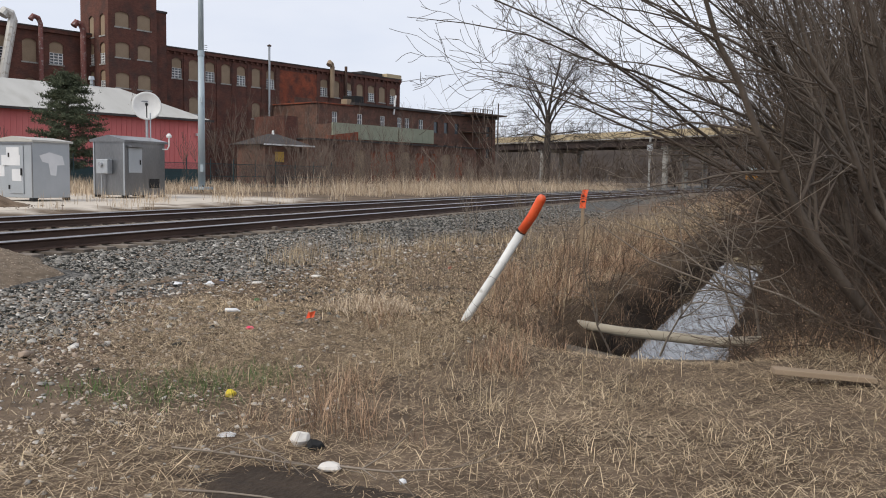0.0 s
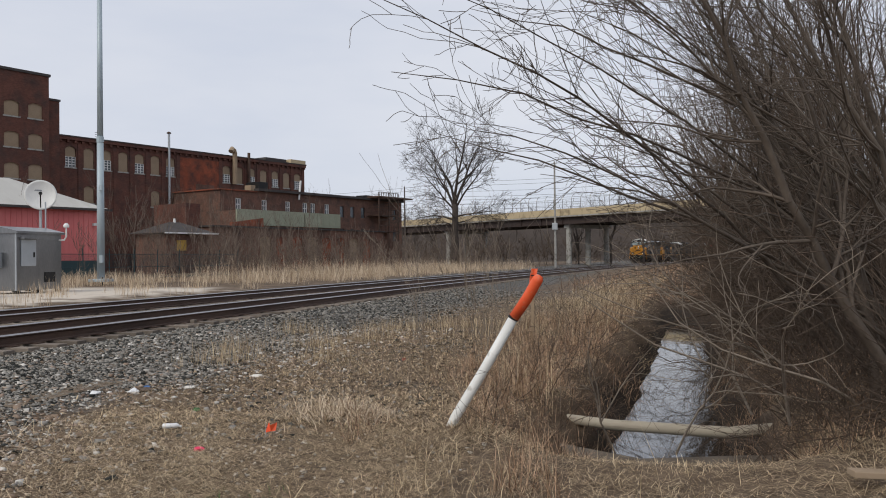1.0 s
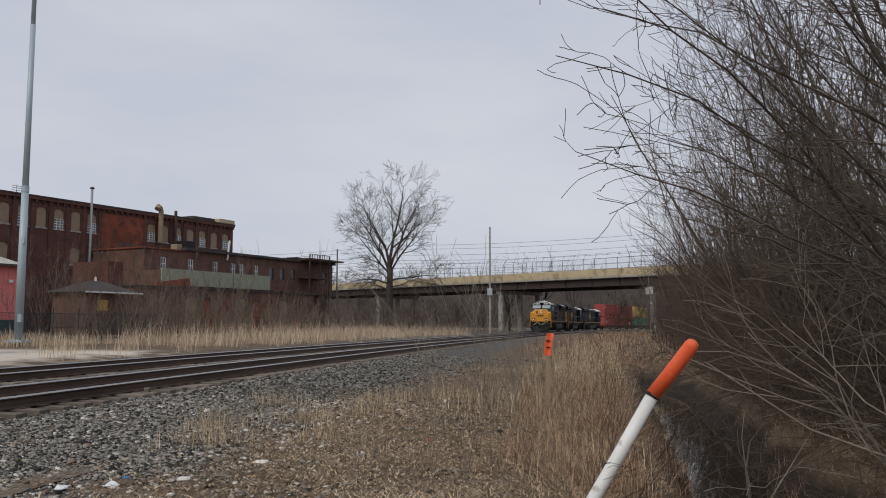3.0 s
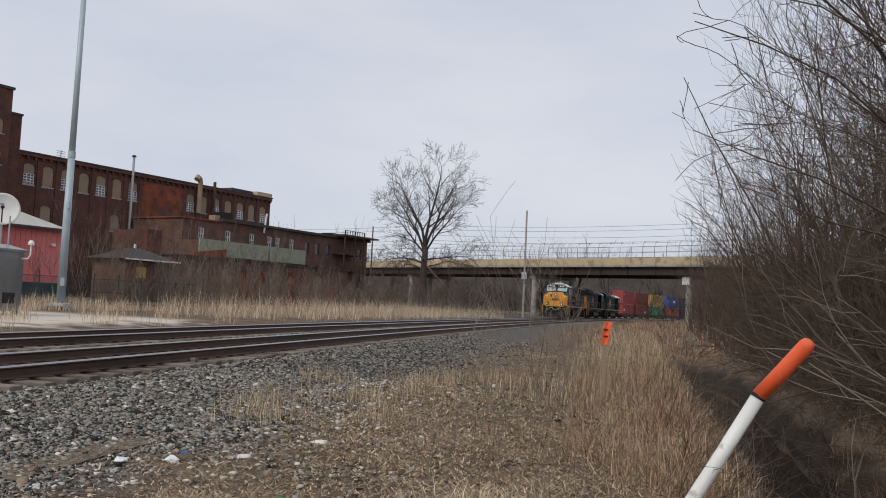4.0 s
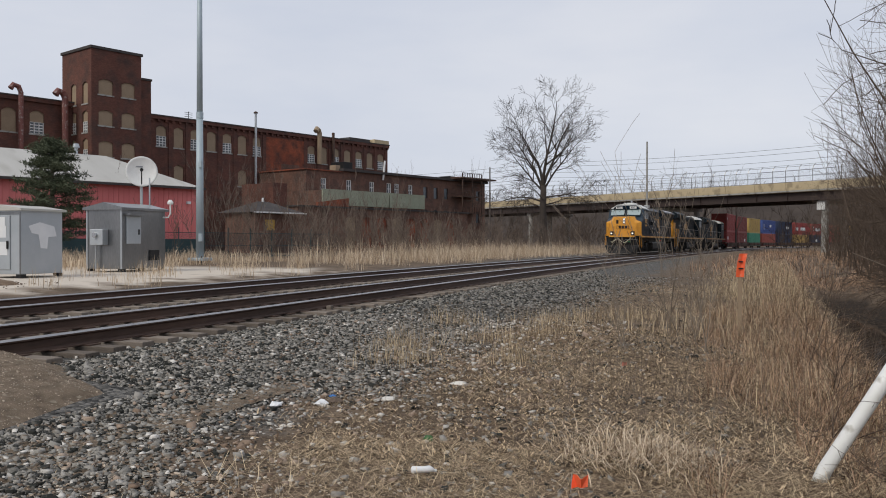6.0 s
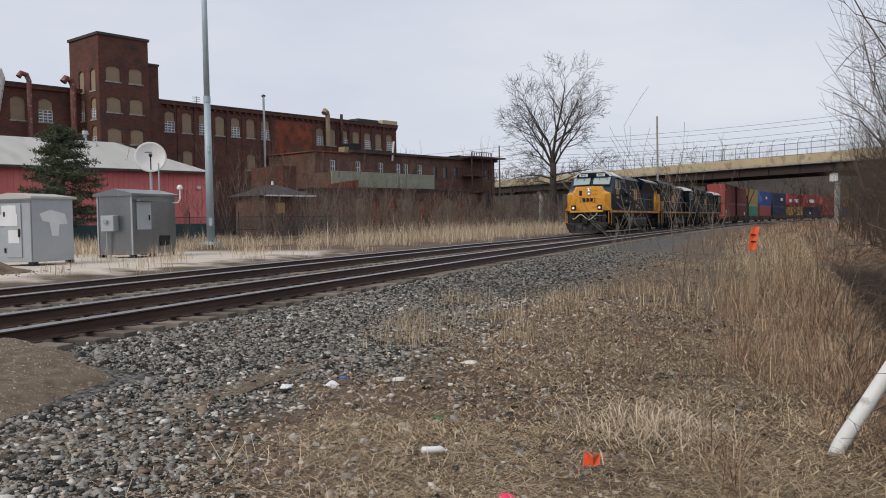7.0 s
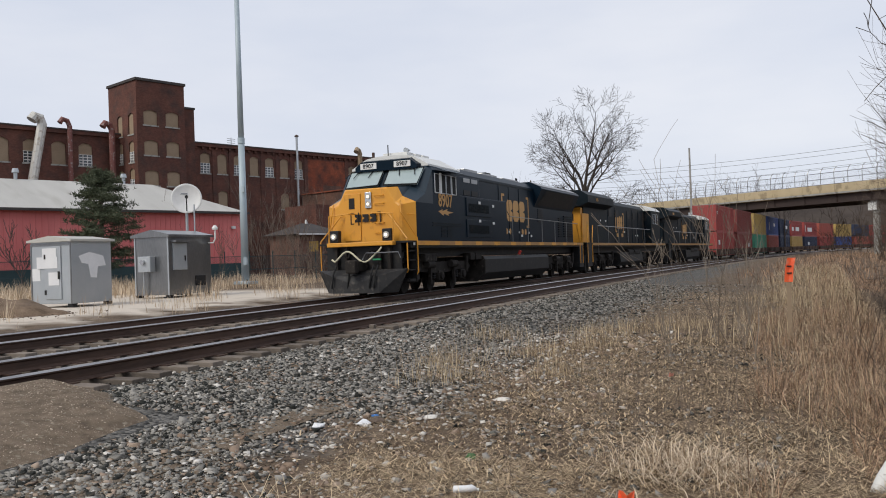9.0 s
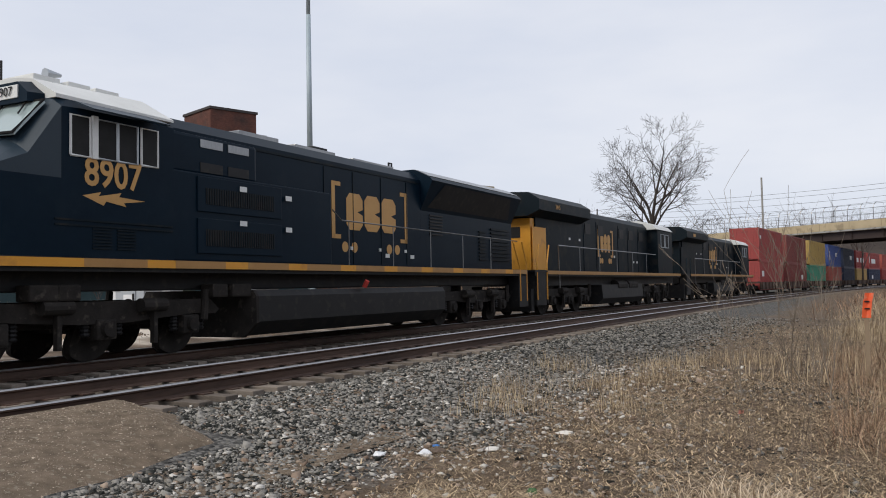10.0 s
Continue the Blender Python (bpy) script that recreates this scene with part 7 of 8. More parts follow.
def make_sapling():
    rng = random.Random(5)
    for x, y, h in ((6.62, 14.1, 2.9), (6.1, 12.2, 1.4), (6.9, 15.6, 2.0), (7.1, 12.4, 1.5)):
        t = thing("sapling", pose(x, y, 0), "thin bare sapling rising from the dry grass", "shrub", "saplings")
        segs = []
        for k in range(3):
            grow(segs, Vector((rng.gauss(0, 0.05), rng.gauss(0, 0.05), -0.05)), Vector((rng.gauss(-0.1, 0.22), rng.gauss(0, 0.2), 1)), h * rng.uniform(0.6, 1), 0.009, 2, rng, 4, 0.7, 0.2, 0.08, 0.5, 6)
        wood_mesh("stem", segs, M["twig_light"], t, least=0.0028)


def make_brush():
    """Grey-brown scrub at the foot of the mill and under the bridge."""
    rng = random.Random(31)
    segs = []
    for i in range(340):
        t = rng.random()
        y = 46 + 75 * t
        x = -13.5 - 26 * rng.random() * (1 - 0.35 * t) + bend(y)
        h = rng.uniform(0.8, 2.6)
        grow(segs, Vector((x, y, 0.1)), Vector((rng.gauss(0, 0.16), rng.gauss(0, 0.16), 1)), h, 0.016, 2, rng, 5, 0.55, 0.15, 0.08, 0.55, 4)
    for i in range(60):
        y = 52 + 40 * rng.random()
        x = -27 - 12 * rng.random() + 0.12 * (y - 52)
        h = rng.uniform(2.4, 5.4)
        grow(segs, Vector((x, y, 0.1)), Vector((rng.gauss(0, 0.10), rng.gauss(0, 0.10), 1)), h, 0.03, 2, rng, 6, 0.5, 0.2, 0.07, 0.5, 5)
    foot = pose(-62.26, 87.42, 0, 0, 0, 70.6)
    for i in range(120):
        p = foot @ Vector((rng.uniform(-3, 34), rng.uniform(-26, -19) if i % 2 else rng.uniform(-17, -2), 0))
        h = rng.uniform(3.0, 7.0) if i % 2 == 0 else rng.uniform(2.0, 4.2)
        grow(segs, p, Vector((rng.gauss(0, 0.12), rng.gauss(0, 0.12), 1)), h, 0.028, 2, rng, 5, 0.5, 0.18, 0.08, 0.5, 4)
    wood_mesh("brush", segs, M["brush"], None, "grey-brown leafless brush before the mill", "scrub", "stuff", least=0.009)
    segs = []
    for i in range(380):
        x, y = rng.uniform(-60, 70), rng.uniform(118, 190)
        if abs(x - bend(y) + 2.5) < 6.5:
            continue
        h = rng.uniform(2.0, 5.0)
        grow(segs, Vector((x, y, 0)), Vector((rng.gauss(0, 0.3), rng.gauss(0, 0.3), 1)), h, 0.035, 2, rng, 4, 0.8, 0.1, 0.14, 0.55, 3)
    wood_mesh("brush", segs, M["twig"], None, "brown scrub under and behind the bridge", "scrub", "stuff", least=0.022)


def make_woods():
    """Wooded rise far behind the bridge."""
    rng = np.random.RandomState(3)
    xs, ts = np.linspace(-260, 300, 140), np.linspace(0, 1, 10)
    X, T = np.meshgrid(xs, ts)
    Y = 330 - 0.35 * np.abs(X - 20) + 70 * T
    Z = -0.5 + (18.5 + 1.5 * np.sin(X * 0.021 + 1) + 0.8 * np.sin(X * 0.06)) * smooth(0, 1, T) + rng.normal(0, 0.35, X.shape)
    i = (np.arange(9)[:, None] * 140 + np.arange(139)[None, :]).ravel()
    soup("wooded_hill", np.stack([X, Y, Z], -1).reshape(-1, 3), np.stack([i, i + 1, i + 141, i + 140], 1), mat("leafless woodland floor", (0.040, 0.031, 0.026), (0.080, 0.063, 0.052), 0.1, 0.95, fine=1.0), "brown leafless wooded rise behind the bridge", "backdrop", "structure")
    r = random.Random(6)
    segs = []
    for k in range(360):
        x = r.uniform(-170, 200)
        t = r.random()
        y = 330 - 0.35 * abs(x - 20) + 66 * t - 6
        h = r.uniform(3.5, 6.5)
        z = (18.5 + 1.5 * math.sin(x * 0.021 + 1)) * float(smooth(0, 1, t)) - 1.2
        grow(segs, Vector((x, y, z)), Vector((r.gauss(0, 0.1), r.gauss(0, 0.1), 1)), h, 0.14, 2, r, 4, 0.6, 0.2, 0.1, 0.5, 3)
    wood_mesh("woods", segs, M["bark_elm"], None, "leafless trees on the far rise", "trees", "stuff", least=0.045)


def make_pine():
    rng = random.Random(4)
    nr = np.random.RandomState(4)
    t = thing("pine_tree", pose(-31.2, 40.4, 0.1), "dark green pine with drooping layered boughs", "tree")
    part("trunk", tube([(0, 0, 0), (0.1, 0, 3), (0, 0.1, 7.0)], [0.22, 0.16, 0.05], sides=8), M["bark"], t)
    segs, vs, fs = [], [], []
    for k in range(58):
        z = 1.4 + 5.9 * (k / 58)
        reach = 2.25 * (1 - ((z - 1.6) / 6.4) ** 2.0) * rng.uniform(0.65, 1.1) + 0.25
        a = k * 2.4 + rng.uniform(-0.4, 0.4)
        d = Vector((math.cos(a), math.sin(a), rng.uniform(-0.05, 0.25)))
        p = Vector((0.05, 0, z))
        for j in range(6):
            q = p + d * (reach / 6)
            segs.append((p, q, 0.05 * (1 - j / 7), 0.05 * (1 - (j + 1) / 7)))
            p = q
            if j > 0:
                for m in range(22):
                    c = p + Vector((rng.gauss(0, 0.25), rng.gauss(0, 0.25), rng.gauss(0.03, 0.09)))
                    for b in range(5):
                        dv = Vector((rng.gauss(0, 1), rng.gauss(0, 1), rng.gauss(0.35, 0.8))).normalized() * rng.uniform(0.15, 0.27)
                        sd = dv.orthogonal().normalized() * 0.02
                        n = len(vs)
                        vs += [tuple(c - sd), tuple(c + sd), tuple(c + dv)]
                        fs.append((n, n + 1, n + 2))
    wood_mesh("bough", segs, M["bark"], t)
    soup("needles", vs, fs, M["pine"], "dark green needle tufts", "", "", t)


make_grass()
make_elm()
for _x, _y, _h, _s in ((-42.0, 150, 13, 1), (-30, 158, 10, 2), (0.5, 152, 13, 3), (6.0, 158, 12, 4), (-6, 160, 11, 5), (-52, 140, 14, 6), (22, 150, 11, 9)):
    make_small_tree(_x, _y, _h, _s, "bare young tree behind the bridge and the mill")
for _x, _y, _h, _s in ((-36.0, 36.0, 4.6, 31), (-34.2, 37.2, 3.6, 32)):
    make_small_tree(_x, _y, _h, _s, "small bare shrub before the red metal wall")
make_near_shrub()
make_thicket()
make_sapling()
make_brush()
make_woods()
make_pine()


# ---- ditch, stones and small things ----
def make_water():
    m = mat("ditch water", (0.014, 0.013, 0.011), (0.02, 0.018, 0.015), 1.0, 0.03, spec=1.0, bump=0.012, fine=6)
    m.node_tree.nodes["Principled BSDF"].inputs["IOR"].default_value = 1.9
    ys = np.arange(7.3, 31, 0.5)
    v, f = [], []
    for i, y in enumerate(ys):
        c = ditch_mid(y)
        v += [(c - 0.95, y, -0.68), (c + 0.95, y, -0.68)]
        if i:
            f.append((2 * i - 2, 2 * i - 1, 2 * i + 1, 2 * i))
    soup("water", v, f, m, "still ditch water reflecting the sky", "water", "structure")


def rocks(name, xy, size, material, label, rng, sink=0.3, tall=0.65, category="stones", base=land):
    """Angular stones: jittered blocks, half sunk."""
    n = len(xy)
    cube = np.array([(x, y, z) for x in (-1, 1) for y in (-1, 1) for z in (-1, 1)], dtype=float) * 0.5
    v = np.repeat(cube[None], n, 0) * (1 + rng.uniform(-0.45, 0.35, (n, 8, 1))) + rng.uniform(-0.2, 0.2, (n, 8, 3))
    v *= np.stack([rng.uniform(0.7, 1.3, n), rng.uniform(0.6, 1.0, n), rng.uniform(0.4, 1.0, n) * tall], 1)[:, None, :] * size[:, None, None]
    a, b = rng.uniform(0, 6.283, n), rng.uniform(-0.5, 0.5, n)
    ca, sa, cb, sb = np.cos(a), np.sin(a), np.cos(b), np.sin(b)
    z0 = np.zeros(n)
    R = np.stack([np.stack([ca * cb, -sa, ca * sb], 1), np.stack([sa * cb, ca, sa * sb], 1), np.stack([-sb, z0, cb], 1)], 1)
    v = np.einsum("nij,nkj->nki", R, v)
    v += np.stack([xy[:, 0], xy[:, 1], base(xy[:, 0], xy[:, 1]) + size * tall * (0.5 - sink)], 1)[:, None, :]
    quads = np.array([(0, 1, 3, 2), (4, 6, 7, 5), (0, 4, 5, 1), (2, 3, 7, 6), (1, 5, 7, 3)])
    f = (np.arange(n)[:, None, None] * 8 + quads[None]).reshape(-1, 4)
    return soup(name, v.reshape(-1, 3), f, material, label, category)


def apron_edge(x, y):
    """1 on the asphalt apron, falling to 0 at its ragged rim."""
    return np.minimum(np.minimum((2.55 - x + 0.14 * wob(x, y, 1.7)) / 0.55, (8.35 - 0.42 * np.maximum(x - 0.2, 0) ** 1.3 - y + 0.12 * wob(y, x, 2.1)) / 0.6), 1.0)


def apron(x, y):
    """Height of the asphalt."""
    e = smooth(0, 1, apron_edge(x, y))
    z = np.maximum(land(x, y), 0.07 * smooth(1.3, 1.0, x)) - 0.03 + 0.10 * e + 0.10 * smooth(2.2, 0.4, x) * e
    return np.where(x < 0.06, np.minimum(z, 0.13), z)


def make_stones():
    r = np.random.RandomState(9)
    xy = scatter(r, 118000, 0.6, 6.4, 2.8, 15, lambda x, y: (r.uniform(0, 1, len(x)) < np.clip((4.8 - x - 0.03 * (y - 4) + 0.8 * wob(x, y, 0.9) + 0.7 * smooth(7.5, 4.6, y)) / 1.9, 0.03, 1)) & ~((x < 2.5) & (y < 7.4)))
    rocks("ballast_stones", xy, r.gamma(2.4, 0.0050, len(xy)) + 0.0095, M["stone"], "angular grey ballast stones on the verge", r, sink=0.18, tall=0.75)
    xy = scatter(r, 17000, -7.0, 1.6, 3.0, 40, lambda x, y: (np.abs(np.abs(x + 0.72) - 0.75) > 0.09) & (np.abs(np.abs(x + 4.68) - 0.75) > 0.09))
    rocks("ballast_stones", xy, r.uniform(0.025, 0.065, len(xy)), M["stone"], "grey ballast stones between the rails", r)
    xy = scatter(r, 7000, 1.2, 6.6, 2.5, 16, lambda x, y: ~((x < 2.5) & (y < 7.4)) & (r.uniform(0, 1, len(x)) < np.clip((6.2 - x) / 2.5, 0.1, 1)))
    rocks("pale_stones", xy, r.gamma(2.4, 0.0065, len(xy)) + 0.009, M["stone_pale"], "scattered pale stones among the ballast", r, sink=0.05)
    xy = scatter(r, 4200, 1.2, 6.0, 2.5, 15, lambda x, y: ~((x < 2.5) & (y < 7.4)))
    rocks("tan_stones", xy, r.gamma(2.4, 0.0065, len(xy)) + 0.009, M["stone_tan"], "tan and pinkish stones among the ballast", r, sink=0.08)
    xy = scatter(r, 5000, 4.2, 7.6, 5.5, 14, lambda x, y: patchy(x, y, 1.1, 0.0))
    rocks("loose_gravel", xy, r.gamma(2.2, 0.006, len(xy)) + 0.008, M["stone"], "loose gravel showing through the straw", r, sink=0.05)
    xy = scatter(r, 9000, 3.6, 7.6, 1.0, 5.4, lambda x, y: clear(x, y, 0.3) & patchy(x, y, 0.9, -0.3))
    rocks("sandy_gravel", xy, r.gamma(2.0, 0.0035, len(xy)) + 0.005, M["stone_sand"], "pale sandy gravel on the trodden verge", r, sink=0.1)
    xy = scatter(r, 1500, 2.5, 8.5, 1.0, 6, lambda x, y: clear(x, y, 0.3))
    rocks("pale_stones", xy, r.uniform(0.008, 0.03, len(xy)), M["stone_pale"], "pale gravel on the trodden verge", r)
    xy = scatter(r, 9000, 0.2, 2.6, 3.0, 8.2, lambda x, y: apron_edge(x, y) > 0.15)
    rocks("fine_gravel", xy, r.gamma(2.0, 0.0019, len(xy)) + 0.003, M["stone_sand"], "loose pale gravel speckling the worn apron", r, sink=0.3, base=apron)
    xy = scatter(r, 22000, 0.6, 8.0, 15, 36, lambda x, y: r.uniform(0, 1, len(x)) < np.clip((5.4 - x + bend(y)) / 3.0, 0.05, 1))
    rocks("ballast_stones", xy, r.uniform(0.018, 0.055, len(xy)), M["stone"], "grey ballast stones on the shoulder further along", r, sink=0.1)
    xy = scatter(r, 7000, -7.0, 1.0, 3.0, 45, lambda x, y: (np.abs(np.abs(x + 0.72) - 0.75) > 0.09) & (np.abs(np.abs(x + 4.68) - 0.75) > 0.09))
    rocks("pale_stones", xy, r.uniform(0.02, 0.05, len(xy)), M["stone_pale"], "pale stones among the ties", r, sink=0.1)
    # heap of brown earth and stones beside the cabinet
    xy = np.stack([r.normal(-12.4, 1.1, 700), r.normal(17.6, 0.8, 700)], 1)
    rocks("gravel_heap", xy, r.uniform(0.015, 0.05, 700), mat("brown rubble", (0.10, 0.07, 0.05), (0.19, 0.145, 0.11), 2, 0.95, island=0.6), "low heap of brown rubble by the far track", r, sink=-0.2)


def make_mound():
    """Low heap of brown earth between the far track and the cabinets."""
    n = 28
    u = np.linspace(-1, 1, n)
    U, V = np.meshgrid(u, u)
    X, Y = -12.7 + 2.1 * U, 18.0 + 1.3 * V
    q = np.clip(1 - U ** 2 - V ** 2 + 0.12 * wob(X, Y, 2.0), 0, 1)
    Z = land(X, Y) - 0.06 + 0.50 * q ** 0.8 * (1 + 0.18 * wob(X, Y, 3.1))
    i = (np.arange(n - 1)[:, None] * n + np.arange(n - 1)[None, :]).ravel()
    soup("earth_mound", np.stack([X, Y, Z], -1).reshape(-1, 3), np.stack([i, i + 1, i + n + 1, i + n], 1), mat("crumbly brown earth", (0.10, 0.068, 0.045), (0.25, 0.18, 0.125), 3, 0.95, fine=22, bump=1.0), "low heap of crumbly brown earth by the far track", "mound", "")


def make_asphalt():
    """The end of a paved crossing approach, with planks between the rails."""
    xs, ys = np.arange(-0.62, 3.6, 0.1), np.arange(-24, 9.4, 0.1)
    X, Y = np.meshgrid(xs, ys)
    Z = apron(X, Y)
    nx, ny = len(xs), len(ys)
    i = (np.arange(ny - 1)[:, None] * nx + np.arange(nx - 1)[None, :]).ravel()
    ok = (X > 0.14).ravel()[i]
    i = i[ok]
    ob = soup("asphalt_apron", np.stack([X, Y, Z], -1).reshape(-1, 3), np.stack([i, i + 1, i + nx + 1, i + nx], 1), M["asphalt"], "worn brown asphalt apron at the rails", "road", "structure")
    ob.data.polygons.foreach_set("use_smooth", [True] * len(ob.data.polygons))
    for k in range(5):
        p = part("crossing_plank", box(-1.3 + k * 0.24, -1.09 + k * 0.24, -12, 6.75 - 0.1 * k, 0.1, 0.285, bevel=0.012), M["tie"], None)
        tagged(p, "weathered timber crossing plank between the rails", "plank", "crossing planks")


def make_pole():
    t = thing("marker_pole", pose(8.065, 6.536, 0), "leaning white plastic marker pole with an orange top", "pole")
    pts = [(-0.08, -0.02, -0.15), (0.0, 0, 0.03), (0.26, 0.055, 0.46), (0.505, 0.085, 0.885)]
    part("shaft", tube(pts, 0.043, sides=14), M["pole_white"], t, smooth=True)
    part("orange_top", tube([(0.505, 0.085, 0.885), (0.63, 0.02, 1.05), (0.74, -0.085, 1.215), (0.752, -0.095, 1.235), (0.758, -0.1, 1.245)], [0.046, 0.047, 0.046, 0.036, 0.012], sides=14), M["orange"], t, "bright orange painted top", smooth=True)
    part("band", tube([(0.497, 0.084, 0.872), (0.508, 0.084, 0.892)], 0.047, sides=14), M["black"], t)


def make_marker():
    t = thing("orange_marker", pose(7.54, 14.4, 0), "small orange flexible marker post with dark unreadable marks", "marker")
    part("post", box(-0.03, 0.03, -0.02, 0.02, -0.1, 0.92), M["board"], t)
    bm = bmesh.new()
    loftpts = [(0.0, 0.86), (0.005, 0.95), (0.02, 1.08), (0.05, 1.21)]
    rings = []
    for dx, z in loftpts:
        rings.append([bm.verts.new((dx + sx * 0.055, -0.02 - 0.02 * abs(sx), z)) for sx in (-1, -0.5, 0, 0.5, 1)])
    for a, b in zip(rings, rings[1:]):
        for k in range(4):
            bm.faces.new((a[k], a[k + 1], b[k + 1], b[k]))
    face = part("plate", bm, M["orange"], t, "orange curved plate")
    md = face.modifiers.new("thick", "SOLIDIFY")
    md.thickness = 0.008
    for z in (0.98, 1.08):
        part("mark", box(-0.02, 0.045, -0.046, -0.04, z, z + 0.02), M["black"], face)


def make_logs():
    lg = thing("log", Matrix(), "long pale barkless log lying across the ditch", "log")
    part("trunk", tube([(8.26, 8.13, -0.19), (9.3, 8.12, -0.29), (10.4, 8.16, -0.33), (11.8, 8.5, -0.22), (13.2, 9.0, 0.05)], [0.042, 0.054, 0.058, 0.06, 0.055], sides=10), mat("pale dead wood", (0.36, 0.31, 0.24), (0.50, 0.445, 0.35), 2, 0.85, stretch=(0.2, 3, 3), c3=(0.20, 0.17, 0.13), spots=0.2), lg, smooth=True)
    lg = thing("log", Matrix(), "dark wet log at the head of the ditch", "log")
    part("trunk", tube([(8.5, 7.35, -0.38), (9.6, 7.1, -0.50), (11.6, 7.2, -0.34)], [0.10, 0.12, 0.10], sides=10), M["bark"], lg, smooth=True)
    pl = thing("plank", Matrix(), "pale weathered plank lying on the verge", "plank")
    part("board", box(-0.35, 0.35, -0.06, 0.06, 0, 0.04, bevel=0.006, m=pose(11.25, 5.2, 0.02, 0, 3, 14)), M["board"], pl)


def make_litter():
    r = random.Random(2)

    def scrap(name, x, y, s, material, label, flat=0.3):
        s = s * 0.75
        bm = bmesh.new()
        bmesh.ops.create_icosphere(bm, subdivisions=2, radius=s)
        for v in bm.verts:
            v.co = Vector((v.co.x * r.uniform(0.8, 1.25), v.co.y * r.uniform(0.7, 1.1), v.co.z * flat * r.uniform(0.6, 1.4)))
        ob = part(name, bm, M[material] if isinstance(material, str) else material, None, m=pose(x, y, float(land(x, y)) + s * flat * 0.7, 0, 0, r.uniform(0, 180)))
        return tagged(ob, label, "litter")
    scrap("plastic_bag", 4.14, 7.63, 0.085, "plastic", "crumpled white plastic bag in the ballast", 0.45)
    scrap("plastic_bag", 3.8, 7.42, 0.075, "plastic", "crumpled white plastic scrap in the ballast", 0.5)
    scrap("dark_rag", 4.2, 7.76, 0.09, "twig", "dark brown rag beside a white bag", 0.4)
    scrap("flat_stone", 4.97, 8.92, 0.12, "stone_pale", "flat pale stone on the verge", 0.25)
    scrap("flat_stone", 4.6, 8.0, 0.10, "stone_pale", "flat pale stone in the straw", 0.25)
    scrap("blue_wrapper", 4.05, 8.0, 0.05, mat("blue wrapper", (0.05, 0.16, 0.42), (0.08, 0.22, 0.5), 5), "small blue wrapper among the stones", 0.3)
    scrap("green_can", 5.5, 6.65, 0.05, mat("faded green can", (0.05, 0.13, 0.05), (0.08, 0.18, 0.07), 5), "small faded green can", 0.6)
    for x, y in ((6.76, 5.67), (6.36, 10.49)):
        fl = thing("marking_flag", pose(x, y, 0) @ Matrix.Diagonal((1, 1, 1, 1) if y < 8 else (0.6, 0.6, 0.6, 1)), "small orange plastic marking flag in the grass", "flag", "marking flags")
        bm = bmesh.new()
        for i in range(4):
            bm.verts.new((-0.05 + 0.032 * i, 0.03 * math.sin(i * 2.0), 0.015 + 0.008 * i))
            bm.verts.new((-0.045 + 0.03 * i, 0.05 * math.cos(i * 1.7), 0.085 + 0.012 * (i % 2)))
        bm.verts.ensure_lookup_table()
        for i in range(3):
            bm.faces.new([bm.verts[j] for j in (2 * i, 2 * i + 2, 2 * i + 3, 2 * i + 1)])
        c = part("flag", bm, M["orange" if y < 8 else "flag_faded"], fl)
        c.modifiers.new("thick", "SOLIDIFY").thickness = 0.004
        part("wire", tube([(-0.05, 0, -0.05), (-0.045, 0, 0.1)], 0.002, sides=4), M["steel"], fl)
    scrap("pink_ribbon", 6.43, 5.14, 0.06, mat("fluorescent pink ribbon", (0.8, 0.05, 0.12), (0.9, 0.1, 0.2), 5), "scrap of fluorescent pink ribbon", 0.4)
    scrap("yellow_cup", 7.62, 3.17, 0.045, mat("yellow plastic", (0.65, 0.5, 0.04), (0.75, 0.6, 0.08), 5), "crushed yellow plastic cup", 0.8)
    scrap("paper_scrap", 8.09, 2.47, 0.07, "plastic", "torn scrap of dirty white paper", 0.15)
    scrap("paper_scrap", 7.58, 4.08, 0.06, "plastic", "torn scrap of dirty white paper", 0.15)
    scrap("pale_rock", 8.55, 2.48, 0.075, "stone_pale", "fist-sized pale rock on the verge", 0.8)
    scrap("dark_shoe_scrap", 8.66, 2.45, 0.07, "rubber", "scrap of black rubber beside a pale rock", 0.5)
    scrap("pale_rock", 8.9, 2.18, 0.07, "stone_pale", "pale rock half sunk in wet earth", 0.5)
    scrap("glass_shard", 9.3, 2.15, 0.03, "plastic", "small pale shard of glass", 0.6)
    # dented bottle
    b = thing("plastic_bottle", pose(5.8, 5.75, 0.0, 0, 0, 30) @ Matrix.Diagonal((0.65, 0.65, 0.65, 1)), "dented clear plastic bottle lying in the straw", "bottle")
    part("body", tube([(-0.1, 0, 0.03), (-0.09, 0, 0.03), (0.02, 0, 0.028), (0.07, 0, 0.03), (0.1, 0, 0.022), (0.115, 0, 0.014)], [0.02, 0.033, 0.03, 0.033, 0.02, 0.012], sides=12), M["plastic"], b, smooth=True)
    part("cap", tube([(0.115, 0, 0.014), (0.135, 0, 0.013)], 0.014, sides=10), M["white"], b)
    # short stake by the near rail
    s = thing("survey_stake", pose(0.36, 15.08, 0), "short grey wooden stake beside the rail", "stake")
    part("stake", box(-0.05, 0.05, -0.05, 0.05, -0.05, 0.2, bevel=0.012), M["tie"], s)


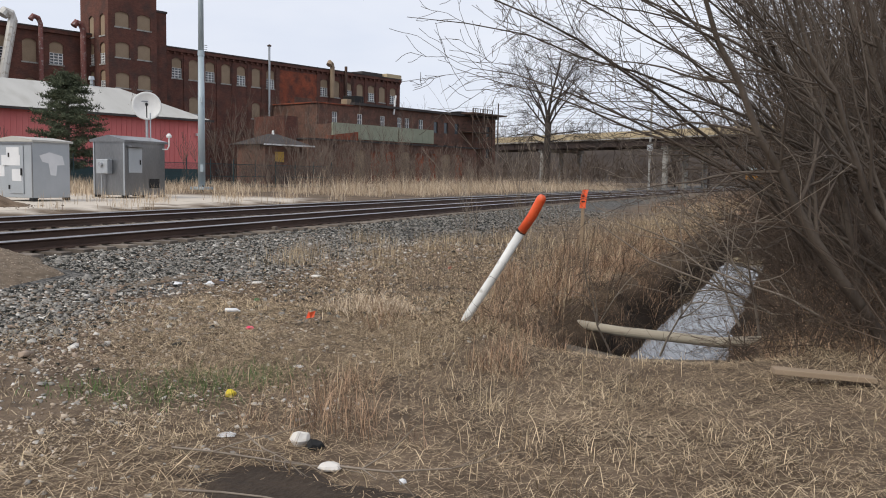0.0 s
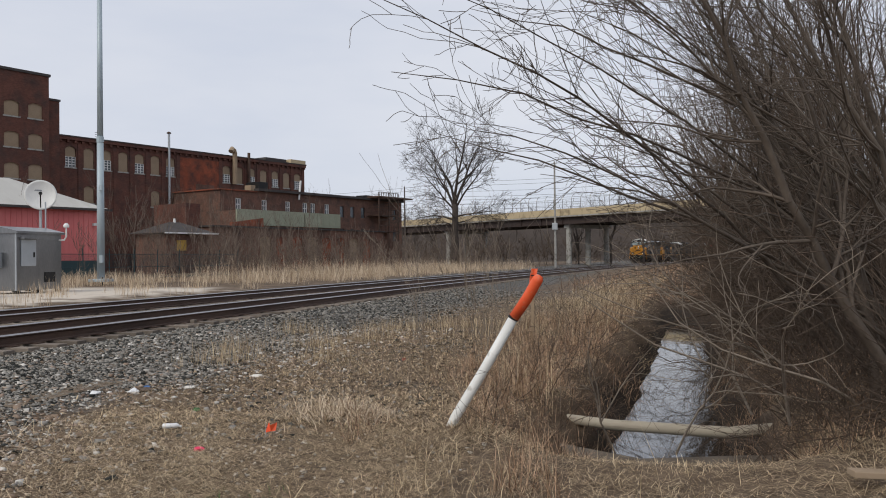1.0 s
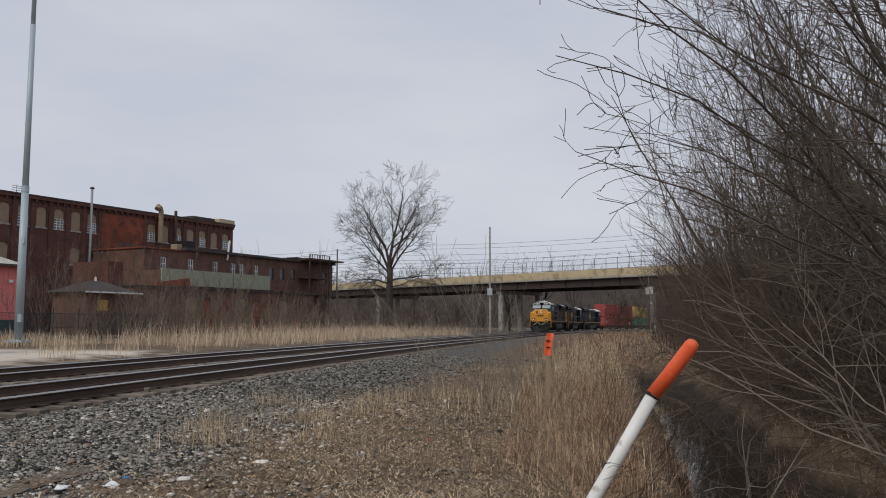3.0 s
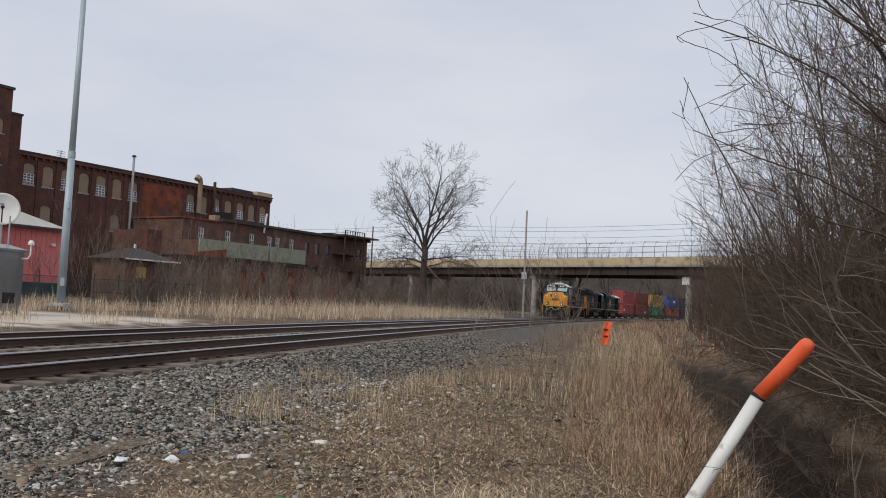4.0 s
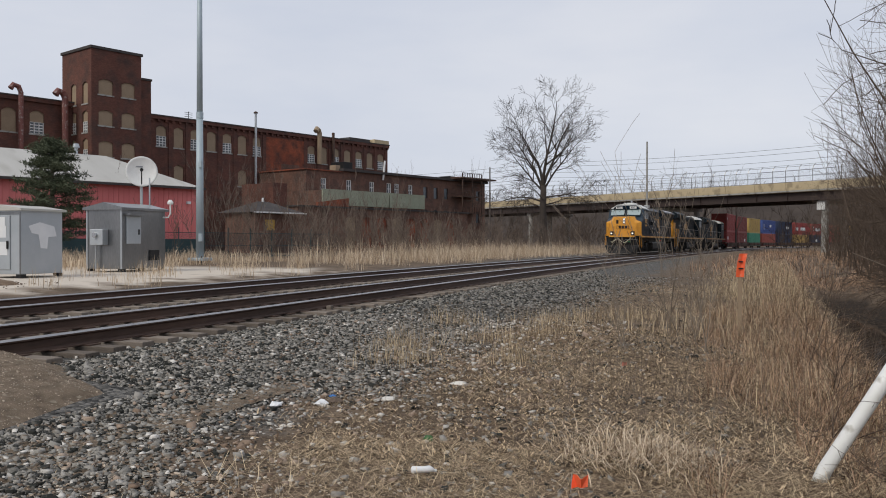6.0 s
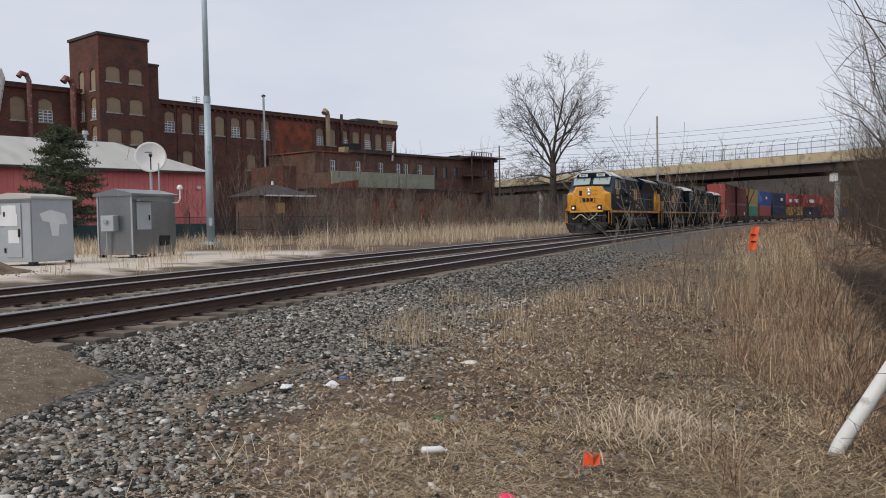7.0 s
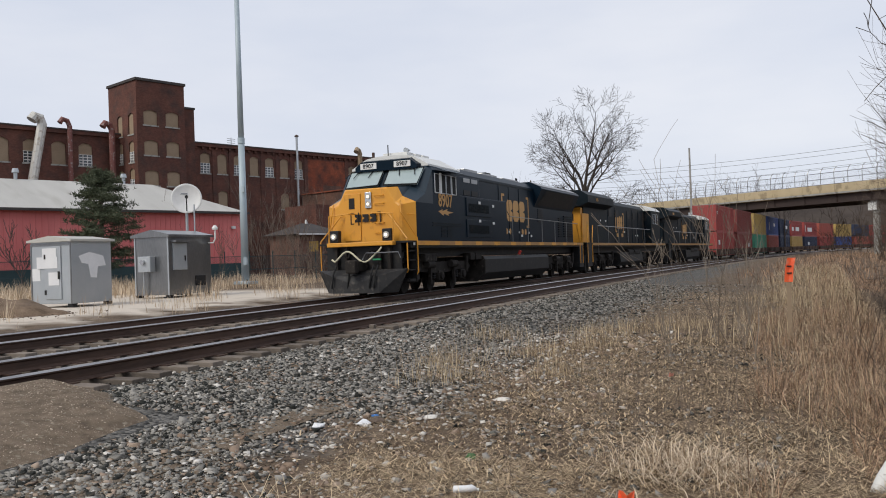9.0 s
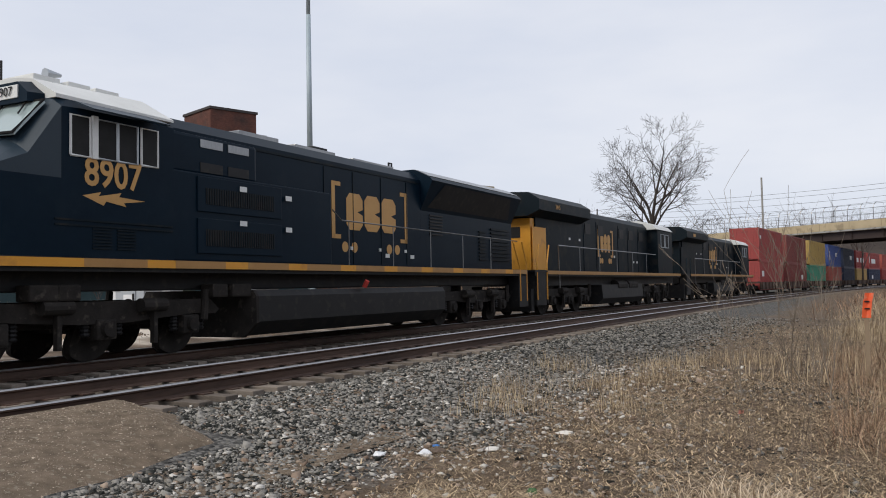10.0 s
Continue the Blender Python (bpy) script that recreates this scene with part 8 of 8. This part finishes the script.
def make_mud():
    """Bare wet earth with sticks, where the verge was trodden."""
    r = np.random.RandomState(14)
    n = 48
    a = np.linspace(0, 2 * np.pi, n, endpoint=False)
    v, f = [], []
    for k, q in enumerate((0.0, 0.4, 0.75, 1.0)):
        w = q * (1 + 0.22 * np.sin(3 * a + 1) + 0.13 * np.sin(7 * a) + 0.08 * np.sin(13 * a + 2))
        x, y = 9.05 + 0.85 * np.cos(a) * w, 1.75 + 0.42 * np.sin(a) * w
        v.append(np.stack([x, y, land(x, y) + (0.014 if k < 3 else -0.012)], 1))
        if k:
            i = np.arange(n)
            j = (i + 1) % n
            f.append(np.stack([(k - 1) * n + i, (k - 1) * n + j, k * n + j, k * n + i], 1))
    soup("wet_earth", np.concatenate(v), np.concatenate(f), mat("wet dark earth", (0.028, 0.020, 0.014), (0.07, 0.05, 0.035), 3, 0.8, bump=0.9, fine=30), "patch of dark wet earth on the trodden verge", "mud")
    rng = random.Random(3)
    segs = []
    for p, d, ln in (((8.1, 2.0, 0.03), (0.9, 0.1, 0.06), 1.3), ((8.5, 1.55, 0.03), (0.8, 0.35, 0.05), 1.1), ((9.0, 2.1, 0.03), (0.9, -0.35, 0.08), 0.9), ((8.3, 2.35, 0.03), (0.7, -0.5, 0.1), 0.8)):
        grow(segs, Vector(p), Vector(d), ln, 0.007, 1, rng, 4, 0.7, 0.0, 0.12, 0.4, 6)
    wood_mesh("fallen_twigs", segs, M["twig_light"], None, "fallen dead twigs on wet earth", "twigs", "stuff", least=0.002, sides=4)
    # fallen stalks on the verge
    segs = []
    for k in range(260):
        x, y = rng.uniform(3.6, 7.6), rng.uniform(3.6, 12)
        z = float(land(x, y)) + rng.uniform(0.006, 0.03)
        b = rng.uniform(0, 6.283)
        grow(segs, Vector((x, y, z)), Vector((math.cos(b), math.sin(b), rng.uniform(-0.01, 0.04))), rng.uniform(0.15, 0.7), 0.003, 0, rng, 0, 0, 0.0, 0.07, 0.5, 4)
    wood_mesh("fallen_stalks", segs, M["twig"], None, "dark fallen weed stalks among the straw", "stalks", "stuff", least=0.0015)


def make_poles_and_wires():
    u = thing("utility_pole", pose(-4.3, 112.0, 0), "pale wooden utility pole with a grey box beside the bridge", "utility pole")
    part("pole", tube([(0, 0, 0), (0, 0, 14.3)], [0.16, 0.11], sides=9), M["concrete"], u)
    part("equipment_box", box(-0.35, 0.35, -0.4, -0.12, 5.2, 6.1, bevel=0.03), M["steel"], u)
    u2 = thing("utility_pole", pose(-26.5, 116.0, 0), "thin grey utility pole at the mill's end", "utility pole")
    part("pole", tube([(0, 0, 0), (0, 0, 12.0)], [0.14, 0.09], sides=8), M["bark_far"], u2)
    w = thing("overhead_wires", Matrix(), "bundle of dark overhead wires beside the road bridge", "wires")
    for k, (z, dz) in enumerate(((9.0, 0), (9.6, 0.1), (10.2, 0.2), (10.8, 0.1), (11.4, 0.3), (12.4, 0.2), (13.2, 0.0))):
        pts = []
        for i in range(41):
            t = i / 40
            sag = -0.9 * (1 - abs(2 * ((t * 3) % 1) - 1) ** 2) * 0.6
            pts.append((-64 + 130 * t, 139 - 48 * t + 0.2 * k, z + dz + sag))
        part("wire", tube(pts, 0.022, sides=4), M["black"], w)


make_water()
make_stones()
make_mound()
make_asphalt()
make_pole()
make_marker()
make_logs()
make_litter()
make_mud()
make_poles_and_wires()

motions()
